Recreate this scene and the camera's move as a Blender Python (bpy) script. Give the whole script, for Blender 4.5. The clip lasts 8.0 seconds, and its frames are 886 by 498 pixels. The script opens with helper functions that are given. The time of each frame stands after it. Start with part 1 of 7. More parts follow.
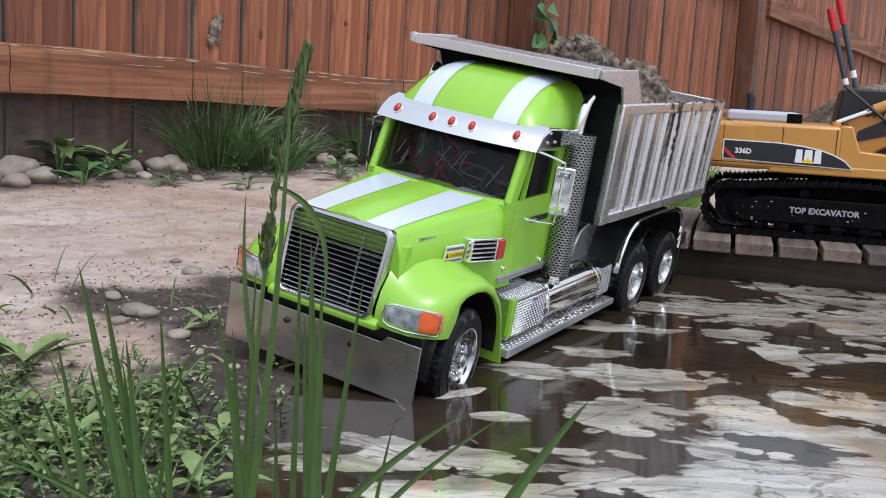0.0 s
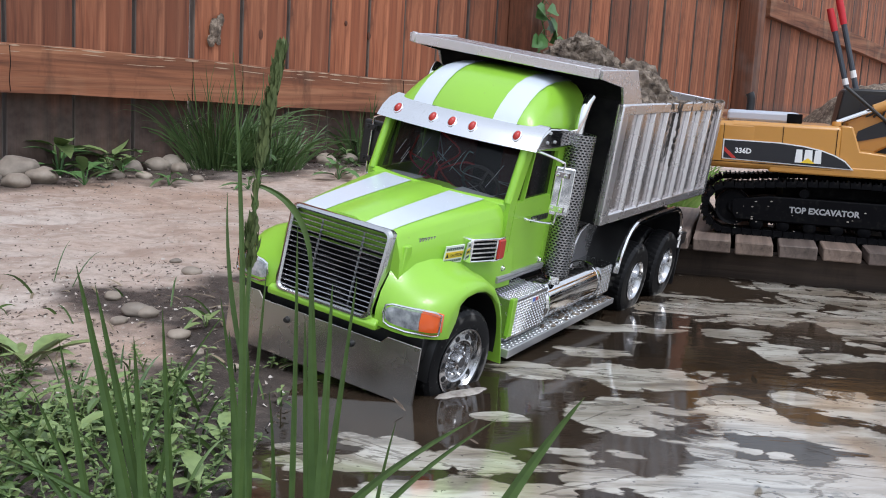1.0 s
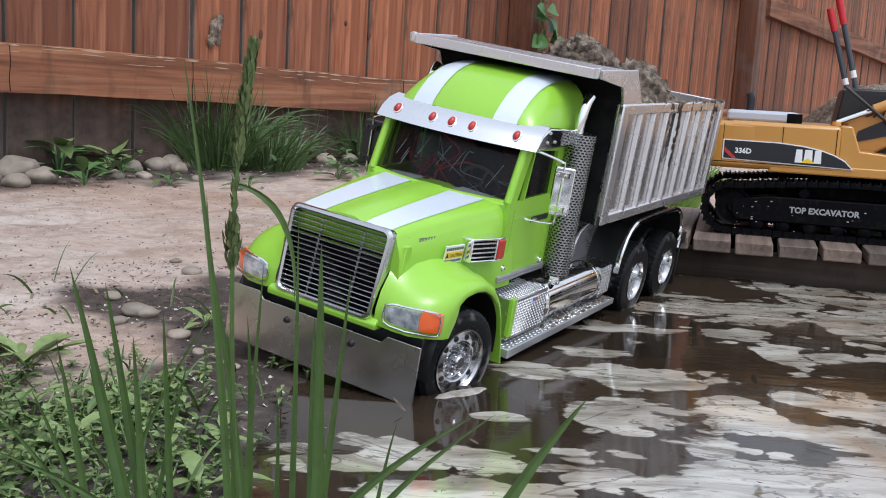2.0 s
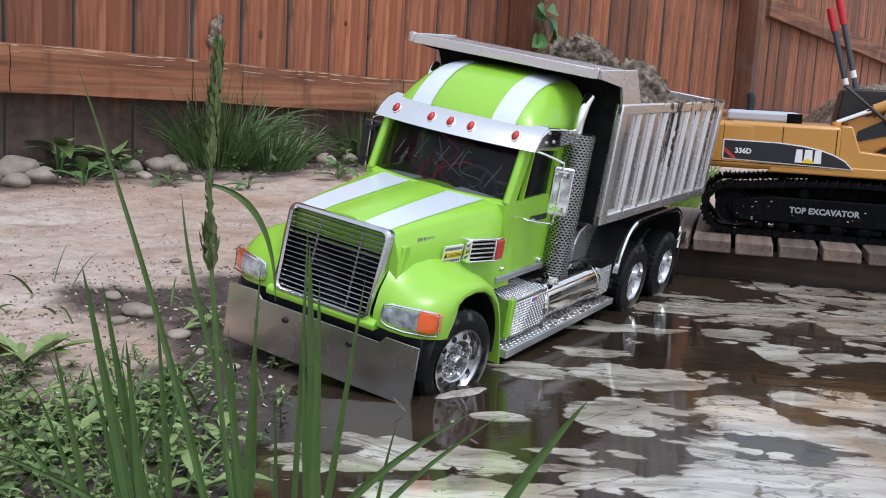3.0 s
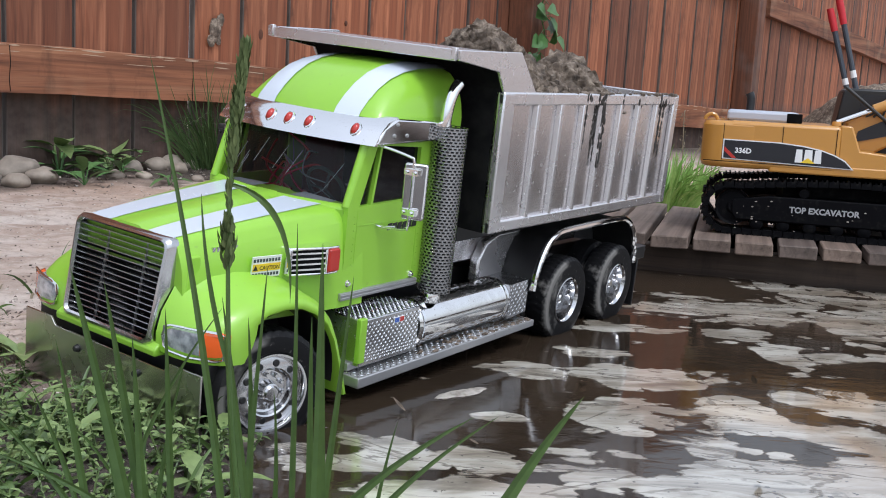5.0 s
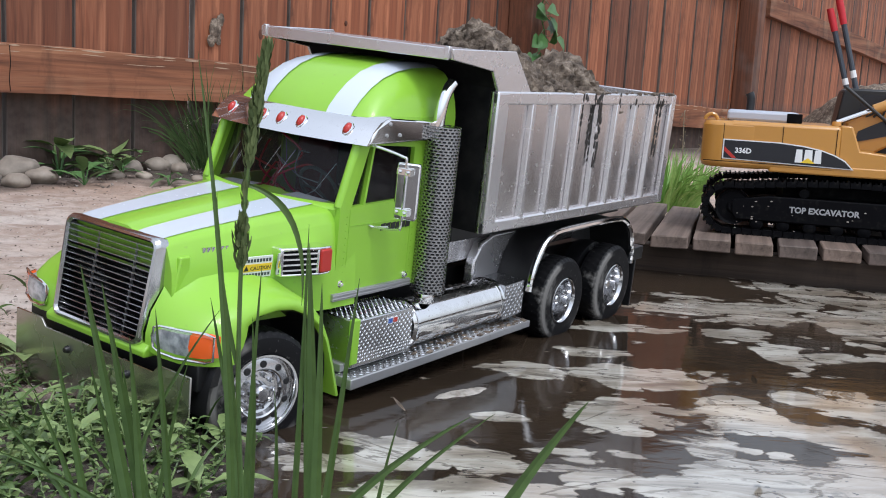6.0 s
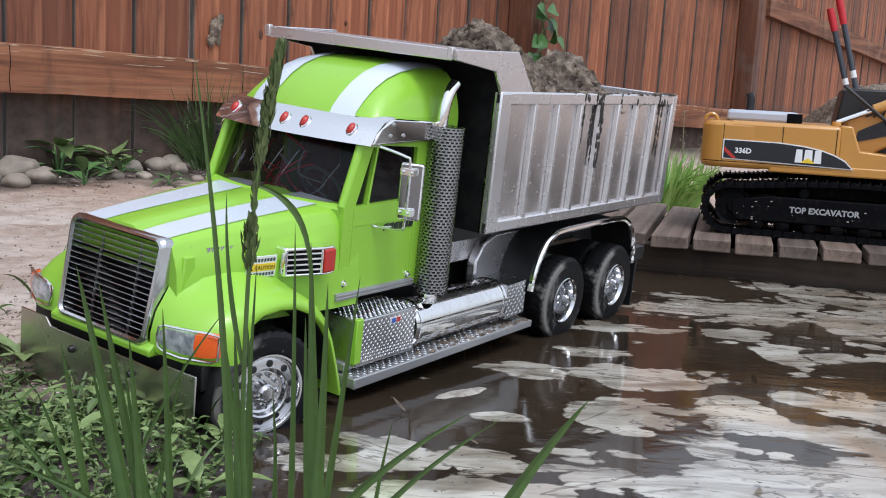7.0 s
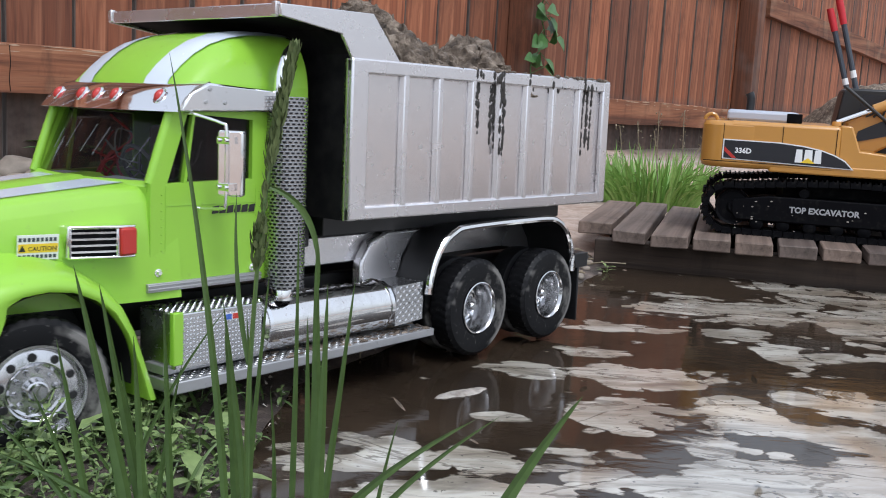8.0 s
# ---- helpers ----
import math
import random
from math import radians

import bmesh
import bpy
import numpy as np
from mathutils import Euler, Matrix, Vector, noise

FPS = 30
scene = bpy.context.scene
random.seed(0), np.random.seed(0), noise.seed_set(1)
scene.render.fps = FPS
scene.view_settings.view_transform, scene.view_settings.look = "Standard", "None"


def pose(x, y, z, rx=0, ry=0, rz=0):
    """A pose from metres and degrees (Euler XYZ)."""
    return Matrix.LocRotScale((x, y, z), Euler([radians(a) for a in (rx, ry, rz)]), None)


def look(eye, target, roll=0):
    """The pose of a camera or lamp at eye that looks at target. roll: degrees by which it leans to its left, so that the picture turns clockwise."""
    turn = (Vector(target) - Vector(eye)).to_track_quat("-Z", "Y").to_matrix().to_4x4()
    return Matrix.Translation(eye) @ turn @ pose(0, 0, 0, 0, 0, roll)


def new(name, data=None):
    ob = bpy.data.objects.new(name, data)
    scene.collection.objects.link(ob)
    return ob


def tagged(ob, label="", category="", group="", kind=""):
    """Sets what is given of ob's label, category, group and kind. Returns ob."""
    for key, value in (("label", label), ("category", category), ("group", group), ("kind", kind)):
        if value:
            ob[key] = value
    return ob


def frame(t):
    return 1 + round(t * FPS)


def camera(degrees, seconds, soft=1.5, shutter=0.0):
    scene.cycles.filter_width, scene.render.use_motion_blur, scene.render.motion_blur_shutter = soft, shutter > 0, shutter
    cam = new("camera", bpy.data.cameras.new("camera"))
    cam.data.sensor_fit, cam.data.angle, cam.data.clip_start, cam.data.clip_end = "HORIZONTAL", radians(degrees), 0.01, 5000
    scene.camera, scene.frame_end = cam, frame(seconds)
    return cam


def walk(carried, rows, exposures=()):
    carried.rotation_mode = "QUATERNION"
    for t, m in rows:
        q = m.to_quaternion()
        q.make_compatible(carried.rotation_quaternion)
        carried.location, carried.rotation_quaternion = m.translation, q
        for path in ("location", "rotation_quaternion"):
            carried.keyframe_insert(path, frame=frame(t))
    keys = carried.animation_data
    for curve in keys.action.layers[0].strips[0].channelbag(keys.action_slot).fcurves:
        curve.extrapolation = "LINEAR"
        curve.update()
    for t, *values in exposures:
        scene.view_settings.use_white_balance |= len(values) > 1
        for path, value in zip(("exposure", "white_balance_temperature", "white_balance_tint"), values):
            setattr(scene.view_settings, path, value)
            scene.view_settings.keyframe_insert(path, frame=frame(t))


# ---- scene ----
# ---------------------------------------------------------------- camera
# World: x right, y away from the camera, z up; the puddle's surface is z = 0.
cam = camera(46.3, 8.0, soft=1.0, shutter=0.12)
EYE = (0.0, 0.0, 0.228)
STAND = look(EYE, (0.0, 0.9879, 0.0728), 3.16)
walk(cam, [(0.0, STAND), (8.0, STAND)], exposures=[(0.0, -0.17, 5850, 10), (8.0, -0.17, 5850, 10)])

# ---------------------------------------------------------------- light
SUN_ELEVATION, SUN_TURN = radians(63), radians(152)
world = bpy.data.worlds.new("world")
scene.world = world
world.use_nodes = True
sky = world.node_tree.nodes.new("ShaderNodeTexSky")
sky.sky_type = "NISHITA"
sky.sun_disc = False
sky.sun_elevation, sky.sun_rotation = SUN_ELEVATION, SUN_TURN
sky.air_density, sky.dust_density, sky.ozone_density = 1.6, 4.5, 4.0
background = world.node_tree.nodes["Background"]
background.inputs["Strength"].default_value = 0.15
haze = world.node_tree.nodes.new("ShaderNodeHueSaturation")  # thin white cloud takes the blue out of the sky
haze.inputs["Saturation"].default_value, haze.inputs["Value"].default_value = 0.36, 1.68
world.node_tree.links.new(sky.outputs["Color"], haze.inputs["Color"])
cloud = world.node_tree.nodes.new("ShaderNodeMix")  # an even white cloud cover, with some blue left
cloud.data_type = "RGBA"
cloud.inputs[0].default_value, cloud.inputs[7].default_value = 0.5, (6.6, 6.7, 6.9, 1)
world.node_tree.links.new(haze.outputs["Color"], cloud.inputs[6])
world.node_tree.links.new(cloud.outputs[2], background.inputs["Color"])
sun = new("sun", bpy.data.lights.new("sun", "SUN"))
sun.data.energy, sun.data.angle, sun.data.color = 1.45, radians(16), (1.0, 0.97, 0.93)
sun.matrix_world = look(
    (5 * math.sin(SUN_TURN) * math.cos(SUN_ELEVATION), 5 * math.cos(SUN_TURN) * math.cos(SUN_ELEVATION), 5 * math.sin(SUN_ELEVATION)),
    (0, 0, 0))


# ---------------------------------------------------------------- materials
class Mat:
    """A node material with a few shorthands."""

    def __init__(self, name, color=(0.5, 0.5, 0.5), rough=0.5, metal=0.0, spec=0.5, coat=0.0):
        self.m = bpy.data.materials.new(name)
        self.m.use_nodes = True
        self.t = self.m.node_tree
        self.b = self.t.nodes["Principled BSDF"]
        self.b.inputs["Base Color"].default_value = (*color, 1)
        self.b.inputs["Roughness"].default_value = rough
        self.b.inputs["Metallic"].default_value = metal
        self.b.inputs["Specular IOR Level"].default_value = spec
        self.b.inputs["Coat Weight"].default_value = coat
        self.space = "Object"

    def node(self, kind, operation="", feature="", named=""):
        n = self.t.nodes.new("ShaderNode" + kind)
        if operation:
            n.operation = operation
        if feature:
            n.feature = feature
        if named:
            n.attribute_name = named
        return n

    def link(self, a, b):
        self.t.links.new(a, b)

    def coord(self, scale=(1, 1, 1), space=None):
        c = self.node("TexCoord")
        p = self.node("Mapping")
        p.inputs["Scale"].default_value = scale
        self.link(c.outputs[space or self.space], p.inputs["Vector"])
        return p.outputs["Vector"]

    def noise(self, scale, detail=4.0, rough=0.55, stretch=(1, 1, 1), distort=0.0, space=None):
        n = self.node("TexNoise")
        n.inputs["Scale"].default_value = scale
        n.inputs["Detail"].default_value = detail
        n.inputs["Roughness"].default_value = rough
        n.inputs["Distortion"].default_value = distort
        self.link(self.coord(stretch, space), n.inputs["Vector"])
        return n.outputs["Fac"]

    def ramp(self, fac, stops):
        r = self.node("ValToRGB")
        while len(r.color_ramp.elements) < len(stops):
            r.color_ramp.elements.new(0.5)
        for e, (p, c) in zip(r.color_ramp.elements, stops):
            e.position = p
            e.color = (*c, 1) if isinstance(c, tuple) else (c, c, c, 1)
        self.link(fac, r.inputs["Fac"])
        return r.outputs["Color"]

    def mix(self, fac, a, b, blend="MIX"):
        n = self.node("Mix")
        n.data_type, n.blend_type = "RGBA", blend
        for v, i in ((fac, n.inputs[0]), (a, n.inputs[6]), (b, n.inputs[7])):
            if isinstance(v, (int, float)):
                i.default_value = v if i == n.inputs[0] else (v, v, v, 1)
            elif isinstance(v, tuple):
                i.default_value = (*v, 1)
            else:
                self.link(v, i)
        return n.outputs[2]

    def attribute(self, name):
        n = self.node("Attribute", named=name)
        return n.outputs["Fac"]

    def math(self, op, a, b=0.0):
        n = self.node("Math", operation=op)
        for v, i in ((a, n.inputs[0]), (b, n.inputs[1])):
            if isinstance(v, (int, float)):
                i.default_value = v
            else:
                self.link(v, i)
        return n.outputs[0]

    def color(self, out):
        self.link(out, self.b.inputs["Base Color"])
        return self

    def roughness(self, out):
        self.link(out, self.b.inputs["Roughness"])
        return self

    def bump(self, out, strength=0.3, distance=0.001):
        n = self.node("Bump")
        n.inputs["Strength"].default_value = strength
        n.inputs["Distance"].default_value = distance
        self.link(out, n.inputs["Height"])
        self.link(n.outputs["Normal"], self.b.inputs["Normal"])
        return self

    def random(self, island=False):
        return self.node("NewGeometry").outputs["Random Per Island"] if island else self.node("ObjectInfo").outputs["Random"]


def soiled(name, color, rough, metal=0.0, coat=0.0, dirt=(0.16, 0.13, 0.1), amount=0.5, scale=60):
    """Paint, plastic or metal with dusty specks and smears."""
    m = Mat(name, color, rough, metal, coat=coat)
    big = m.ramp(m.noise(scale * 0.35, 5), [(0.52 - 0.1 * amount, 0.0), (0.82, 0.55 * amount)])
    small = m.ramp(m.noise(scale * 5, 3), [(0.66, 0.0), (0.74, 0.7 * amount)])
    mask = m.mix(1.0, big, small, "ADD")
    m.color(m.mix(mask, color, dirt))
    m.roughness(m.mix(mask, rough, min(1.0, rough + 0.4)))
    if metal:
        m.link(m.math("MULTIPLY", m.math("SUBTRACT", 1.0, mask), metal), m.b.inputs["Metallic"])
    return m.m


GREEN = (0.29, 0.56, 0.045)
M_GREEN = soiled("lime_paint", GREEN, 0.34, coat=0.22, amount=0.22, scale=40)
M_WHITE = soiled("white_stripe_paint", (0.64, 0.70, 0.78), 0.25, coat=0.4, amount=0.14, scale=40)
M_CHROME = soiled("chrome", (0.86, 0.86, 0.87), 0.09, 1.0, amount=0.35, scale=60, dirt=(0.3, 0.26, 0.22))
M_CHROME_CLEAN = soiled("bright_chrome", (0.88, 0.88, 0.89), 0.06, 1.0, amount=0.12, scale=40)
M_BUMPER = Mat("brushed_steel", (0.60, 0.58, 0.55), 0.24, 1.0)
M_BUMPER.roughness(M_BUMPER.ramp(M_BUMPER.noise(30, 3), [(0.3, 0.16), (0.7, 0.32)]))
M_BUMPER.bump(M_BUMPER.noise(14, 2), 0.6, 0.0022)
M_BUMPER = M_BUMPER.m
M_BED = soiled("silver_paint", (0.74, 0.72, 0.73), 0.26, 0.85, amount=0.35, scale=35, dirt=(0.22, 0.19, 0.17))
M_SHEET = soiled("bare_grey_sheet", (0.72, 0.69, 0.69), 0.24, 0.95, amount=0.5, scale=30, dirt=(0.16, 0.14, 0.125))
M_GUARD = soiled("dark_grey_metal", (0.36, 0.36, 0.37), 0.25, 0.95, amount=0.5, scale=40)
M_RIM = soiled("satin_chrome", (0.60, 0.60, 0.61), 0.13, 1.0, amount=0.4, scale=90, dirt=(0.2, 0.18, 0.16))
M_TANK = soiled("muddy_chrome", (0.85, 0.84, 0.83), 0.06, 1.0, amount=0.6, scale=90, dirt=(0.11, 0.09, 0.07))
M_STEEL = soiled("grey_steel", (0.45, 0.45, 0.46), 0.4, 0.7, amount=0.5, scale=40)
M_BLACK = soiled("black_plastic", (0.012, 0.012, 0.013), 0.38, amount=0.35, scale=40, dirt=(0.09, 0.08, 0.07))
# bulkhead black, its colour deepened with the shade between cab and tipper body
M_BED_IN = Mat("shade_deepened_black", (0.008, 0.008, 0.009), 0.85, spec=0.12)
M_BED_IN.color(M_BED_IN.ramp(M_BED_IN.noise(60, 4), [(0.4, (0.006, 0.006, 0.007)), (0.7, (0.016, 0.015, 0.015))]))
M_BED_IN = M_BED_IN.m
M_TREAD = soiled("chequer_metal", (0.62, 0.62, 0.63), 0.24, 1.0, amount=0.45, scale=50, dirt=(0.12, 0.1, 0.08))
M_RED = Mat("red_lens", (0.46, 0.03, 0.022), 0.28, coat=0.15).m
M_ORANGE = Mat("orange_lens", (0.85, 0.13, 0.02), 0.15, coat=0.6).m
M_LENS = Mat("clear_lens", (0.62, 0.65, 0.70), 0.14, 0.45, coat=0.8)
M_LENS.color(M_LENS.ramp(M_LENS.noise(130, 4, 0.6), [(0.35, (0.30, 0.32, 0.36)), (0.6, (0.72, 0.75, 0.80))]))
M_LENS.bump(M_LENS.noise(220, 2), 0.5, 0.0008)
M_LENS = M_LENS.m
M_GLASS = Mat("dark_glass", (0.006, 0.006, 0.007), 0.03, spec=0.26)
M_GLASS.b.inputs["Transmission Weight"].default_value = 0.0
M_GLASS.b.inputs["Alpha"].default_value = 0.6
M_GLASS = M_GLASS.m
M_INTERIOR = Mat("cab_lining", (0.02, 0.02, 0.022), 0.7).m
M_WIRE_RED = Mat("red_wire", (0.55, 0.02, 0.03), 0.4).m
M_WIRE_GREY = Mat("grey_wire_and_streak", (0.3, 0.3, 0.32), 0.4).m
M_WHEEL_RIM = Mat("dark_grey_plastic", (0.07, 0.07, 0.075), 0.5).m
M_GREY_PRINT = Mat("grey_print", (0.34, 0.34, 0.35), 0.5).m
M_SEAT = Mat("seat_cloth", (0.1, 0.012, 0.015), 0.8).m

M_TYRE = Mat("rubber", (0.018, 0.018, 0.018), 0.55, spec=0.2)
_mud = M_TYRE.ramp(M_TYRE.noise(34, 5), [(0.60, 0.0), (0.68, 0.55)])
_spk = M_TYRE.ramp(M_TYRE.noise(300, 3), [(0.66, 0.0), (0.72, 0.35)])
_far = M_TYRE.node("VectorMath", operation="LENGTH")
M_TYRE.link(M_TYRE.coord((1, 0, 1)), _far.inputs[0])
_band = M_TYRE.ramp(M_TYRE.math("MULTIPLY", _far.outputs["Value"], 20.0), [(0.655, 0.0), (0.70, 0.8), (0.765, 0.8), (0.80, 0.0)])
_band = M_TYRE.math("MULTIPLY", _band, M_TYRE.ramp(M_TYRE.noise(17, 4, 0.6), [(0.50, 0.0), (0.58, 1.0)]))
_mud = M_TYRE.math("MAXIMUM", _mud, _band)
M_TYRE.color(M_TYRE.mix(M_TYRE.mix(1.0, _mud, _spk, "ADD"), (0.007, 0.007, 0.008), (0.23, 0.22, 0.205)))
M_TYRE.roughness(M_TYRE.ramp(_mud, [(0.0, 0.5), (1.0, 0.7)]))
M_TYRE.bump(M_TYRE.noise(240, 4), 0.3, 0.0003)
M_TYRE = M_TYRE.m


def wood(name, dark, light, wear=0.5, rough=0.72, grey=(0.2, 0.17, 0.15), along=2, streak=None):
    m = Mat(name, light, rough)
    stretch = [1.0, 1.0, 1.0]
    stretch[along] = 0.035
    n1 = m.noise(46, 6, 0.62, tuple(stretch), 0.6)
    n2 = m.noise(6, 3, 0.5, (1, 1, 1))
    n3 = m.noise(170, 4, 0.6, tuple(stretch))
    base = m.ramp(n1, [(0.30, dark), (0.68, light)])
    if streak:  # broad bands of lighter and of darker wood along the grain
        wide = [2.0, 2.0, 2.0]
        wide[along] = 0.12
        band = m.noise(9, 5, 0.6, tuple(wide), 0.9)
        base = m.mix(m.ramp(band, [(0.50, 0.0), (0.66, 0.7)]), base, streak)
        base = m.mix(m.ramp(band, [(0.34, 0.75), (0.46, 0.0)]), base, tuple(c * 0.55 for c in dark))
    tint = m.ramp(m.random(), [(0.0, (0.62, 0.6, 0.6)), (0.5, (1.0, 0.97, 0.94)), (1.0, (1.28, 1.18, 1.08))])
    base = m.mix(1.0, base, tint, "MULTIPLY")
    base = m.mix(m.ramp(n3, [(0.56, 0.0), (0.74, 0.5)]), base, tuple(c * 0.4 for c in dark))
    base = m.mix(m.ramp(m.noise(11, 6, 0.7, (1, 1, 0.35)), [(0.52, 0.0), (0.70, 0.7)]), base, tuple(c * 0.35 for c in dark))
    base = m.mix(m.ramp(n2, [(0.55, 0.0), (0.8, wear)]), base, grey)
    m.color(base)
    m.bump(n3, 0.5, 0.0015)
    return m


M_PLANK = wood("stained_cedar", (0.095, 0.029, 0.013), (0.335, 0.116, 0.052), wear=0.35, streak=(0.46, 0.20, 0.105))
# mud splashes and the rail's shade coloured into the boards' foot, upper edge uneven
_z = M_PLANK.node("NewGeometry")
_sep = M_PLANK.node("SeparateXYZ")
M_PLANK.link(_z.outputs["Position"], _sep.inputs[0])
_h = M_PLANK.math("ADD", _sep.outputs["Z"], M_PLANK.math("MULTIPLY", M_PLANK.noise(9, 5, space="Object"), 0.12))
_foot = M_PLANK.ramp(_h, [(0.20, 1.0), (0.29, 0.0)])
_old = M_PLANK.b.inputs["Base Color"].links[0].from_socket
M_PLANK.color(M_PLANK.mix(M_PLANK.math("MULTIPLY", _foot, 0.88), _old, M_PLANK.ramp(M_PLANK.noise(40, 6), [(0.3, (0.030, 0.022, 0.018)), (0.7, (0.088, 0.068, 0.057))])))
M_PLANK = M_PLANK.m
M_RAIL = wood("stained_rail", (0.13, 0.045, 0.020), (0.38, 0.150, 0.070), wear=0.6, grey=(0.40, 0.27, 0.17), along=0, streak=(0.52, 0.25, 0.13)).m
M_POST = wood("old_post", (0.07, 0.026, 0.014), (0.2, 0.08, 0.04), wear=0.5).m
# grey colour on the board edges stands in for daylight through the gaps
M_GAP_LIGHT = wood("gap_daylight_edge", (0.07, 0.052, 0.042), (0.20, 0.17, 0.15), wear=0.3, grey=(0.26, 0.24, 0.225)).m
M_SCUFF = Mat("bare_splinter_wood", (0.46, 0.33, 0.23), 0.8).m
M_DECK = wood("weathered_deck_board", (0.060, 0.043, 0.034), (0.225, 0.175, 0.148), wear=0.6, grey=(0.29, 0.255, 0.235), along=1).m
M_BEAM = wood("dark_beam", (0.010, 0.007, 0.005), (0.045, 0.032, 0.024), wear=0.3, rough=0.85, grey=(0.03, 0.025, 0.02), along=0).m
M_YELLOW = soiled("yellow_paint", (0.50, 0.235, 0.04), 0.3, coat=0.4, amount=0.18, scale=40)
M_DARK_DECAL = Mat("black_decal", (0.012, 0.013, 0.018), 0.25).m
M_DECAL_WHITE = Mat("white_decal", (0.78, 0.78, 0.78), 0.35).m
M_DECAL_YELLOW = Mat("yellow_decal", (0.8, 0.55, 0.03), 0.35).m
M_DECAL_BLACK = Mat("black_print", (0.02, 0.02, 0.02), 0.4).m
M_DECAL_BLUE = Mat("blue_print", (0.05, 0.12, 0.45), 0.4).m
M_TRACK = Mat("black_track_metal", (0.005, 0.005, 0.006), 0.6, spec=0.07)
M_TRACK.color(M_TRACK.ramp(M_TRACK.noise(140, 5), [(0.55, (0.003, 0.003, 0.004)), (0.75, (0.016, 0.015, 0.014))]))
M_TRACK = M_TRACK.m
M_GREY_BOX = soiled("pale_grey_plastic", (0.42, 0.45, 0.52), 0.35, amount=0.2)
M_SHAFT = Mat("slate_grey_coat", (0.05, 0.06, 0.075), 0.45).m
M_GRIP = Mat("red_rubber_grip", (0.5, 0.02, 0.03), 0.55).m


def leaf(name, a, b, rough=0.45):
    m = Mat(name, a, rough)
    r = m.ramp(m.random(True), [(0.0, a), (1.0, b)])
    m.color(m.mix(m.ramp(m.noise(120, 3), [(0.35, 0.0), (0.75, 0.4)]), r, tuple(c * 0.55 for c in a)))
    m.b.inputs["Subsurface Weight"].default_value = 0.0
    return m.m


M_BLADE = leaf("grass_green", (0.046, 0.094, 0.020), (0.108, 0.175, 0.042))
M_SEED = leaf("seed_head_green", (0.075, 0.11, 0.032), (0.16, 0.20, 0.07), 0.7)
M_WEED = leaf("weed_green", (0.055, 0.105, 0.026), (0.25, 0.33, 0.12))
M_TUFT = leaf("tuft_green", (0.16, 0.34, 0.05), (0.34, 0.50, 0.14))
M_TUFT_DARK = leaf("dark_tuft_green", (0.05, 0.10, 0.028), (0.12, 0.19, 0.06))
M_VINE = leaf("vine_green", (0.045, 0.13, 0.03), (0.11, 0.22, 0.07))
M_DRY = leaf("dry_straw", (0.17, 0.13, 0.08), (0.32, 0.26, 0.17), 0.7)

M_STONE = Mat("river_stone", (0.3, 0.26, 0.22), 0.7)
M_STONE.color(M_STONE.mix(1.0, M_STONE.ramp(M_STONE.noise(28, 6), [(0.3, (0.2, 0.17, 0.14)), (0.7, (0.38, 0.33, 0.28))]),
                          M_STONE.ramp(M_STONE.random(), [(0.0, (0.75, 0.74, 0.73)), (1.0, (1.25, 1.2, 1.12))]), "MULTIPLY"))
M_STONE.bump(M_STONE.noise(150, 5), 0.3, 0.002)
M_STONE = M_STONE.m

M_LOAD = Mat("dug_soil", (0.2, 0.17, 0.14), 0.8)
M_LOAD.color(M_LOAD.ramp(M_LOAD.noise(75, 6, 0.65), [(0.32, (0.055, 0.040, 0.029)), (0.5, (0.165, 0.125, 0.092)), (0.66, (0.40, 0.325, 0.25))]))
M_LOAD.bump(M_LOAD.noise(260, 8, 0.7), 1.0, 0.004)
M_LOAD = M_LOAD.m
M_MUD = soiled("wet_mud", (0.022, 0.018, 0.015), 0.45, amount=0.3, dirt=(0.10, 0.08, 0.065))

# ground: pale decomposed granite, dark wet soil near the water, from the "wet" and "soil" values of the ground itself
M_GROUND = Mat("yard_ground", (0.4, 0.32, 0.26), 0.9)
_g1 = M_GROUND.noise(2.6, 6, 0.6)
_g2 = M_GROUND.noise(60, 8, 0.7)
_g3 = M_GROUND.noise(420, 4, 0.6)
_sand = M_GROUND.ramp(_g1, [(0.32, (0.43, 0.285, 0.20)), (0.48, (0.52, 0.405, 0.335)), (0.66, (0.60, 0.53, 0.475))])
_sand = M_GROUND.mix(M_GROUND.ramp(M_GROUND.noise(13, 6, 0.65, (1, 1, 1), 0.8), [(0.46, 0.0), (0.63, 0.65)]), _sand, (0.30, 0.20, 0.145))
_sand = M_GROUND.mix(M_GROUND.ramp(_g2, [(0.35, 0.6), (0.56, 0.0)]), _sand, (0.30, 0.23, 0.18))
_sand = M_GROUND.mix(M_GROUND.ramp(_g3, [(0.66, 0.0), (0.74, 0.8)]), _sand, (0.66, 0.6, 0.55))
_sand = M_GROUND.mix(M_GROUND.ramp(M_GROUND.noise(95, 3, 0.5), [(0.68, 0.0), (0.73, 0.85)]), _sand, (0.10, 0.075, 0.06))
_soil = M_GROUND.ramp(_g2, [(0.3, (0.018, 0.013, 0.010)), (0.55, (0.07, 0.052, 0.042)), (0.72, (0.16, 0.125, 0.105))])
_soil = M_GROUND.mix(M_GROUND.ramp(_g3, [(0.64, 0.0), (0.72, 0.7)]), _soil, (0.34, 0.29, 0.25))
M_GROUND.color(M_GROUND.mix(M_GROUND.attribute("soil"), _sand, _soil))
M_GROUND.roughness(M_GROUND.ramp(M_GROUND.attribute("soil"), [(0.0, 0.92), (1.0, 0.62)]))
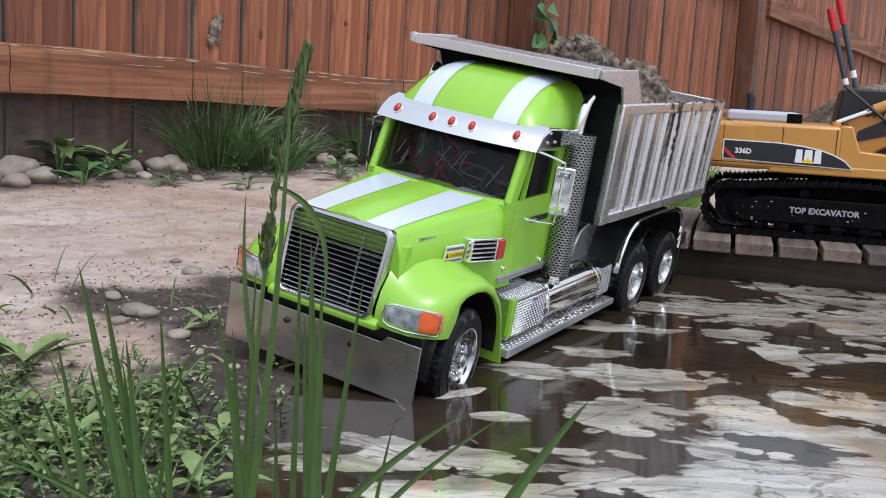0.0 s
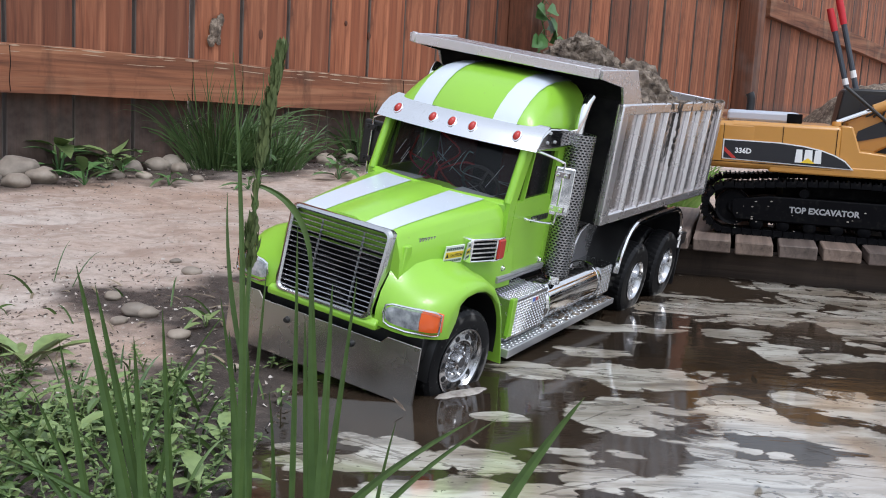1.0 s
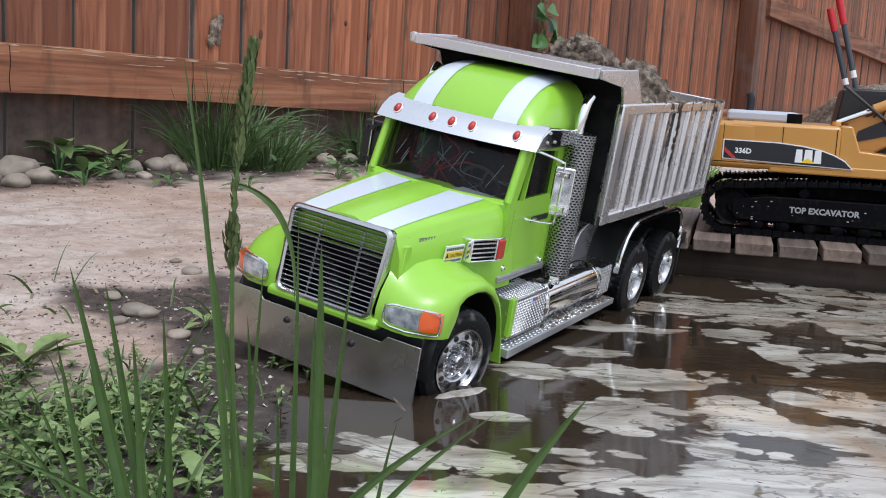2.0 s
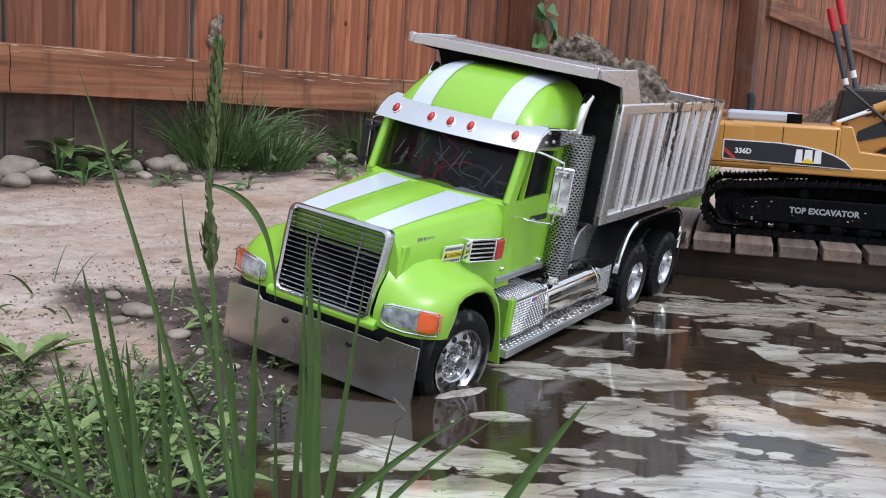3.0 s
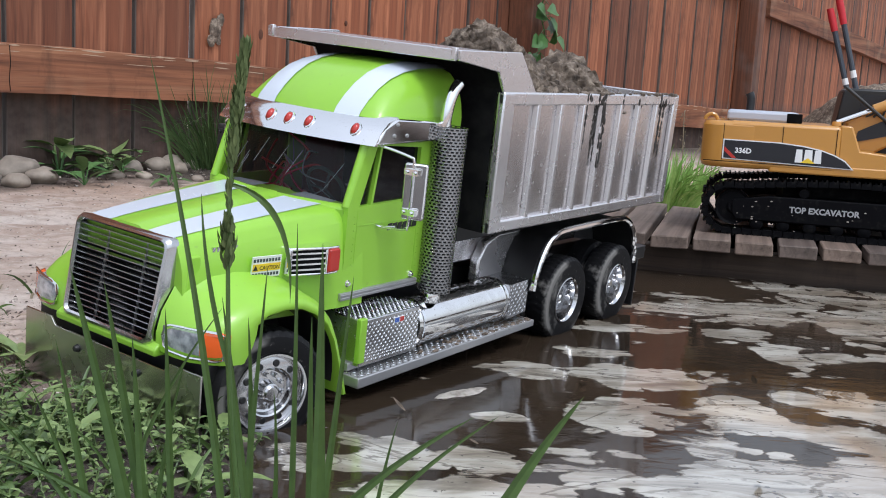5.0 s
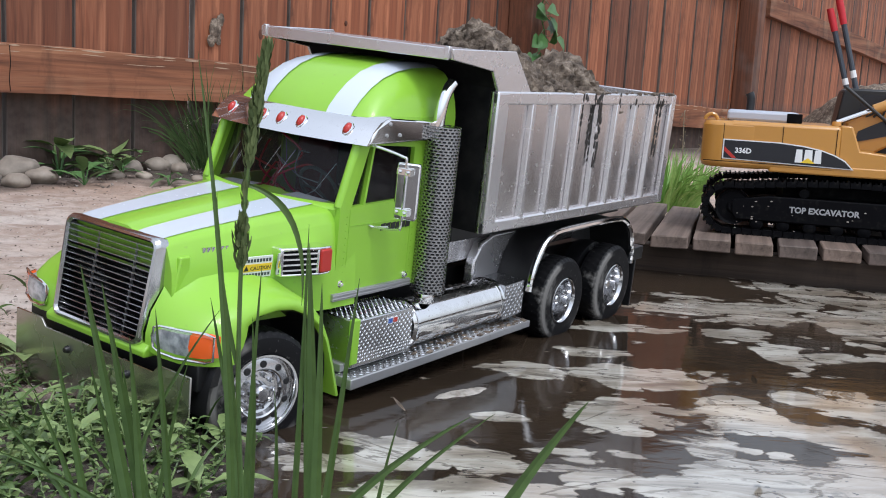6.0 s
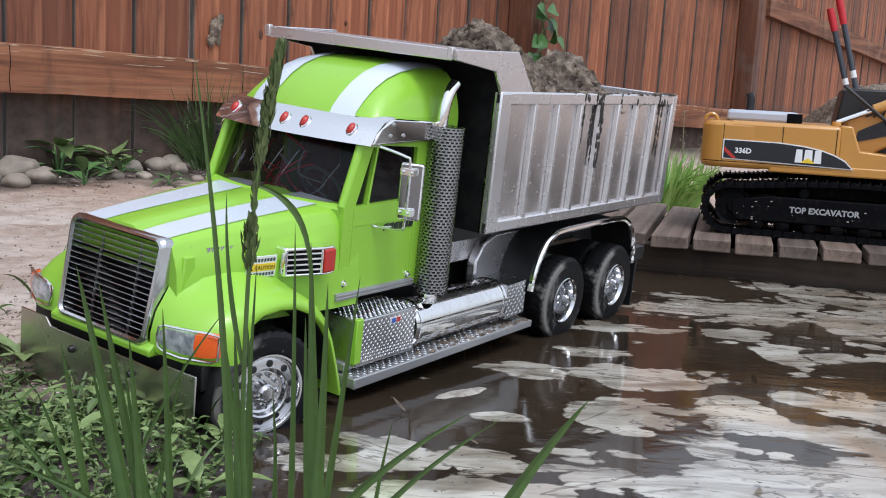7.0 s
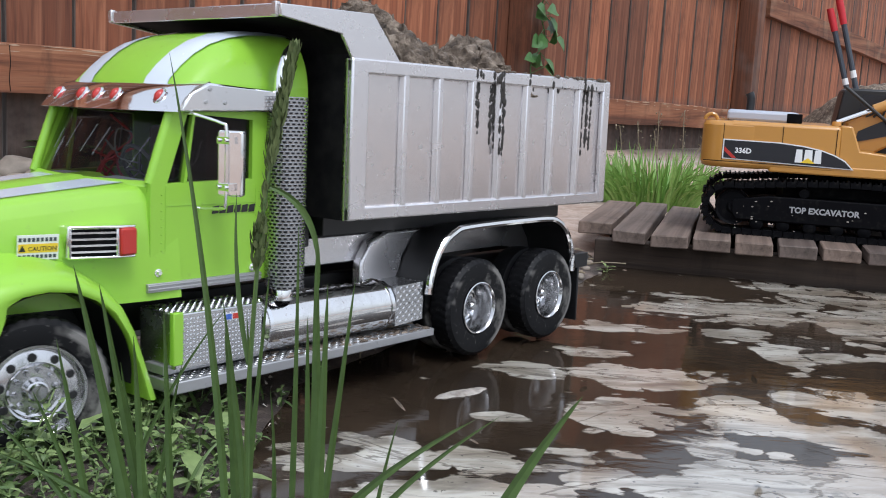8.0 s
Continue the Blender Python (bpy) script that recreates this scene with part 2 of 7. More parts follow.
M_GROUND.bump(M_GROUND.mix(0.5, _g2, _g3), 0.8, 0.006)
M_GROUND = M_GROUND.m

# muddy water with pale scum drifting on it in rounded patches; "scum" is how thick it lies
M_WATER = Mat("muddy_water", (0.05, 0.035, 0.025), 0.03, spec=0.5)
M_WATER.b.inputs["IOR"].default_value = 1.33
_w = M_WATER.coord((0.85, 1.1, 1.0))
_warp = M_WATER.node("TexNoise")
_warp.inputs["Scale"].default_value = 11.0
_warp.inputs["Detail"].default_value = 5.0
M_WATER.link(_w, _warp.inputs["Vector"])
_off = M_WATER.node("VectorMath", operation="MULTIPLY_ADD")
_off.inputs[1].default_value = (0.10, 0.08, 0.0)
M_WATER.link(_warp.outputs["Color"], _off.inputs[0])
M_WATER.link(_w, _off.inputs[2])
_fields = []
for _scale, _gain in ((17.0, 1.0), (34.0, 0.9)):
    _cell = M_WATER.node("TexVoronoi", feature="SMOOTH_F1")
    _cell.inputs["Scale"].default_value = _scale
    _cell.inputs["Smoothness"].default_value = 0.2
    M_WATER.link(_off.outputs[0], _cell.inputs["Vector"])
    _fields.append(M_WATER.math("MULTIPLY", M_WATER.math("SUBTRACT", 0.42, _cell.outputs["Distance"]), _gain))
_field = M_WATER.math("MULTIPLY", M_WATER.math("MAXIMUM", _fields[0], _fields[1]), 0.85)
_field = M_WATER.math("ADD", _field, M_WATER.math("MULTIPLY", M_WATER.math("SUBTRACT", M_WATER.noise(24, 5, 0.55, (0.7, 1.2, 1), 0.8), 0.5), 0.55))
_field = M_WATER.math("ADD", _field, M_WATER.math("MULTIPLY", M_WATER.math("SUBTRACT", M_WATER.noise(85, 5, 0.62, (0.6, 1.3, 1), 0.6), 0.5), 0.30))
_field = M_WATER.math("ADD", _field, M_WATER.attribute("scum"))
_scum = M_WATER.ramp(_field, [(0.10, 0.0), (0.125, 0.55), (0.16, 0.92), (0.45, 1.0)])
_thin = M_WATER.ramp(M_WATER.noise(26, 6, 0.62, (0.45, 1.5, 1), 1.2), [(0.30, 0.25), (0.42, 1.0)])
_scum = M_WATER.math("MULTIPLY", _scum, _thin)
_scum_color = M_WATER.ramp(M_WATER.noise(20, 6, 0.62, (0.45, 1.4, 1), 1.0), [(0.30, (0.15, 0.125, 0.095)), (0.46, (0.34, 0.30, 0.24)), (0.62, (0.66, 0.62, 0.54))])
_scum_color = M_WATER.mix(M_WATER.ramp(M_WATER.noise(5, 3), [(0.50, 0.0), (0.66, 0.6)]), _scum_color, (0.33, 0.24, 0.16))
_scum_color = M_WATER.mix(M_WATER.ramp(M_WATER.noise(60, 6, 0.7, (0.35, 1.6, 1), 1.5), [(0.54, 0.0), (0.64, 0.75)]), _scum_color, (0.12, 0.095, 0.07))
_fleck = M_WATER.ramp(M_WATER.noise(120, 3), [(0.655, 0.0), (0.675, 0.95)])
_brown = M_WATER.ramp(M_WATER.noise(7, 4), [(0.3, (0.018, 0.013, 0.009)), (0.7, (0.050, 0.034, 0.022))])
_vein = M_WATER.ramp(M_WATER.noise(8, 5, 0.55, (0.6, 1.3, 1), 1.2), [(0.486, 0.0), (0.497, 0.6), (0.503, 0.6), (0.514, 0.0)])
_scum = M_WATER.math("MULTIPLY", _scum, M_WATER.math("SUBTRACT", 1.0, _vein))
M_WATER.link(M_WATER.math("MULTIPLY", _scum, 1.0), M_WATER.b.inputs["Coat Weight"])  # an oily film on the scum
M_WATER.b.inputs["Coat IOR"].default_value, M_WATER.b.inputs["Coat Roughness"].default_value = 2.5, 0.08
M_WATER.color(M_WATER.mix(_fleck, M_WATER.mix(_scum, _brown, _scum_color), (0.05, 0.038, 0.028)))
M_WATER.roughness(M_WATER.ramp(_scum, [(0.0, 0.07), (1.0, 0.35)]))
M_WATER.bump(M_WATER.mix(0.5, M_WATER.noise(26, 4, 0.6, (0.6, 1.4, 1), 0.5), _scum), 0.4, 0.0016)
M_WATER = M_WATER.m
M_FOAM = Mat("dirty_foam", (0.5, 0.46, 0.42), 0.5)
M_FOAM.color(M_FOAM.ramp(M_FOAM.noise(160, 4), [(0.35, (0.22, 0.19, 0.16)), (0.65, (0.46, 0.42, 0.38))]))
M_FOAM.bump(M_FOAM.noise(350, 4), 0.6, 0.001)
M_FOAM = M_FOAM.m


# ---------------------------------------------------------------- mesh helpers
def B():
    return bmesh.new()


def finish(name, bm, material, smooth=True, bevel=0.0, angle=35):
    bmesh.ops.recalc_face_normals(bm, faces=bm.faces)
    data = bpy.data.meshes.new(name)
    bm.to_mesh(data)
    bm.free()
    for m in (material if isinstance(material, (list, tuple)) else [material]):
        data.materials.append(m)
    ob = new(name, data)
    if smooth:
        data.shade_smooth()
        data.set_sharp_from_angle(angle=radians(angle))
    if bevel:
        mod = ob.modifiers.new("bevel", "BEVEL")
        mod.width, mod.segments, mod.limit_method, mod.angle_limit = bevel, 2, "ANGLE", radians(40)
        mod.harden_normals = False
    return ob


def part(name, bm, material, parent, label="", smooth=True, bevel=0.0, angle=35):
    ob = finish(name, bm, material, smooth, bevel, angle)
    ob.parent = parent
    if label:
        tagged(ob, label)
    return ob


def empty(name, m=None, parent=None):
    ob = new(name)
    ob.empty_display_size = 0.02
    if m is not None:
        ob.matrix_basis = m
    ob.parent = parent
    return ob


def box(bm, x0, x1, y0, y1, z0, z1, m=None):
    vs = [bm.verts.new((x, y, z)) for x in (x0, x1) for y in (y0, y1) for z in (z0, z1)]
    for f in ((0, 1, 3, 2), (4, 6, 7, 5), (0, 4, 5, 1), (2, 3, 7, 6), (0, 2, 6, 4), (1, 5, 7, 3)):
        bm.faces.new([vs[i] for i in f])
    if m is not None:
        bmesh.ops.transform(bm, matrix=m, verts=vs)
    return vs


def prism(bm, outline, axis, a, b, m=None):
    """A 2D outline pushed along an axis from a to b (outline in the other two axes, in order)."""
    def at(p, h):
        return {"x": (h, p[0], p[1]), "y": (p[0], h, p[1]), "z": (p[0], p[1], h)}[axis]
    lo = [bm.verts.new(at(p, a)) for p in outline]
    hi = [bm.verts.new(at(p, b)) for p in outline]
    bm.faces.new(lo)
    bm.faces.new(list(reversed(hi)))
    n = len(outline)
    for i in range(n):
        bm.faces.new((lo[i], lo[(i + 1) % n], hi[(i + 1) % n], hi[i]))
    if m is not None:
        bmesh.ops.transform(bm, matrix=m, verts=lo + hi)
    return lo + hi


def loft(bm, rings, closed=True, caps=True):
    rows = [[bm.verts.new(p) for p in ring] for ring in rings]
    n = len(rows[0])
    for r0, r1 in zip(rows, rows[1:]):
        for i in range(n if closed else n - 1):
            j = (i + 1) % n
            bm.faces.new((r0[i], r0[j], r1[j], r1[i]))
    if caps and closed:
        bm.faces.new(list(reversed(rows[0])))
        bm.faces.new(rows[-1])
    return rows


def lathe(bm, profile, seg=48, m=None):
    """Profile of (radius, height along local y), turned about y."""
    rings = []
    for k in range(seg):
        a = 2 * math.pi * k / seg
        rings.append([bm.verts.new((r * math.cos(a), h, r * math.sin(a))) for r, h in profile])
    vs = [v for r in rings for v in r]
    for k in range(seg):
        r0, r1 = rings[k], rings[(k + 1) % seg]
        for i in range(len(profile) - 1):
            bm.faces.new((r0[i], r0[i + 1], r1[i + 1], r1[i]))
    if m is not None:
        bmesh.ops.transform(bm, matrix=m, verts=vs)
    bmesh.ops.remove_doubles(bm, verts=vs, dist=1e-6)


def tube(bm, points, r, seg=8, taper=None):
    points = [Vector(p) for p in points]
    rings = []
    up = Vector((0.13, 0.21, 1)).normalized()
    for i, p in enumerate(points):
        d = (points[min(i + 1, len(points) - 1)] - points[max(i - 1, 0)]).normalized()
        s = d.cross(up)
        if s.length < 0.05:
            s = d.cross(Vector((1, 0, 0)))
        s.normalize()
        u = s.cross(d)
        rr = r * (taper(i / (len(points) - 1)) if taper else 1)
        rings.append([p + rr * (math.cos(2 * math.pi * k / seg) * s + math.sin(2 * math.pi * k / seg) * u) for k in range(seg)])
    loft(bm, rings)


def curve(points, n=8):
    """A smooth line through points."""
    ps = [Vector(p) for p in points]
    ps = [2 * ps[0] - ps[1]] + ps + [2 * ps[-1] - ps[-2]]
    out = []
    for i in range(1, len(ps) - 2):
        a, b, c, d = ps[i - 1:i + 3]
        for k in range(n):
            t = k / n
            out.append(0.5 * (2 * b + (c - a) * t + (2 * a - 5 * b + 4 * c - d) * t * t + (3 * b - a - 3 * c + d) * t ** 3))
    out.append(ps[-2])
    return out


BALLS = {}


def lump(bm, level, radius, move):
    """Add an icosphere, each vertex moved by the given function of its place on the ball."""
    if level not in BALLS:
        t = B()
        bmesh.ops.create_icosphere(t, subdivisions=level, radius=1.0)
        t.verts.ensure_lookup_table()
        BALLS[level] = ([v.co.copy() for v in t.verts], [[v.index for v in f.verts] for f in t.faces])
        t.free()
    points, faces = BALLS[level]
    vs = [bm.verts.new(move(p * radius)) for p in points]
    for f in faces:
        bm.faces.new([vs[i] for i in f])


def rounded(x0, x1, y0, y1, r, n=4):
    pts = []
    for cx, cy, a in ((x1 - r, y1 - r, 0), (x0 + r, y1 - r, 90), (x0 + r, y0 + r, 180), (x1 - r, y0 + r, 270)):
        for k in range(n + 1):
            t = radians(a + 90 * k / n)
            pts.append((cx + r * math.cos(t), cy + r * math.sin(t)))
    return pts


def lettering(text, size, depth=0.0003, bold=0.0):
    """Letters as a bmesh in the xz plane, reading along +x, standing on z = 0, facing -y."""
    c = bpy.data.curves.new("letters", "FONT")
    c.body, c.size, c.extrude, c.offset, c.resolution_u = text, size, depth, bold, 2
    ob = new("letters", c)
    data = bpy.data.meshes.new_from_object(ob)
    bm = B()
    bm.from_mesh(data)
    bmesh.ops.transform(bm, matrix=Matrix.Rotation(radians(90), 4, "X"), verts=bm.verts)
    bpy.data.objects.remove(ob)
    bpy.data.curves.remove(c)
    bpy.data.meshes.remove(data)
    return bm


# ---------------------------------------------------------------- ground and puddle
SHORE = [(-0.14, -0.15), (-0.125, 0.2), (-0.112, 0.50), (-0.105, 0.75), (-0.035, 0.90), (0.08, 1.08), (0.17, 1.24), (0.22, 1.36), (0.34, 1.44), (1.15, 1.40), (1.55, 1.15), (1.7, 0.6), (1.45, 0.0), (0.8, -0.33), (0.2, -0.3)]


def shore_distance(x, y):
    """Metres from the water's edge, positive on land."""
    p = np.stack([x, y], -1)
    best = np.full(x.shape, 1e9)
    inside = np.zeros(x.shape, bool)
    n = len(SHORE)
    for i in range(n):
        a, b = np.array(SHORE[i]), np.array(SHORE[(i + 1) % n])
        ab = b - a
        t = np.clip(((p - a) @ ab) / (ab @ ab), 0, 1)
        best = np.minimum(best, np.hypot(*np.moveaxis(p - a - t[..., None] * ab, -1, 0)))
        crosses = (a[1] > y) != (b[1] > y)
        with np.errstate(divide="ignore", invalid="ignore"):
            inside ^= crosses & (x < (b[0] - a[0]) * (y - a[1]) / (b[1] - a[1]) + a[0])
    return np.where(inside, -best, best)


def rough(x, y, scale, seed=0.0):
    return np.array([noise.noise(Vector((a * scale + seed, b * scale, seed))) for a, b in zip(x.ravel(), y.ravel())]).reshape(x.shape)


def land(x, y, detail=True):
    x, y = np.asarray(x, float), np.asarray(y, float)
    d = shore_distance(x, y)
    z = np.where(d > 0, 0.016 * (1 - np.exp(-d / 0.10)), -0.04 * (1 - np.exp(d / 0.08)))
    near = np.clip((0.62 - y) / 0.3, 0, 1) * np.clip((d - 0.02) / 0.1, 0, 1)
    z = z + 0.02 * near + 0.012 * np.clip((y - 1.3) / 2.0, 0, 1) * np.clip(d / 0.3, 0, 1)
    if detail:
        z = z + (0.006 * rough(x, y, 9) + 0.003 * rough(x, y, 34, 3.0)) * np.clip(d / 0.06 + 0.4, 0.2, 1)
    return z


def land_at(x, y):
    return float(land(np.array([x]), np.array([y]))[0])


def make_ground():
    fine_x, fine_y = np.arange(-1.1, 1.0, 0.0125), np.arange(0.25, 2.4, 0.0125)
    far = np.array([1.4, 2, 3, 4.5, 7, 11, 18, 30, 60, 150, 500, 1500])
    xs = np.concatenate([-(1.0 + far[::-1]), fine_x, 0.8 + far])
    ys = np.concatenate([-far[::-1] + 0.2, np.linspace(-0.6, 0.2, 8), fine_y, 1.2 + far])
    ys = np.unique(np.round(ys, 4))
    X, Y = np.meshgrid(xs, ys)
    Z = land(X, Y)
    verts = np.stack([X, Y, Z], -1).reshape(-1, 3)
    w, h = len(xs), len(ys)
    i = (np.arange(h - 1)[:, None] * w + np.arange(w - 1)[None]).ravel()
    faces = np.stack([i, i + 1, i + w + 1, i + w], -1)
    data = bpy.data.meshes.new("ground")
    data.from_pydata(verts.tolist(), [], faces.tolist())
    d = shore_distance(X, Y).ravel()
    wob = (0.10 * rough(X, Y, 7, 5.0) + 0.05 * rough(X, Y, 24, 8.0)).ravel()
    x, y = X.ravel(), Y.ravel()
    reach = 0.15 + 0.15 * np.clip((y - 0.78) / 0.19, 0, 1)
    soil = np.clip((reach - d + wob) / 0.05, 0, 1) * (y < 1.33 + wob)
    soil = np.maximum(soil, 0.95 * np.clip((0.26 - np.abs((y - 1.911) * 0.597 - (x + 0.827) * 0.802) + wob) / 0.12, 0, 1) * (y > 1.4))
    soil = np.maximum(soil, np.clip((0.69 + 0.6 * wob - y) / 0.06, 0, 1) * np.clip((0.75 + wob - np.hypot(x + 0.2, y - 0.3)) / 0.1, 0, 1))
    soil = np.maximum(soil, np.clip((0.1 + wob - d) / 0.06, 0, 1))
    layer = data.attributes.new("soil", "FLOAT", "POINT")
    layer.data.foreach_set("value", soil.astype(np.float32))
    data.materials.append(M_GROUND)
    data.shade_smooth()
    return tagged(new("ground", data), "pale gritty dirt yard with dark wet soil by the puddle", "ground", kind="structure")


RAFTS = [(0.073, 0.832, 0.030, 0.026), (0.047, 0.704, 0.027, 0.011), (0.134, 0.902, 0.040, 0.019), (0.170, 0.823, 0.051, 0.042), (0.135, 0.733, 0.046, 0.048), (0.245, 0.837, 0.023, 0.026),
         (0.319, 0.934, 0.026, 0.051), (0.294, 1.008, 0.059, 0.029), (0.332, 1.122, 0.125, 0.072), (0.226, 0.739, 0.036, 0.055), (0.293, 0.794, 0.034, 0.034), (0.371, 0.927, 0.036, 0.030),
         (0.336, 0.773, 0.036, 0.046), (0.189, 0.666, 0.030, 0.026), (0.222, 0.600, 0.095, 0.058), (0.097, 0.616, 0.038, 0.032), (0.020, 0.612, 0.052, 0.026), (0.176, 1.004, 0.054, 0.028),
         (0.282, 0.699, 0.043, 0.030), (-0.031, 0.636, 0.033, 0.019), (0.045, 0.560, 0.060, 0.032), (0.482, 1.109, 0.042, 0.040), (-0.055, 0.600, 0.036, 0.026), (-0.012, 0.560, 0.036, 0.024)]


def make_water():
    xs, ys = np.linspace(-0.3, 1.9, 276), np.linspace(-0.35, 1.45, 226)
    X, Y = np.meshgrid(xs, ys)
    verts = np.stack([X, Y, np.zeros_like(X)], -1).reshape(-1, 3)
    w, h = len(xs), len(ys)
    i = (np.arange(h - 1)[:, None] * w + np.arange(w - 1)[None]).ravel()
    data = bpy.data.meshes.new("water")
    data.from_pydata(verts.tolist(), [], np.stack([i, i + 1, i + w + 1, i + w], -1).tolist())
    # rafts of scum: middle, half length, half depth; thinner in the track that the truck has cleared
    x, y = X.ravel(), Y.ravel()
    # extra scum at near right also puts the sky's pale reflection into the colour
    thick = np.where(x > 0.40, 0.08, np.where(y < 0.555, -0.03, -0.24)) + 0.12 * np.clip((x - 0.22) / 0.1, 0, 1) + 0.24 * np.clip((x - 0.14) / 0.05, 0, 1) * np.clip((0.70 - y) / 0.05, 0, 1)
    thick += 0.10 * np.clip((0.62 - y) / 0.05, 0, 1)
    for cx, cy, rx, ry in RAFTS:
        r = np.hypot((x - cx) / rx, (y - cy) / ry)
        thick = np.maximum(thick, np.clip(0.60 - 0.54 * r, -0.24, 0.40))
    layer = data.attributes.new("scum", "FLOAT", "POINT")
    layer.data.foreach_set("value", thick.astype(np.float32))
    data.materials.append(M_WATER)
    return tagged(new("water", data), "shallow muddy brown puddle with pale scum patches", "puddle", kind="structure")


ground = make_ground()
water = make_water()

# ---------------------------------------------------------------- fence
F0, FU = Vector((-0.827, 1.911, 0)), Vector((0.5971, 0.8022, 0))
FN = Vector((0.8022, -0.5971, 0))  # towards the yard


def fence_pose(s, z=0.0, off=0.0):
    p = F0 + FU * s + FN * off
    return Matrix.Translation((p.x, p.y, z)) @ Matrix.Rotation(math.atan2(FU.y, FU.x), 4, "Z")


def make_fence():
    fence = tagged(empty("fence", fence_pose(0)), "reddish stained cedar board fence, foot darkened by mud splashes and painted shade", "fence", kind="structure")
    rng = random.Random(4)
    PITCH = 0.1436
    for i in range(-14, 78):
        bm = B()
        w, h = 0.1385 - 0.0095 * rng.random() ** 2.2, 1.30 + rng.uniform(-0.01, 0.01)
        box(bm, -w / 2, w / 2, -0.009, 0.009, -0.9, h - 0.9)
        bmesh.ops.bevel(bm, geom=[e for e in bm.edges if abs(e.verts[0].co.z - e.verts[1].co.z) > 1], offset=0.002, segments=1, affect="EDGES")
        for f in bm.faces:
            f.normal_update()
            f.material_index = 1 if abs(f.normal.x) > 0.5 else 0
        ob = part("plank", bm, [M_PLANK, M_GAP_LIGHT], fence, smooth=False)
        ob.matrix_basis = pose((i + 0.5) * PITCH + 0.012, 0.012 + rng.uniform(-0.0025, 0.0025), 0.9, 0, rng.uniform(-0.25, 0.25), rng.uniform(-0.8, 0.8))
    # rails on the yard side, lower one falling slightly
    for z0, z1, a, b in ((0.2375, 0.150, -1.0, 3.46), (0.80, 0.745, -1.9, 1.65), (0.79, 0.73, 1.75, 3.46), (0.672, 0.374, 3.76, 9.5), (0.15, 0.11, 3.60, 9.5), (1.22, 1.18, -1.9, 9.5)):
        bm = B()
        n = 40
        rings = []
        for k in range(n + 1):
            t = k / n
            x = a + (b - a) * t
            z = z0 + (z1 - z0) * t + 0.002 * math.sin(x * 5.1) + 0.0012 * math.sin(x * 17)
            rings.append([(x, -0.036, z - 0.0445), (x, 0.0, z - 0.0445), (x, 0.0, z + 0.0445), (x, -0.034, z + 0.0445), (x, -0.036, z + 0.0425)])
        loft(bm, rings)
        part("rail", bm, M_RAIL, fence, "orange-brown fence rail with scuffed pale edges", angle=25)
        if z0 < 0.3 and a < 0:
            bm = B()
            x = a
            while x < b:
                l = rng.uniform(0.01, 0.09)
                for e in range(2):
                    dz, h = rng.uniform(-0.002, 0.0) if e == 0 else -rng.uniform(0.003, 0.020), rng.uniform(0.0006, 0.0022) * (1 if e == 0 else 0.6)
                    row = []
                    for k in range(5):
                        q = k / 4
                        xx = x + l * q
                        z = z0 + (z1 - z0) * (xx - a) / (b - a) + 0.002 * math.sin(xx * 5.1) + 0.0012 * math.sin(xx * 17) + 0.0420 + dz
                        w = h * math.sin(math.pi * q) + 0.0001
                        row.append([(xx, -0.0366, z - w), (xx, -0.0366, z + w), (xx, -0.0355, z + w), (xx, -0.0355, z - w)])
                    loft(bm, row)
                x += l + rng.uniform(-0.01, 0.06)
            tagged(part("scuff", bm, M_SCUFF, fence, "pale splintered scuffs along the rail", smooth=False), kind="stuff")
            for x in (0.0, 0.415, 0.555, 1.12):
                bm = B()
                z = z0 + (z1 - z0) * (x - a) / (b - a)
                tube(bm, [(x, -0.0362, z + 0.040), (x + 0.0015, -0.0364, z + 0.01), (x - 0.001, -0.0364, z - 0.02), (x + 0.001, -0.0362, z - 0.042)], 0.0008, 5)
                part("crack", bm, M_BED_IN, fence, "dark crack in the rail")
    for s in (1.70, 3.53):
        bm = B()
        box(bm, s - 0.045, s + 0.045, -0.086, 0.001, -0.3, 1.34)
        part("post", bm, M_POST, fence, "dark weathered square fence post", smooth=False, bevel=0.004)
    # knot holes and scabs of old mortar on a board
    bm = B()
    for cx, cz, r in ((0.505, 0.325, 0.017), (0.52, 0.345, 0.011), (0.495, 0.30, 0.012), (0.515, 0.30, 0.008)):
        vs = bmesh.ops.create_icosphere(bm, subdivisions=2, radius=r)["verts"]
        for v in vs:
            v.co = Vector((v.co.x, v.co.y * 0.25, v.co.z * 1.3)) * (1 + 0.35 * noise.noise(v.co * 190)) + Vector((cx, 0.0, cz))
    part("mortar_scab", bm, M_LOAD, fence, "grey lump of dried mortar")
    for cx, cz, r in ((0.642, 0.322, 0.008), (1.02, 0.345, 0.006), (0.93, 0.37, 0.004), (1.09, 0.36, 0.005)):
        bm = B()
        lathe(bm, [(0, -0.0012), (r * 0.7, -0.0014), (r, 0.0), (r, 0.004)], 14, Matrix.Translation((cx, 0.003, cz)) @ Matrix.Diagonal((1, 1, 1.7, 1)))
        part("knot", bm, M_POST, fence, "dark knot")
    return fence


make_fence()

# ---------------------------------------------------------------- deck under the digger
DECK_TOP = 0.053


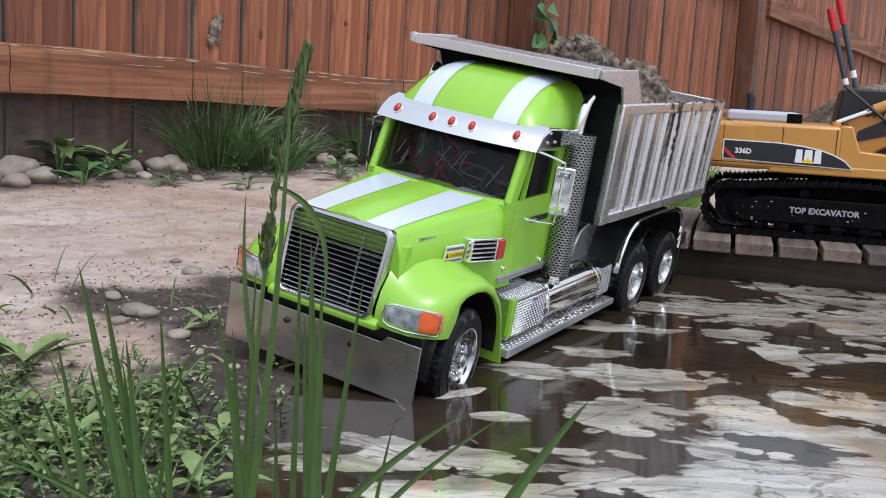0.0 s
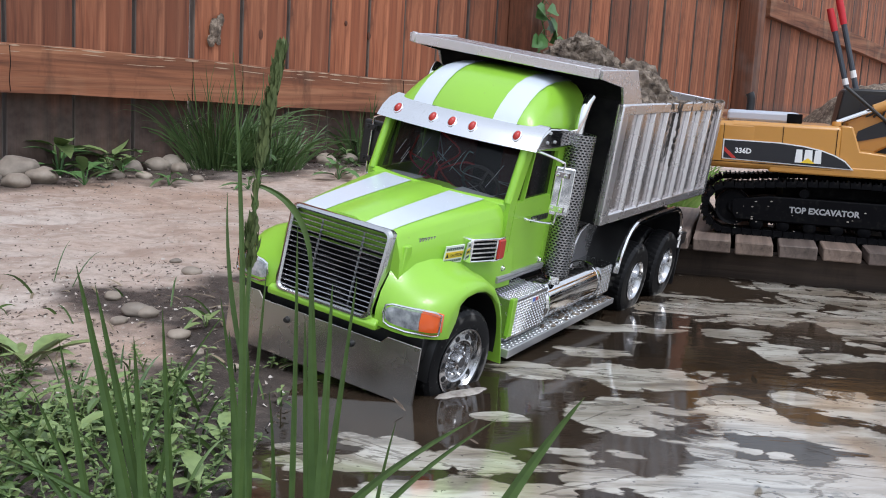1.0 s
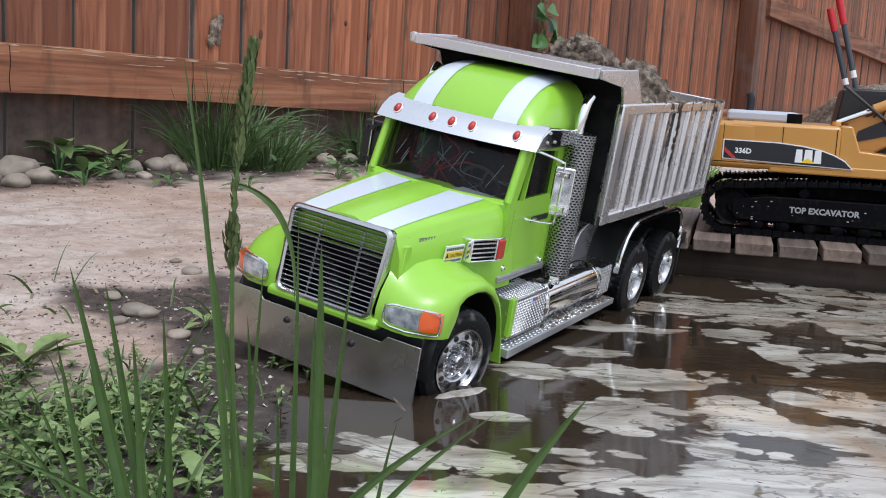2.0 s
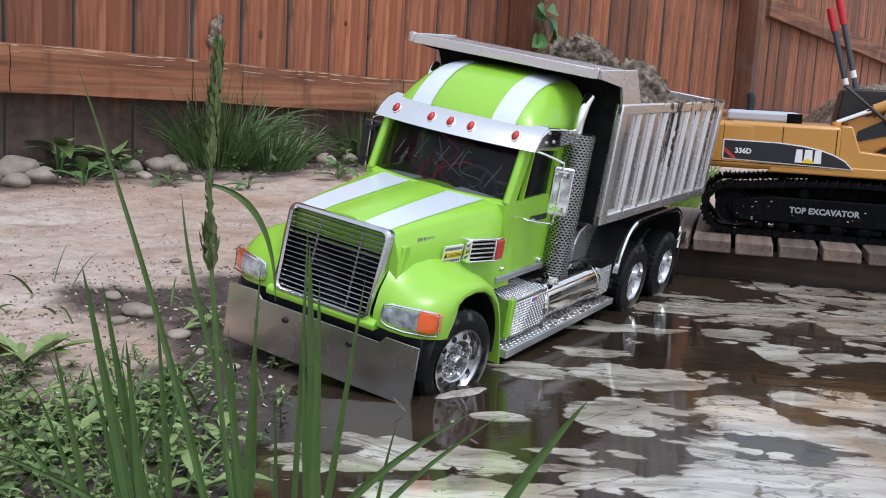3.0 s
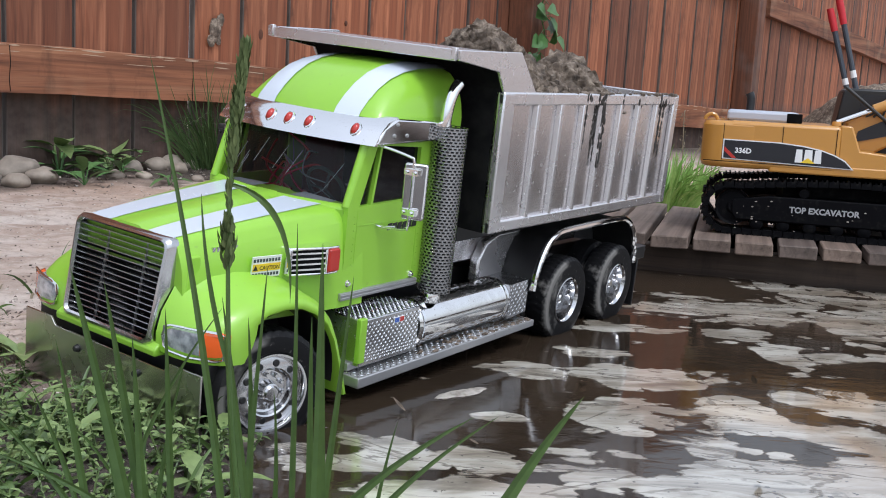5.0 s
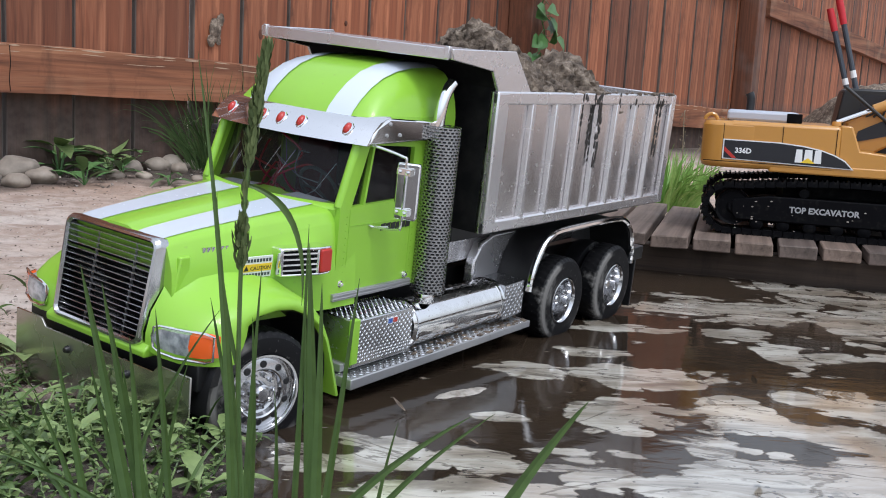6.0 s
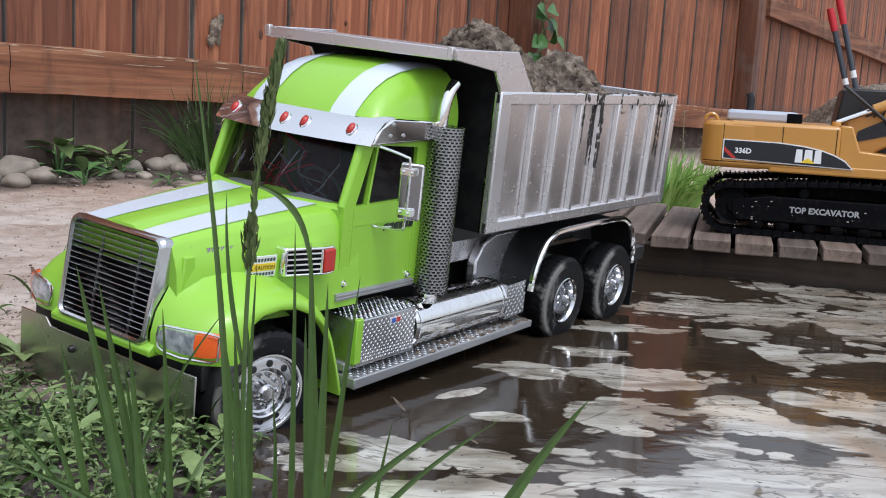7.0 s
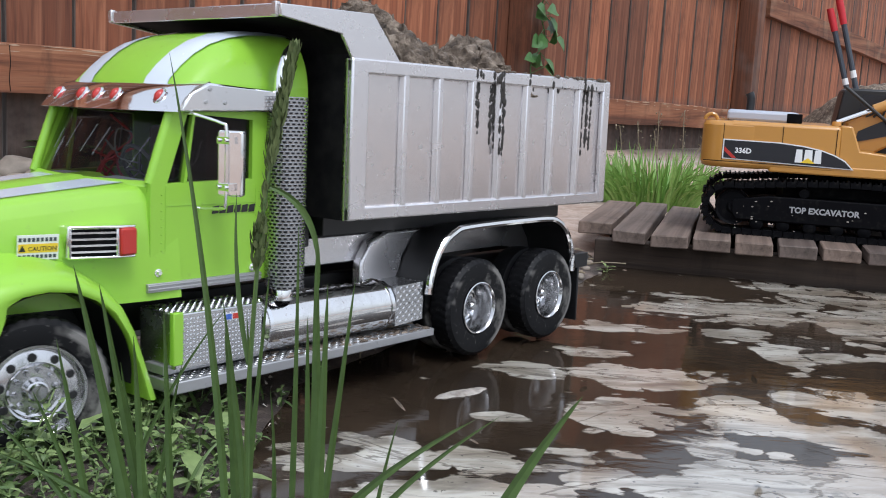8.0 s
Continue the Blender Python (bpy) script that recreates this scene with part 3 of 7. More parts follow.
def make_deck():
    deck = tagged(empty("deck", pose(0.197, 1.362, 0, 0, 0, -15.5)), "low weathered board platform at the puddle's edge", "platform")
    rng = random.Random(8)
    step = 0.0530
    for i in range(-1, 24):
        x = 0.047 + i * step
        y0 = rng.uniform(-0.006, 0.004) + (0.07 if i < 0 else 0.0)
        bm = B()
        w = 0.0228 + rng.uniform(-0.0012, 0.0010)
        box(bm, -w, w, y0, 0.40 + rng.uniform(-0.02, 0.02), -0.0085, 0.0080)
        bmesh.ops.bevel(bm, geom=list(bm.edges), offset=0.0014, segments=1, affect="EDGES")
        for v in bm.verts:
            v.co += Vector((0.0012, 0.0012, 0.0010)) * noise.noise(v.co * 60 + Vector((i, 0, 0)))
        ob = part("board", bm, M_DECK, deck, smooth=True)
        ob.matrix_basis = pose(x, 0, DECK_TOP - 0.0080 + rng.uniform(-0.001, 0.001), 0, rng.uniform(-1.2, 1.2), rng.uniform(-0.5, 0.5))
    for y in (0.028, 0.20, 0.35):
        bm = B()
        box(bm, 0.0, 1.25, y, y + 0.03, -0.035, DECK_TOP - 0.0175)
        part("joist", bm, M_BEAM, deck, "dark joist", smooth=False, bevel=0.002)
    return deck


make_deck()


# ---------------------------------------------------------------- the toy truck
# Truck space: x forward from the front axle, y to its left, z up from the tyres' foot.
def both(build, *args):
    for side in (1, -1):
        build(side, *args)


def make_wheel(truck, name, x, y, side, front):
    """One wheel about its own centre, its axle along y, its outer face to +y of the side."""
    w = empty(name, pose(x, y, 0.0415, 0, 0, 0 if side > 0 else 180), truck)
    tagged(w, "muddy black tyre on a bright chrome rim")
    R, h = 0.0415, 0.0112
    bm = B()
    ri = 0.0262 if front else 0.0216
    prof = [(ri, h - 0.0015), (ri + 0.0016, h), (0.033, h + 0.0006), (0.0378, h - 0.0002), (0.0398, h - 0.0020), (0.0410, h - 0.0034), (0.0412, 0.0040), (0.0412, 0.0030), (0.0412, -0.0030), (0.0412, -0.0040),
            (0.0410, -h + 0.0034), (0.0398, -h + 0.0020), (0.0378, -h + 0.0002), (0.033, -h - 0.0006), (ri, -h), (ri - 0.0017, -h + 0.002), (ri - 0.0017, h - 0.004), (ri, h - 0.0015)]
    seg = 120
    rings = []
    for k in range(seg):
        a = 2 * math.pi * k / seg
        ring = []
        for j, (rr, hh) in enumerate(prof):
            low = k % 3 == (0 if abs(hh) > 0.0035 else 1) and 4 <= j <= 11
            q = rr - (0.0008 if low else 0.0)
            ring.append((q * math.cos(a), hh, q * math.sin(a)))
        rings.append(ring)
    loft(bm, rings + [rings[0]], closed=False)
    bmesh.ops.remove_doubles(bm, verts=bm.verts, dist=1e-6)
    part("tyre", bm, M_TYRE, w, "black rubber tyre smeared with drying mud", angle=30)
    bm = B()
    if front:
        prof = [(0.0, 0.0125), (0.0042, 0.0125), (0.0052, 0.0112), (0.0062, 0.0108), (0.0066, 0.0075), (0.0072, 0.0045), (0.0135, 0.0045), (0.0150, 0.0052), (0.0158, 0.0088),
                (0.0168, 0.0096), (0.0222, 0.0086), (0.0236, 0.0080), (0.0240, 0.0098), (0.0252, 0.0118), (0.0266, 0.0120), (0.0268, 0.0090), (0.0250, -0.010)]
    else:
        prof = [(0.0, 0.0062), (0.0040, 0.0062), (0.0052, 0.0048), (0.0058, -0.002), (0.0064, -0.0045), (0.0130, -0.0048), (0.0150, -0.0040), (0.0160, -0.0062),
                (0.0190, -0.0070), (0.0208, -0.006), (0.0222, 0.0), (0.0236, 0.0085), (0.0245, 0.0108), (0.0258, 0.0122), (0.0268, 0.0118), (0.0269, 0.009), (0.0250, -0.010)]
    if not front:
        prof = [(q * 0.82, d) for q, d in prof]
    lathe(bm, prof, 56)
    part("rim", bm, M_RIM, w, "chrome rim", angle=22)
    face = 0.0094 if front else -0.0062
    ring = 0.0195 if front else 0.0148
    for k in range(10):
        bm = B()
        m = Matrix.Rotation(2 * math.pi * k / 10, 4, "Y") @ Matrix.Translation((ring, face - 0.0002, 0))
        lathe(bm, [(0, 0.0006), (0.0020, 0.0006), (0.0026, 0.0), (0.0026, -0.001)], 12, m)
        part("hand_hole", bm, M_BLACK, w, "dark round hole of the rim")
    for k in range(10):
        bm = B()
        m = Matrix.Rotation(2 * math.pi * (k + 0.5) / 10, 4, "Y") @ Matrix.Translation((0.0112 if front else 0.0085, 0.0045 if front else -0.0048, 0))
        lathe(bm, [(0, 0.0034), (0.0010, 0.0034), (0.0016, 0.0026), (0.0018, 0.0)], 6, m)
        part("lug_nut", bm, M_RIM, w, "chrome lug nut")
    if not front:
        bm = B()
        lathe(bm, [(a, b - 0.0245) for a, b in [(0.0262, h - 0.0015), (0.033, h + 0.0006), (0.0395, h - 0.0025), (0.0408, 0), (0.0395, -h + 0.0025), (0.033, -h - 0.0006), (0.0262, -h)]], 48)
        part("inner_tyre", bm, M_TYRE, w, "inner twin tyre", angle=30)
    return w


# hood: half section (y, z) at a station from 0 (front) to 1 (windscreen)
def hood_half(t):
    top, w = 0.1372 + 0.0148 * t ** 0.85, 0.0465 + 0.0185 * t
    return [(0, top + 0.0030), (0.009, top + 0.0029), (0.0135, top + 0.0012), (0.0185, top + 0.0012), (0.0405 + 0.0095 * t, top + 0.0002), (w - 0.003, top - 0.0012), (w, top - 0.0042),
            (w + 0.0022, top - 0.010), (w + 0.0028, top - 0.0108), (w + 0.0055, 0.118), (w + 0.0072, 0.098), (w + 0.0078, 0.080)]


def hood_x(t):
    return 0.0475 - 0.135 * t


def make_hood(truck):
    bm = B()
    rings = []
    for k in range(15):
        t = k / 14
        half = hood_half(t)
        rings.append([(hood_x(t) - (0.012 * abs(y / 0.06) ** 2 if t > 0.99 else 0.0), y, z) for y, z in [(-a, b) for a, b in reversed(half[1:])] + half])
    rows = loft(bm, rings, closed=False)
    bm.faces.new(rows[0])
    part("hood", bm, M_GREEN, truck, "lime green hood", angle=50)
    for side in (1, -1):
        bm = B()
        rings = []
        for k in range(15):
            t = k / 14
            half = hood_half(t)
            rings.append([(hood_x(t) - (0.007 if t > 0.99 else 0.0), side * half[i][0], half[i][1] + 0.0005) for i in (3, 4)])
        loft(bm, rings, closed=False)
        part("hood_stripe", bm, M_WHITE, truck, "white racing stripe")


def make_fender(truck, side):
    """The front mudguard: an arch over the wheel that runs forward to the headlight."""
    outer = [(0.060, 0.0690), (0.0605, 0.0800), (0.057, 0.0905), (0.046, 0.0985), (0.028, 0.1060), (0.010, 0.1090), (-0.010, 0.1090), (-0.028, 0.1050), (-0.044, 0.0960), (-0.056, 0.0830), (-0.0645, 0.0660), (-0.0715, 0.0450), (-0.0795, 0.0225)]
    inner = [(0.045, 0.0680), (0.0425, 0.0720), (0.0385, 0.0780), (0.0325, 0.0845), (0.024, 0.0910), (0.012, 0.0955), (-0.003, 0.0968), (-0.018, 0.0950), (-0.032, 0.0890), (-0.043, 0.0800), (-0.052, 0.0670), (-0.0595, 0.0480), (-0.0665, 0.0245)]
    bm = B()
    # across: (distance from the middle, how far the skin drops, how far the nose runs back)
    across = [(0.046, 0.0, 0.0), (0.054, 0.0, 0.0), (0.062, 0.0, 0.0), (0.074, 0.0006, 0.0015), (0.083, 0.0022, 0.005), (0.090, 0.0050, 0.009), (0.0935, 0.0085, 0.0125), (0.0945, 0.0120, 0.0145)]
    rows = []
    for y, drop, back in across:
        row = []
        for (x, z), (ix, iz) in zip(outer, inner):
            n = (Vector((ix, iz)) - Vector((x, z))).normalized()
            lim = (Vector((ix, iz)) - Vector((x, z))).length - 0.0006
            q = Vector((x, z)) + n * min(drop, lim)
            f = max(0.0, min(1.0, (x - 0.02) / 0.035))
            swell = {0.046: 0.016, 0.054: 0.0085, 0.062: 0.0035}.get(y, 0.0) * max(0.0, min(1.0, (x + 0.062) / 0.03)) * max(0.0, min(1.0, (0.062 - x) / 0.02))
            row.append((q.x - back * f, side * y, q.y + swell))
        rows.append(row)
    rows.append([(ix - 0.0145 * max(0.0, min(1.0, (x - 0.02) / 0.035)), side * 0.0935, iz) for (x, z), (ix, iz) in zip(outer, inner)])
    rows.append([(ix, side * 0.062, iz) for ix, iz in inner])
    rows.append([(ix, side * 0.046, iz) for ix, iz in inner])
    loft(bm, [[r[i] for r in rows] for i in range(len(outer))], closed=False)
    # closing faces at the nose and the foot
    bm.verts.ensure_lookup_table()
    n = len(rows)
    bm.faces.new([bm.verts[i] for i in range(n)])
    bm.faces.new([bm.verts[(len(outer) - 1) * n + i] for i in reversed(range(n))])
    ob = part("fender", bm, M_GREEN, truck, "lime green front mudguard", angle=48)
    bm = B()
    lathe(bm, [(0.030, -0.026), (0.0528, -0.026), (0.0528, 0.0215)], 48, Matrix.Translation((-0.0035, side * 0.070, 0.043)) @ Matrix.Rotation(0 if side > 0 else math.pi, 4, "Z"))
    for v in list(bm.verts):
        if v.co.z < 0.035:
            bm.verts.remove(v)
    part("wheel_arch", bm, M_BLACK, truck, "black inner wheel arch")


def make_headlight(truck, side):
    base = empty("headlight", None, truck)
    tagged(base, "clear headlight with an orange corner lamp")

    def lens(points, z0, z1, mat, name, label, grow=0.0):
        bm = B()
        rings = []
        for x, y, za, zb in points:
            rings.append([(x - 0.006, side * y, za), (x + grow, side * y, za + 0.0012), (x + 0.0012 + grow, side * y, (za + zb) / 2), (x + grow, side * y, zb - 0.0012), (x - 0.006, side * y, zb)])
        loft(bm, rings)
        part(name, bm, mat, base, label)
    lens([(0.0600, 0.0540, 0.0790, 0.0840), (0.0606, 0.0550, 0.0766, 0.0862), (0.0607, 0.0572, 0.0750, 0.0877), (0.0606, 0.0600, 0.0742, 0.0886), (0.0603, 0.0650, 0.0738, 0.0891), (0.0592, 0.0730, 0.0736, 0.0895), (0.0566, 0.0815, 0.0736, 0.0897)], 0, 0, M_LENS, "lens", "clear ribbed lens")
    lens([(0.0565, 0.0818, 0.0736, 0.0897), (0.0542, 0.0865, 0.0736, 0.0896), (0.0515, 0.0905, 0.0738, 0.0892), (0.0488, 0.0932, 0.0746, 0.0882)], 0, 0, M_ORANGE, "corner_lamp", "orange corner lamp")
    bm = B()
    rim = [(0.0614, 0.0533, 0.0815), (0.0614, 0.0548, 0.0752), (0.0610, 0.0600, 0.0731), (0.0596, 0.0730, 0.0725), (0.0520, 0.0905, 0.0726), (0.0490, 0.0942, 0.0740),
           (0.0490, 0.0942, 0.0888), (0.0520, 0.0905, 0.0904), (0.0596, 0.0730, 0.0907), (0.0610, 0.0600, 0.0897), (0.0614, 0.0548, 0.0878), (0.0614, 0.0533, 0.0815)]
    tube(bm, [(x, side * y, z) for x, y, z in rim], 0.0009, 6)
    part("bezel", bm, M_CHROME, base, "thin chrome bezel")


def make_grille(truck):
    g = empty("grille", Matrix.Translation((0.0555, 0, 0.105)) @ Matrix.Rotation(radians(-9.6), 4, "Y"), truck)
    tagged(g, "chrome-framed radiator grille with thin horizontal bars")
    H, W0, W1 = 0.0335, 0.0452, 0.0432   # half height, half widths at top and foot
    bm = B()

    def ring(grow, x, r):
        pts = []
        for sy, sz in ((1, 1), (-1, 1), (-1, -1), (1, -1)):
            w = (W0 if sz > 0 else W1) + grow
            a0 = {(1, 1): 0, (-1, 1): 90, (-1, -1): 180, (1, -1): 270}[(sy, sz)]
            for k in range(5):
                a = radians(a0 + 22.5 * k)
                pts.append((x, sy * (w - r) + r * math.cos(a), sz * (H + grow - r) + r * math.sin(a)))
        return pts
    loft(bm, [ring(0.0005, -0.020, 0.006), ring(0.001, 0.001, 0.006), ring(-0.0002, 0.0035, 0.006), ring(-0.0018, 0.004, 0.005), ring(-0.0030, 0.0022, 0.004), ring(-0.0033, -0.006, 0.004)], caps=False)
    part("grille_frame", bm, M_RIM, g, "chrome grille surround", angle=30)
    bm = B()
    prism(bm, [(p[1], p[2]) for p in ring(-0.002, 0, 0.004)], "x", -0.0075, -0.0055)
    part("grille_backing", bm, M_BED_IN, g, "black backing")
    n = 16
    for i in range(n):
        z = -H + 0.0056 + (2 * H - 0.0110) * i / (n - 1)
        w = W1 + (W0 - W1) * (z + H) / (2 * H) - 0.0031
        bm = B()
        prism(bm, [(-0.003, z - 0.0004), (0.0012, z - 0.0010), (0.0018, z - 0.0002), (-0.002, z + 0.0006)], "y", -w, w)
        part("grille_bar", bm, M_RIM, g, smooth=False)
    for y in (-0.019, 0.019):
        bm = B()
        box(bm, -0.0046, -0.0034, y - 0.0006, y + 0.0006, -H + 0.0035, H - 0.0035)
        part("grille_upright", bm, M_STEEL, g, smooth=False)


def make_nose(truck):
    """The green panel behind the grille, between the hood and the two mudguards."""
    bm = B()
    prism(bm, [(0.0340, 0.0720), (0.0515, 0.0720), (0.0420, 0.1280), (0.0340, 0.1280)], "y", -0.0535, 0.0535)
    part("nose_panel", bm, M_GREEN, truck, bevel=0.001)


def make_cab(truck):
    # sides with window openings, both of them 6 mm thick
    for side in (1, -1):
        o, i = side * 0.0705, side * 0.0645
        for piece, outline in (
                ("door_panel", [(-0.0835, 0.0850), (-0.0835, 0.1525), (-0.0955, 0.1520), (-0.1630, 0.1535), (-0.2120, 0.1535), (-0.2120, 0.0850)]),
                ("rear_pillar", [(-0.1630, 0.1535), (-0.1630, 0.1925), (-0.2120, 0.1985), (-0.2120, 0.1535)]),
                ("roof_side", [(-0.1030, 0.1955), (-0.1235, 0.2150), (-0.2120, 0.2150), (-0.2120, 0.1985), (-0.1630, 0.1925), (-0.1105, 0.1955)]),
                ("front_pillar", [(-0.0835, 0.1525), (-0.1000, 0.1955), (-0.1105, 0.1955), (-0.0955, 0.1520)]),
                ("window_post", [(-0.1080, 0.1520), (-0.1145, 0.1955), (-0.1165, 0.1955), (-0.1103, 0.1520)])):
            bm = B()
            prism(bm, outline, "y", o, i)
            part(piece, bm, M_GREEN, truck)
        bm = B()
        prism(bm, [(-0.0957, 0.1522), (-0.1628, 0.1537), (-0.1628, 0.1923), (-0.1107, 0.1953)], "y", side * 0.0672, side * 0.0662)
        ob = part("side_window", bm, M_GLASS, truck, "dark side window", smooth=False)
        ob.visible_shadow = False
        # door seams as fine raised beads, with rivets
        bm = B()
        for x in (-0.0945, -0.1665):
            box(bm, x - 0.0003, x + 0.0003, side * 0.0702, side * 0.0708, 0.088, 0.150)
        box(bm, -0.1665, -0.0945, side * 0.0702, side * 0.0708, 0.1378, 0.1383)
        for k in range(12):
            for x in (-0.0915, -0.1695):
                lathe(bm, [(0, 0.0005), (0.0004, 0.0004), (0.0006, 0)], 6, Matrix.Translation((x, side * 0.0706, 0.09 + 0.005 * k)) @ Matrix.Rotation(0 if side > 0 else math.pi, 4, "Z"))
        part("door_seam", bm, M_GREEN, truck, "door seam and rivets", smooth=False)
        bm = B()
        prism(bm, [(-0.0800, 0.0850), (-0.1700, 0.0850), (-0.1700, 0.0905), (-0.0800, 0.0905)], "y", side * 0.0695, side * 0.0735)
        for z in (0.0862, 0.0885):
            box(bm, -0.1700, -0.0800, side * 0.0735, side * 0.0742, z, z + 0.0012)
        part("sill_trim", bm, M_STEEL, truck, "ribbed metal sill trim", bevel=0.0004)
        for x, z in ((-0.0887, 0.0968), (-0.1637, 0.0938)):
            bm = B()
            lathe(bm, [(0, 0.0032), (0.0013, 0.0032), (0.0016, 0.0026), (0.0017, 0.0014), (0.0026, 0.0012), (0.0027, 0.0)], 12, Matrix.Translation((x, side * 0.0705, z)) @ Matrix.Rotation(0 if side > 0 else math.pi, 4, "Z"))
            part("bolt", bm, M_CHROME, truck, "chrome bolt")
        bm = B()
        tube(bm, curve([(-0.1165, side * 0.0705, 0.1368), (-0.1180, side * 0.0735, 0.1362), (-0.126, side * 0.0745, 0.1352), (-0.135, side * 0.0740, 0.1345), (-0.1362, side * 0.0705, 0.1345)], 4), 0.0008, 6)
        part("door_handle", bm, M_CHROME, truck, "chrome door handle")
        # maker's badge as a plain slanting dark shape
        bm = B()
        for k in range(6):
            x = -0.1300 - 0.0060 * k
            prism(bm, [(x, 0.1315), (x - 0.0050, 0.1318), (x - 0.0058, 0.1368), (x - 0.0010, 0.1362)], "y", side * 0.0703, side * 0.0711)
        part("door_badge", bm, M_DECAL_BLACK, truck, "dark lettering badge")
    bm = B()
    box(bm, -0.2120, -0.2080, -0.0645, 0.0645, 0.0850, 0.2160)
    part("cab_back", bm, M_GREEN, truck)
    bm = B()
    box(bm, -0.208, -0.07, -0.0645, 0.0645, 0.084, 0.088)
    box(bm, -0.207, -0.203, -0.064, 0.064, 0.088, 0.214)
    part("cab_floor", bm, M_INTERIOR, truck, "black cab floor and lining")
    # cowl under the windscreen
    bm = B()
    rings = []
    for k in range(13):
        u = -1 + 2 * k / 12
        bulge = 0.014 * (1 - u * u)
        rings.append([(-0.0865 + bulge + 0.004, 0.0665 * u, 0.1500), (-0.0865 + bulge, 0.0665 * u, 0.1532), (-0.0895 + bulge, 0.0665 * u, 0.1532), (-0.0895 + bulge, 0.0665 * u, 0.120)])
    loft(bm, rings, closed=True)
    part("cowl", bm, M_GREEN, truck, angle=50)
    bm = B()
    rings = []
    for k in range(17):
        u = -1 + 2 * k / 16
        rings.append([(-0.0880 + 0.014 * (1 - u * u) - 0.0205 * v, 0.0652 * u, 0.1525 + 0.0450 * v) for v in (0, 0.25, 0.5, 0.75, 1.0)])
    loft(bm, rings, closed=False)
    ob = part("windscreen", bm, M_GLASS, truck, "dark glossy windscreen with fine modelled reflection streaks")
    ob.visible_shadow = False
    # pale streaks modelled on the screen as the fence seams' reflection
    rng = random.Random(12)
    for k in range(7):
        u, v, s = rng.uniform(-0.85, 0.85), rng.uniform(0.15, 0.45), rng.uniform(0.2, 0.5)
        pts = []
        for j in range(6):
            q = j / 5
            uu, vv = u + 0.28 * s * q, v + s * q
            pts.append((-0.0876 + 0.014 * (1 - uu * uu) - 0.0205 * vv, 0.0652 * uu, 0.1525 + 0.0450 * vv))
        bm = B()
        tube(bm, pts, 0.00016, 4)
        part("seam_reflection", bm, M_WIRE_GREY, truck, "pale streak added as the fence's reflection in the glass")
    # pillars at the screen's edges
    for side in (1, -1):
        bm = B()
        tube(bm, [(-0.0850, side * 0.0672, 0.1515), (-0.0925, side * 0.0672, 0.174), (-0.1010, side * 0.0668, 0.1975)], 0.0036, 8)
        part("screen_pillar", bm, M_GREEN, truck, angle=60)
    # domed roof over the sleeper
    bm = B()

    def crown(y):
        return max(0.0, 1 - abs(y / 0.0708) ** 6) ** 0.5
    prof = [(-0.1130, 0.2120), (-0.1155, 0.2175), (-0.1225, 0.2260), (-0.1320, 0.2350), (-0.1440, 0.2430), (-0.1580, 0.2485), (-0.1750, 0.2520), (-0.1950, 0.2532), (-0.2120, 0.2530)]
    ys = [-0.0705, -0.0700, -0.0685, -0.066, -0.062, -0.055, -0.040, -0.02, 0.0, 0.02, 0.040, 0.055, 0.062, 0.066, 0.0685, 0.0700, 0.0705]

    def roof_point(x, z, y, up=0.0):
        c = crown(y)
        push = 0.009 * (1 - (y / 0.0705) ** 2) * max(0.0, 1 - (x + 0.113) / -0.06)
        return (x + push + up * 0.5, y, 0.2060 + (z - 0.2060) * c + up)
    loft(bm, [[roof_point(x, z, y) for y in ys] for x, z in prof], closed=False)
    loft(bm, [[(-0.2120, y, 0.2060) for y in ys], [roof_point(-0.2120, 0.2530, y) for y in ys]], closed=False)
    part("cab_roof", bm, M_GREEN, truck, "domed lime green sleeper roof", angle=60)
    for side in (1, -1):
        bm = B()
        loft(bm, [[roof_point(x, z, side * y, 0.0005) for y in (0.0300, 0.037, 0.044, 0.0510)] for x, z in prof], closed=False)
        part("roof_stripe", bm, M_WHITE, truck, "white racing stripe")
    # chrome visor with marker lamps
    bm = B()
    rings = []
    for k in range(25):
        u = -1 + 2 * k / 24
        b = 0.012 * (1 - u * u)
        rings.append([(-0.0990 + b, 0.0785 * u, 0.1958), (-0.0965 + b, 0.0785 * u, 0.1963), (-0.1030 + b, 0.0778 * u, 0.2052), (-0.1115 + b, 0.077 * u, 0.2120), (-0.1235 + b, 0.076 * u, 0.2160), (-0.1240 + b, 0.076 * u, 0.2130), (-0.1045 + b, 0.076 * u, 0.2030)])
    loft(bm, rings)
    part("sun_visor", bm, M_CHROME_CLEAN, truck, "curved chrome sun visor", angle=40)
    for side in (1, -1):
        bm = B()
        prism(bm, [(-0.1000, 0.1965), (-0.1080, 0.2085), (-0.1220, 0.2150), (-0.1780, 0.2125), (-0.1780, 0.1980)], "y", side * 0.0705, side * 0.0775)
        part("visor_end", bm, M_CHROME, truck, "chrome visor side panel", bevel=0.0015)
        for x, z in ((-0.122, 0.2110), (-0.119, 0.2030), (-0.134, 0.2030), (-0.174, 0.2010)):
            bm = B()
            lathe(bm, [(0, 0.0012), (0.0012, 0.001), (0.0015, 0)], 8, Matrix.Translation((x, side * 0.0775, z)) @ Matrix.Rotation(0 if side > 0 else math.pi, 4, "Z"))
            part("rivet", bm, M_STEEL, truck)
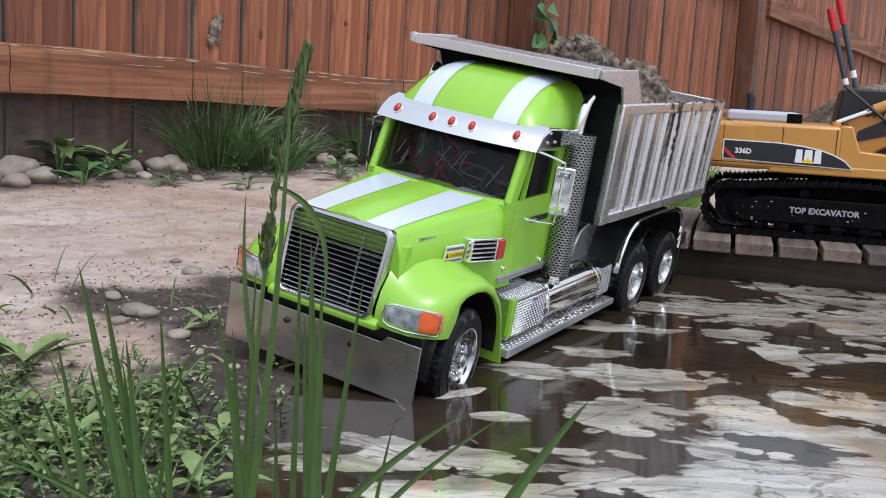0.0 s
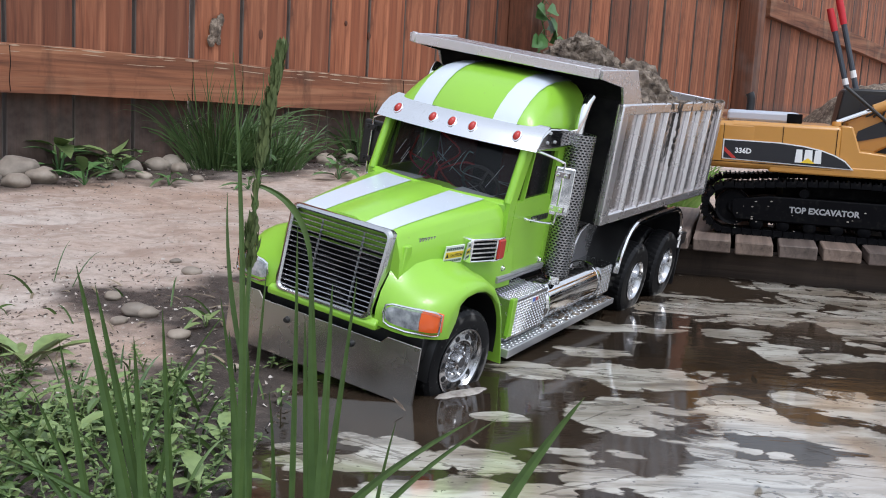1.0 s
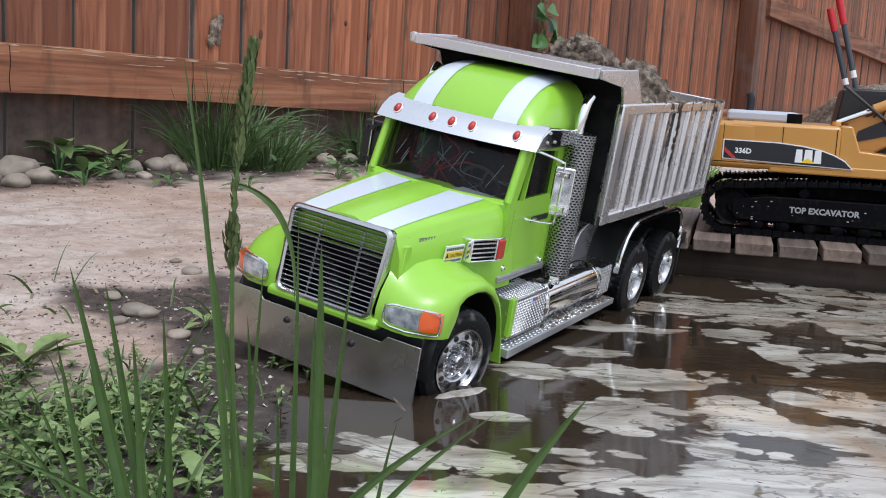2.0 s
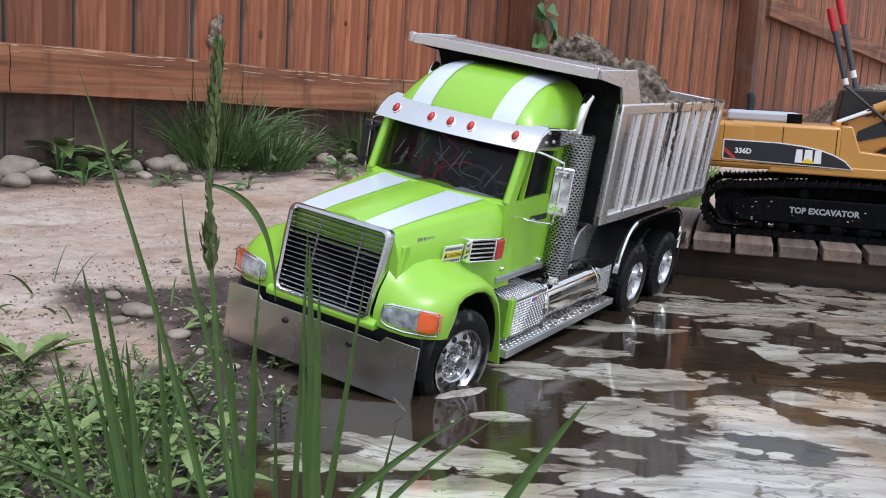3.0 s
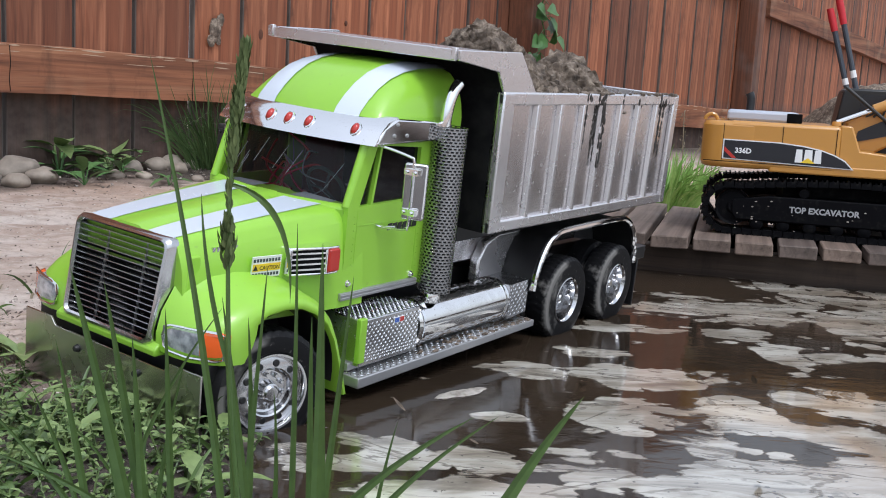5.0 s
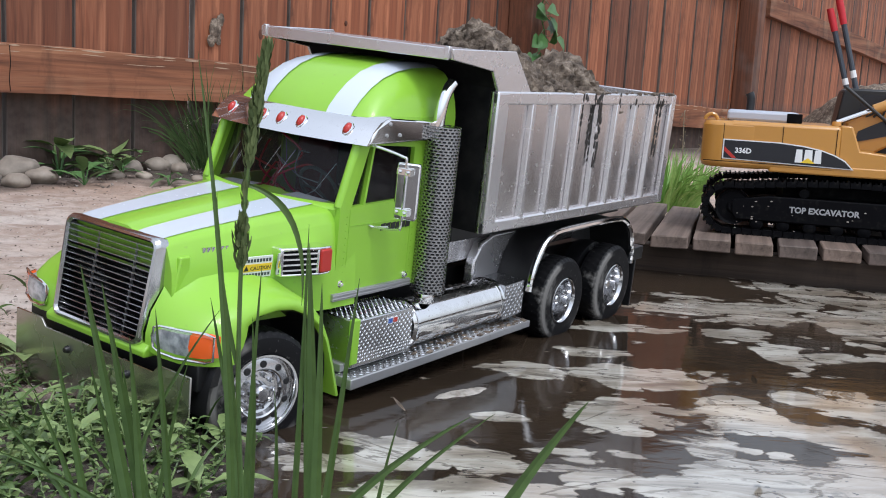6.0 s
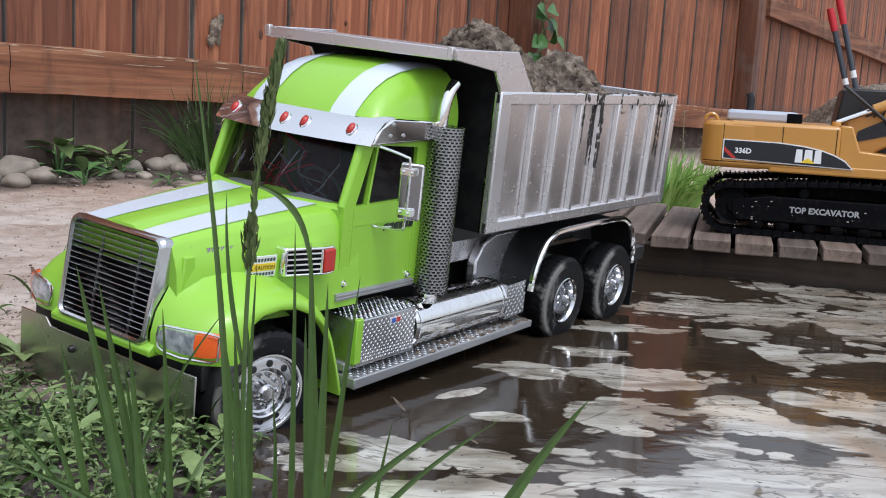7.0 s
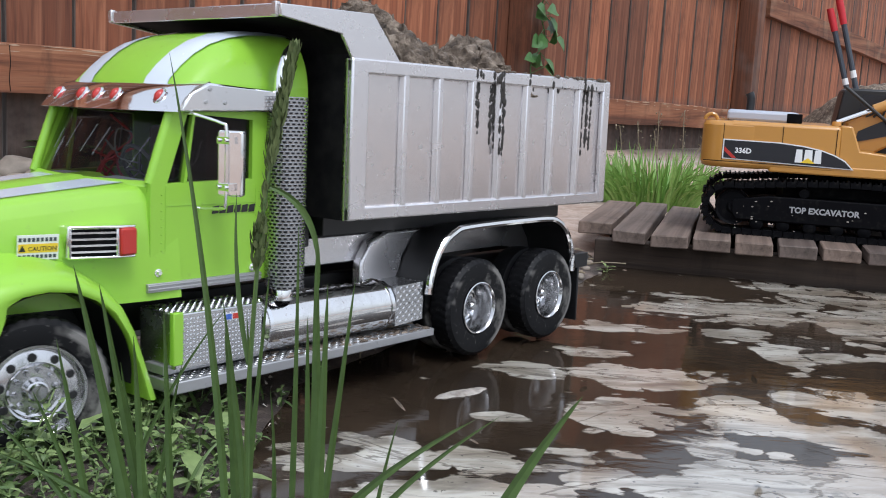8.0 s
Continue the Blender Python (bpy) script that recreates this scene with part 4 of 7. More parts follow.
    for y in (-0.0584, -0.0193, 0.0, 0.0193, 0.0584):
        lamp = empty("marker_lamp", Matrix.Translation((-0.1035 + 0.012 * (1 - (y / 0.0785) ** 2), y, 0.2058)) @ Matrix.Rotation(radians(-37), 4, "Y"), truck)
        bm = B()
        lathe(bm, [(0, 0.0030), (0.0016, 0.0026), (0.0028, 0.0014), (0.0032, 0.0)], 14, Matrix.Rotation(radians(-90), 4, "Z") @ Matrix.Diagonal((1, 1, 1.5, 1)))
        part("lens", bm, M_RED, lamp, "red marker lens")
        bm = B()
        lathe(bm, [(0.0032, 0.0008), (0.0038, 0.0006), (0.0040, -0.0006)], 14, Matrix.Rotation(radians(-90), 4, "Z") @ Matrix.Diagonal((1, 1, 1.5, 1)))
        part("lamp_base", bm, M_CHROME, lamp)
    bm = B()
    tube(bm, curve([(-0.117, 0.032, 0.2165), (-0.122, 0.036, 0.2215), (-0.122, 0.045, 0.2205), (-0.117, 0.051, 0.216)], 5), 0.0004, 5)
    part("wire", bm, M_BLACK, truck, "thin black wire loop on the roof")


def make_interior(truck):
    bm = B()
    R = 0.0175
    tube(bm, [(R * math.cos(a), R * math.sin(a), 0) for a in [2 * math.pi * k / 28 for k in range(29)]], 0.0014, 6)
    for k in range(3):
        a = 2 * math.pi * k / 3 + 0.5
        tube(bm, [(0, 0, -0.002), (R * math.cos(a), R * math.sin(a), 0)], 0.001, 5)
    bmesh.ops.transform(bm, matrix=Matrix.Translation((-0.105, 0.03, 0.158)) @ Matrix.Rotation(radians(-62), 4, "Y"), verts=bm.verts)
    part("steering_wheel", bm, M_WHEEL_RIM, truck, "grey steering wheel")
    bm = B()
    prism(bm, rounded(-0.102, -0.090, 0.128, 0.151, 0.004), "y", -0.063, 0.063)
    part("dashboard", bm, M_INTERIOR, truck, "black dashboard", bevel=0.002)
    for side in (1, -1):
        bm = B()
        prism(bm, rounded(-0.178, -0.166, 0.110, 0.185, 0.005), "y", side * 0.015, side * 0.052)
        prism(bm, rounded(-0.178, -0.138, 0.108, 0.122, 0.005), "y", side * 0.015, side * 0.052)
        part("seat", bm, M_SEAT, truck, "dark red seat", bevel=0.003)
    rng = random.Random(5)
    for k in range(9):
        y = rng.uniform(-0.055, 0.055)
        pts = [(-0.10 + rng.uniform(-0.02, 0.0), y, 0.148)]
        for j in range(4):
            p = pts[-1]
            pts.append((p[0] + rng.uniform(-0.014, 0.006), max(-0.058, min(0.058, p[1] + rng.uniform(-0.022, 0.022))), max(0.14, min(0.192, p[2] + rng.uniform(-0.008, 0.02)))))
        bm = B()
        tube(bm, curve(pts, 5), 0.0009 if k % 4 else 0.0005, 5)
        part("wire", bm, M_WIRE_RED if k % 4 else M_WIRE_GREY, truck, "loose red wire" if k % 4 else "loose grey wire")


def make_side_gear(truck, side):
    # stack: perforated heat shield round a dark pipe, chrome elbow on top
    stack = empty("exhaust_stack", pose(-0.1860, side * 0.0790, 0), truck)
    tagged(stack, "perforated steel stack shield with a chrome pipe")
    bm = B()
    R, z0, z1, around, rows = 0.0137, 0.079, 0.2088, 22, 54
    for r in range(rows):
        for k in range(around):
            a = 2 * math.pi * (k + 0.5 * (r % 2)) / around
            da, dz = math.pi / around, (z1 - z0) / rows
            zc = z0 + (r + 0.5) * dz

            def at(f, g, h):
                return bm.verts.new((R * math.cos(a + f * da), R * math.sin(a + f * da), zc + g * dz))
            o = [at(-1, -0.5, 0), at(1, -0.5, 0), at(1, 0.5, 0), at(-1, 0.5, 0)]
            i = [at(-0.62, -0.26, 0), at(0.62, -0.26, 0), at(0.62, 0.26, 0), at(-0.62, 0.26, 0)]
            for j in range(4):
                bm.faces.new((o[j], o[(j + 1) % 4], i[(j + 1) % 4], i[j]))
    part("heat_shield", bm, M_GUARD, stack, "perforated grey steel shield", smooth=False)
    bm = B()
    lathe(bm, [(0, z0), (0.0110, z0), (0.0110, z1 - 0.001), (0, z1 - 0.001)], 24, Matrix.Rotation(radians(90), 4, "X") @ Matrix.Diagonal((1, 1, 1, 1)))
    part("pipe", bm, M_BLACK, stack, "dark pipe inside")
    bm = B()
    tube(bm, curve([(0.0075, 0, 0.198), (0.0075, 0, 0.214), (0.0055, 0, 0.226), (0.001, 0, 0.2355), (-0.005, 0, 0.2415)], 5), 0.0046, 16)
    part("elbow", bm, M_CHROME_CLEAN, stack, "chrome exhaust elbow")
    bm = B()
    lathe(bm, [(0.0075, -0.0095), (0.0075, 0.0), (0.0062, 0.002)], 20, Matrix.Translation((0.002, 0, 0.080)) @ Matrix.Rotation(radians(90), 4, "X"))
    part("collar", bm, M_CHROME, stack, "chrome collar")

    def studs(bm, x0, x1, y0, y1, z, normal, n, m, size=1.0):
        for i in range(n):
            for j in range(m):
                a, b = x0 + (x1 - x0) * (i + 0.5) / n, y0 + (y1 - y0) * (j + 0.5) / m
                turn = radians(45 if (i + j) % 2 else -45)
                if normal == "y":
                    mm = Matrix.Translation((a, z, b)) @ Matrix.Rotation(turn, 4, "Y")
                    vs = [(-0.0015, 0, 0), (0, 0, 0.0006), (0.0015, 0, 0), (0, 0, -0.0006)]
                    top = (0, side * 0.0007, 0)
                else:
                    mm = Matrix.Translation((a, b, z)) @ Matrix.Rotation(turn, 4, "Z")
                    vs = [(-0.0015, 0, 0), (0, 0.0006, 0), (0.0015, 0, 0), (0, -0.0006, 0)]
                    top = (0, 0, 0.0007)
                q = [bm.verts.new(mm @ (Vector(v) * size)) for v in vs]
                t = bm.verts.new(mm @ Vector(top))
                for k in range(4):
                    bm.faces.new((q[k], q[(k + 1) % 4], t))
    # battery box
    bb = empty("battery_box", None, truck)
    tagged(bb, "chequer-plate battery box")
    bm = B()
    box(bm, -0.1600, -0.0900, side * 0.050, side * 0.0872, 0.0370, 0.0725)
    part("box_body", bm, M_TREAD, bb, bevel=0.001)
    bm = B()
    studs(bm, -0.1595, -0.0905, 0.0395, 0.0700, side * 0.0873, "y", 27, 12, 0.75)
    studs(bm, -0.1595, -0.0905, side * 0.051, side * 0.0868, 0.0726, "z", 27, 13, 0.75)
    part("tread_studs", bm, M_CHROME_CLEAN, bb, "raised chequer studs", smooth=False)
    bm = B()
    box(bm, -0.140, -0.128, side * 0.0872, side * 0.0876, 0.064, 0.0685)
    part("box_sticker", bm, M_DECAL_WHITE, bb, "small red, white and blue sticker", smooth=False)
    bm = B()
    box(bm, -0.1395, -0.1345, side * 0.0876, side * 0.0878, 0.0645, 0.068)
    part("sticker_mark", bm, M_RED, bb, smooth=False)
    bm = B()
    box(bm, -0.1337, -0.1287, side * 0.0876, side * 0.0878, 0.0645, 0.068)
    part("sticker_mark", bm, M_DECAL_BLUE, bb, smooth=False)
    bm = B()
    box(bm, -0.0960, -0.0885, side * 0.0835, side * 0.0880, 0.0400, 0.0735)
    part("box_bracket", bm, M_GREEN, bb, "green front bracket", bevel=0.0008)
    # fuel tank
    tank = empty("fuel_tank", None, truck)
    tagged(tank, "mud-spattered chrome fuel tank")
    bm = B()
    lathe(bm, [(0, 0), (0.0170, 0), (0.0192, 0.0018), (0.0192, 0.1270), (0.0170, 0.1290), (0, 0.1290)], 40, Matrix.Translation((-0.1630, side * 0.0700, 0.0535)) @ Matrix.Rotation(radians(90), 4, "Z"))
    part("tank_shell", bm, M_TANK, tank, "chrome tank shell", angle=30)
    for x in (-0.1665, -0.2880):
        bm = B()
        lathe(bm, [(0.0194, -0.0018), (0.0203, -0.0016), (0.0203, 0.0016), (0.0194, 0.0018)], 40, Matrix.Translation((x, side * 0.0700, 0.0535)) @ Matrix.Rotation(radians(90), 4, "Z"))
        part("tank_strap", bm, M_CHROME, tank, "chrome strap")
    bm = B()
    rng = random.Random(21)
    for k in range(60):
        a, x = radians(rng.uniform(55, 105)), rng.uniform(-0.285, -0.17)
        r = rng.uniform(0.0005, 0.0020)
        vs = bmesh.ops.create_icosphere(bm, subdivisions=1, radius=r)["verts"]
        for v in vs:
            v.co = Vector((v.co.x * 1.6, v.co.y, v.co.z * 0.4)) * (1 + 0.4 * noise.noise(v.co * 900))
            v.co = Matrix.Rotation(radians(90) - a, 3, "X") @ v.co if side > 0 else Matrix.Rotation(a - radians(90), 3, "X") @ v.co
            v.co += Vector((x, side * (0.0700 + 0.0193 * math.cos(a)), 0.0535 + 0.0193 * math.sin(a)))
    part("mud_spatter", bm, M_MUD, tank, "dark mud spatters")
    bm = B()
    prism(bm, [(-0.2935, 0.0380), (-0.3255, 0.0400), (-0.3255, 0.0700), (-0.2935, 0.0690)], "y", side * 0.050, side * 0.0865)
    studs(bm, -0.3250, -0.2940, 0.0400, 0.0690, side * 0.0866, "y", 9, 9)
    part("step_box", bm, M_TREAD, truck, "chequer-plate box behind the tank", smooth=False)
    # running board
    rb = empty("running_board", None, truck)
    tagged(rb, "muddy chequer-plate running board")
    bm = B()
    prism(bm, [(-0.0855, 0.0232), (-0.3340, 0.0262), (-0.3340, 0.0322), (-0.0855, 0.0312)], "y", side * 0.058, side * 0.0925)
    part("board_body", bm, M_STEEL, rb, bevel=0.0008)
    bm = B()
    studs(bm, -0.3330, -0.0860, side * 0.074, side * 0.092, 0.0318, "z", 66, 5)
    part("tread_studs", bm, M_CHROME_CLEAN, rb, "raised chequer studs", smooth=False)
    bm = B()
    prism(bm, [(-0.0870, 0.0330), (-0.1640, 0.0340), (-0.1640, 0.0400), (-0.0870, 0.0390)], "y", side * 0.060, side * 0.0800)
    part("kick_plate", bm, M_STEEL, rb, bevel=0.0006)
    bm = B()
    rng = random.Random(23)
    for k in range(120):
        x, y = -0.333 + 0.17 * rng.random() ** 1.6, side * rng.uniform(0.066, 0.0915)
        r = rng.uniform(0.0006, 0.0026)
        o = Vector((k * 1.3, 0, 0))
        lump(bm, 1, r, lambda p: Vector((p.x * 1.8 + x, p.y + y, p.z * 0.5 + 0.0322)) + p * 0.5 * noise.noise(p * 700 + o))
    part("mud_clump", bm, M_LOAD, rb, "clumps of drying mud")
    # mirror on its bracket
    mir = empty("mirror", None, truck)
    tagged(mir, "chrome door mirror on a bent tube bracket")
    bm = B()
    half = 0.0085 if side > 0 else 0.0105
    prism(bm, rounded(-half, half, -0.0205, 0.0205, 0.002), "x", -0.004, 0.0022, Matrix.Translation((-0.1245, side * 0.0960, 0.1655)) @ Matrix.Rotation(radians(28 if side > 0 else 6), 4, "Z"))
    part("mirror_housing", bm, M_CHROME_CLEAN if side > 0 else M_BLACK, mir, "chrome mirror housing" if side > 0 else "black mirror housing", bevel=0.0012)
    bm = B()
    tube(bm, curve([(-0.1080, side * 0.0700, 0.1955), (-0.1100, side * 0.0790, 0.1950), (-0.1190, side * 0.0930, 0.1905), (-0.1205, side * 0.0960, 0.1870), (-0.1205, side * 0.0965, 0.165), (-0.1205, side * 0.0960, 0.141), (-0.1210, side * 0.0930, 0.1375), (-0.1200, side * 0.0800, 0.1360), (-0.1180, side * 0.0700, 0.1360)], 5), 0.0010, 8)
    part("mirror_bracket", bm, M_CHROME, mir, "bent chrome tube")
    for z in (0.151, 0.180):
        bm = B()
        box(bm, -0.1225, -0.1180, side * 0.0900, side * 0.1020, z - 0.0022, z + 0.0022)
        for y in (0.0925, 0.0995):
            lathe(bm, [(0, 0.0016), (0.0012, 0.0014), (0.0014, 0)], 8, Matrix.Translation((-0.1180, side * y, z)) @ Matrix.Rotation(radians(-90), 4, "Z"))
        part("mirror_clamp", bm, M_CHROME if side > 0 else M_BLACK, mir, "chrome clamp" if side > 0 else "black clamp")
    # hood side intake with its lamp
    iv = empty("side_intake", None, truck)
    tagged(iv, "chrome hood intake with a red lamp")
    bm = B()
    y0 = 0.0600
    prism(bm, [(-0.0290, y0), (-0.0290, 0.0700), (-0.0560, 0.0795), (-0.0675, 0.0795), (-0.0675, y0)], "z", 0.1270, 0.1290) if side > 0 else prism(bm, [(-0.0290, -y0), (-0.0290, -0.0700), (-0.0560, -0.0795), (-0.0675, -0.0795), (-0.0675, -y0)], "z", 0.1270, 0.1290)
    prism(bm, [(-0.0290, side * y0), (-0.0290, side * 0.0700), (-0.0560, side * 0.0795), (-0.0675, side * 0.0795), (-0.0675, side * y0)], "z", 0.1095, 0.1112)
    prism(bm, [(-0.0548, side * y0), (-0.0548, side * 0.0790), (-0.0565, side * 0.0795), (-0.0565, side * y0)], "z", 0.1100, 0.1285)
    prism(bm, [(-0.0285, side * y0), (-0.0285, side * 0.0698), (-0.0305, side * 0.0708), (-0.0305, side * y0)], "z", 0.1100, 0.1285)
    part("intake_frame", bm, M_CHROME_CLEAN, iv, "chrome intake frame", bevel=0.0007)
    bm = B()
    prism(bm, [(-0.0300, side * y0), (-0.0300, side * 0.0675), (-0.0560, side * 0.0755), (-0.0560, side * y0)], "z", 0.1105, 0.1280)
    part("intake_core", bm, M_BED_IN, iv, "black core", smooth=False)
    for k in range(4):
        z = 0.1138 + 0.0037 * k
        bm = B()
        prism(bm, [(-0.0300, side * 0.064), (-0.0300, side * 0.0704), (-0.0555, side * 0.0788), (-0.0555, side * 0.064)], "z", z - 0.0006, z + 0.0006)
        part("intake_bar", bm, M_CHROME, iv, smooth=False)
    bm = B()
    prism(bm, rounded(-0.0675, -0.0568, 0.1112, 0.1272, 0.0015), "y", side * 0.070, side * 0.0808)
    part("intake_lamp", bm, M_RED, iv, "red side lamp", bevel=0.001)
    # warning sticker on the hood's side and a badge near its nose
    st = empty("warning_sticker", Matrix.Translation((-0.0140, side * 0.0623, 0.1100)) @ Matrix.Rotation(radians(-5.5 * side), 4, "X") @ Matrix.Rotation(radians((-7 if side > 0 else 187)), 4, "Z") @ Matrix.Rotation(radians(180 if side > 0 else 180), 4, "Z") @ Matrix.Diagonal((1.0, 1.0, 1.0, 1.0)), truck)
    tagged(st, "white and yellow warning sticker")
    bm = B()
    box(bm, -0.0118, 0.0118, -0.0003, 0.0008, 0.0, 0.0145)
    part("sticker_sheet", bm, M_DECAL_WHITE, st, smooth=False)
    bm = B()
    box(bm, -0.0114, 0.0114, -0.0005, 0.0, 0.0044, 0.0095)
    part("sticker_band", bm, M_DECAL_YELLOW, st, "yellow band", smooth=False)
    bm = lettering("CAUTION", 0.0037, 0.0001)
    bmesh.ops.transform(bm, matrix=Matrix.Translation((-0.0060, -0.0006, 0.0054)), verts=bm.verts)
    part("sticker_word", bm, M_DECAL_BLACK, st, "black printed word", smooth=False)
    bm = B()
    prism(bm, [(-0.0112, 0.0052), (-0.0072, 0.0052), (-0.0092, 0.0088)], "y", -0.0007, -0.0005)
    part("sticker_triangle", bm, M_DECAL_BLACK, st, smooth=False)
    for z, h in ((0.0108, 0.0022), (0.0012, 0.0020)):
        bm = B()
        for k in range(9):
            box(bm, -0.0112 + 0.0025 * k, -0.0095 + 0.0025 * k, -0.0005, -0.0003, z, z + h)
        part("sticker_print", bm, M_SHAFT, st, "row of unreadable print", smooth=False)
    bm = B()
    for k in range(6):
        x = 0.0230 - 0.0034 * k
        t = (0.0475 - x) / 0.135
        y = 0.0465 + 0.0185 * t + 0.0021
        box(bm, x - 0.0013, x + 0.0013, side * (y - 0.0004), side * (y + 0.0009), 0.1288 + 0.0008 * t, 0.1318 + 0.0008 * t)
    part("hood_badge", bm, M_TREAD, truck, "small metal lettering badge", smooth=False)


def make_chassis(truck):
    bm = B()
    for side in (1, -1):
        box(bm, -0.560, 0.040, side * 0.022, side * 0.032, 0.052, 0.074)
    part("frame_rail", bm, M_BLACK, truck, "black frame rails", bevel=0.001)
    for x in (0.0, -0.3926, -0.4976):
        bm = B()
        lathe(bm, [(0, -0.075), (0.006, -0.075), (0.006, -0.015), (0.014, -0.008), (0.014, 0.008), (0.006, 0.015), (0.006, 0.075), (0, 0.075)], 16, Matrix.Translation((x, 0, 0.0415)))
        part("axle", bm, M_BLACK, truck, "black axle")
    bm = B()
    box(bm, -0.340, -0.205, -0.046, 0.046, 0.084, 0.106)
    box(bm, -0.560, -0.330, -0.040, 0.040, 0.090, 0.108)
    part("subframe", bm, M_BED, truck, "silver tipper subframe", bevel=0.0012)
    bm = B()
    box(bm, -0.236, -0.222, -0.050, 0.050, 0.100, 0.124)
    box(bm, -0.555, -0.24, -0.060, 0.060, 0.108, 0.124)
    part("hoist_block", bm, M_BLACK, truck, "black hoist gear under the body", bevel=0.001)
    bm = B()
    box(bm, 0.030, 0.052, -0.085, 0.085, 0.052, 0.069)
    part("bumper_mount", bm, M_BLACK, truck, "black mount behind the bumper", bevel=0.001)
    bm = B()
    prism(bm, [(0.0455, 0.0665), (0.0640, 0.0665), (0.0645, 0.0712), (0.0600, 0.0745), (0.0455, 0.0745)], "y", -0.0500, 0.0500)
    part("valance", bm, M_GREEN, truck, "lime green valance", bevel=0.0012)
    bump = empty("front_bumper", None, truck)
    tagged(bump, "deep brushed steel front bumper plate")
    bm = B()
    outline = [(-0.0885, 0.0192), (0.0885, 0.0192), (0.0885, 0.0646), (0.0600, 0.0646), (0.0550, 0.0592), (-0.0550, 0.0592), (-0.0600, 0.0646), (-0.0885, 0.0646)]
    prism(bm, outline, "x", 0.0592, 0.0607)
    part("bumper_plate", bm, M_BUMPER, bump, bevel=0.0003)
    for y in (-0.030, 0.030):
        bm = B()
        lathe(bm, [(0, 0.0030), (0.0018, 0.0028), (0.0024, 0.0016), (0.0028, 0.0)], 12, Matrix.Translation((0.0607, y, 0.050)) @ Matrix.Rotation(radians(-90), 4, "Z"))
        part("bolt", bm, M_BLACK, bump, "black bolt")
    # rear mudguards with bright trim, flaps, tail lamps
    for side in (1, -1):
        guard = [(-0.3270, 0.0600), (-0.3290, 0.0720), (-0.3350, 0.0870), (-0.3450, 0.1000), (-0.3580, 0.1075), (-0.3720, 0.1105), (-0.4300, 0.1118), (-0.4880, 0.1118), (-0.5060, 0.1090), (-0.5200, 0.1010), (-0.5300, 0.0880), (-0.5350, 0.0740), (-0.5360, 0.0600)]
        bm = B()
        loft(bm, [[(x, side * 0.040, z), (x, side * 0.0905, z), (x, side * 0.0905, z - 0.0015), (x, side * 0.040, z - 0.0015)] for x, z in guard])
        part("rear_fender", bm, M_BLACK, truck, "black rear mudguard", angle=50)
        bm = B()
        loft(bm, [[(x, side * 0.042, z), (x, side * 0.042, max(z - 0.03, 0.06))] for x, z in guard], closed=False)
        part("fender_skirt", bm, M_GUARD, truck, "black inner skirt")
        bm = B()
        tube(bm, curve([(x, side * 0.0905, z) for x, z in guard], 3), 0.0030, 8)
        part("fender_trim", bm, M_CHROME_CLEAN, truck, "bright mudguard trim")
        bm = B()
        prism(bm, [(-0.3275, 0.0650), (-0.3350, 0.0870), (-0.3450, 0.1000), (-0.3580, 0.1070), (-0.3150, 0.1070), (-0.2960, 0.1000), (-0.2860, 0.0850), (-0.2850, 0.0650)], "y", side * 0.046, side * 0.056)
        part("side_guard", bm, M_BED, truck, "grey metal guard ahead of the rear wheels", bevel=0.002)
        bm = B()
        box(bm, -0.5480, -0.5455, side * 0.048, side * 0.0920, 0.0110, 0.0660)
        part("mud_flap", bm, M_BLACK, truck, "black mud flap", bevel=0.0008)
        bm = B()
        lathe(bm, [(0, 0.012), (0.004, 0.011), (0.0055, 0.006), (0.0055, 0)], 14, Matrix.Translation((-0.556, side * 0.086, 0.070)) @ Matrix.Rotation(radians(90), 4, "Z"))
        part("tail_lamp", bm, M_BLACK, truck, "dark tail lamp")
    bm = B()
    box(bm, -0.562, -0.540, -0.092, 0.092, 0.062, 0.076)
    part("rear_crossbar", bm, M_BLACK, truck, "black rear crossbar", bevel=0.001)


BED_X0, BED_X1, BED_Z0, BED_Z1 = -0.2268, -0.5735, 0.1240, 0.2372


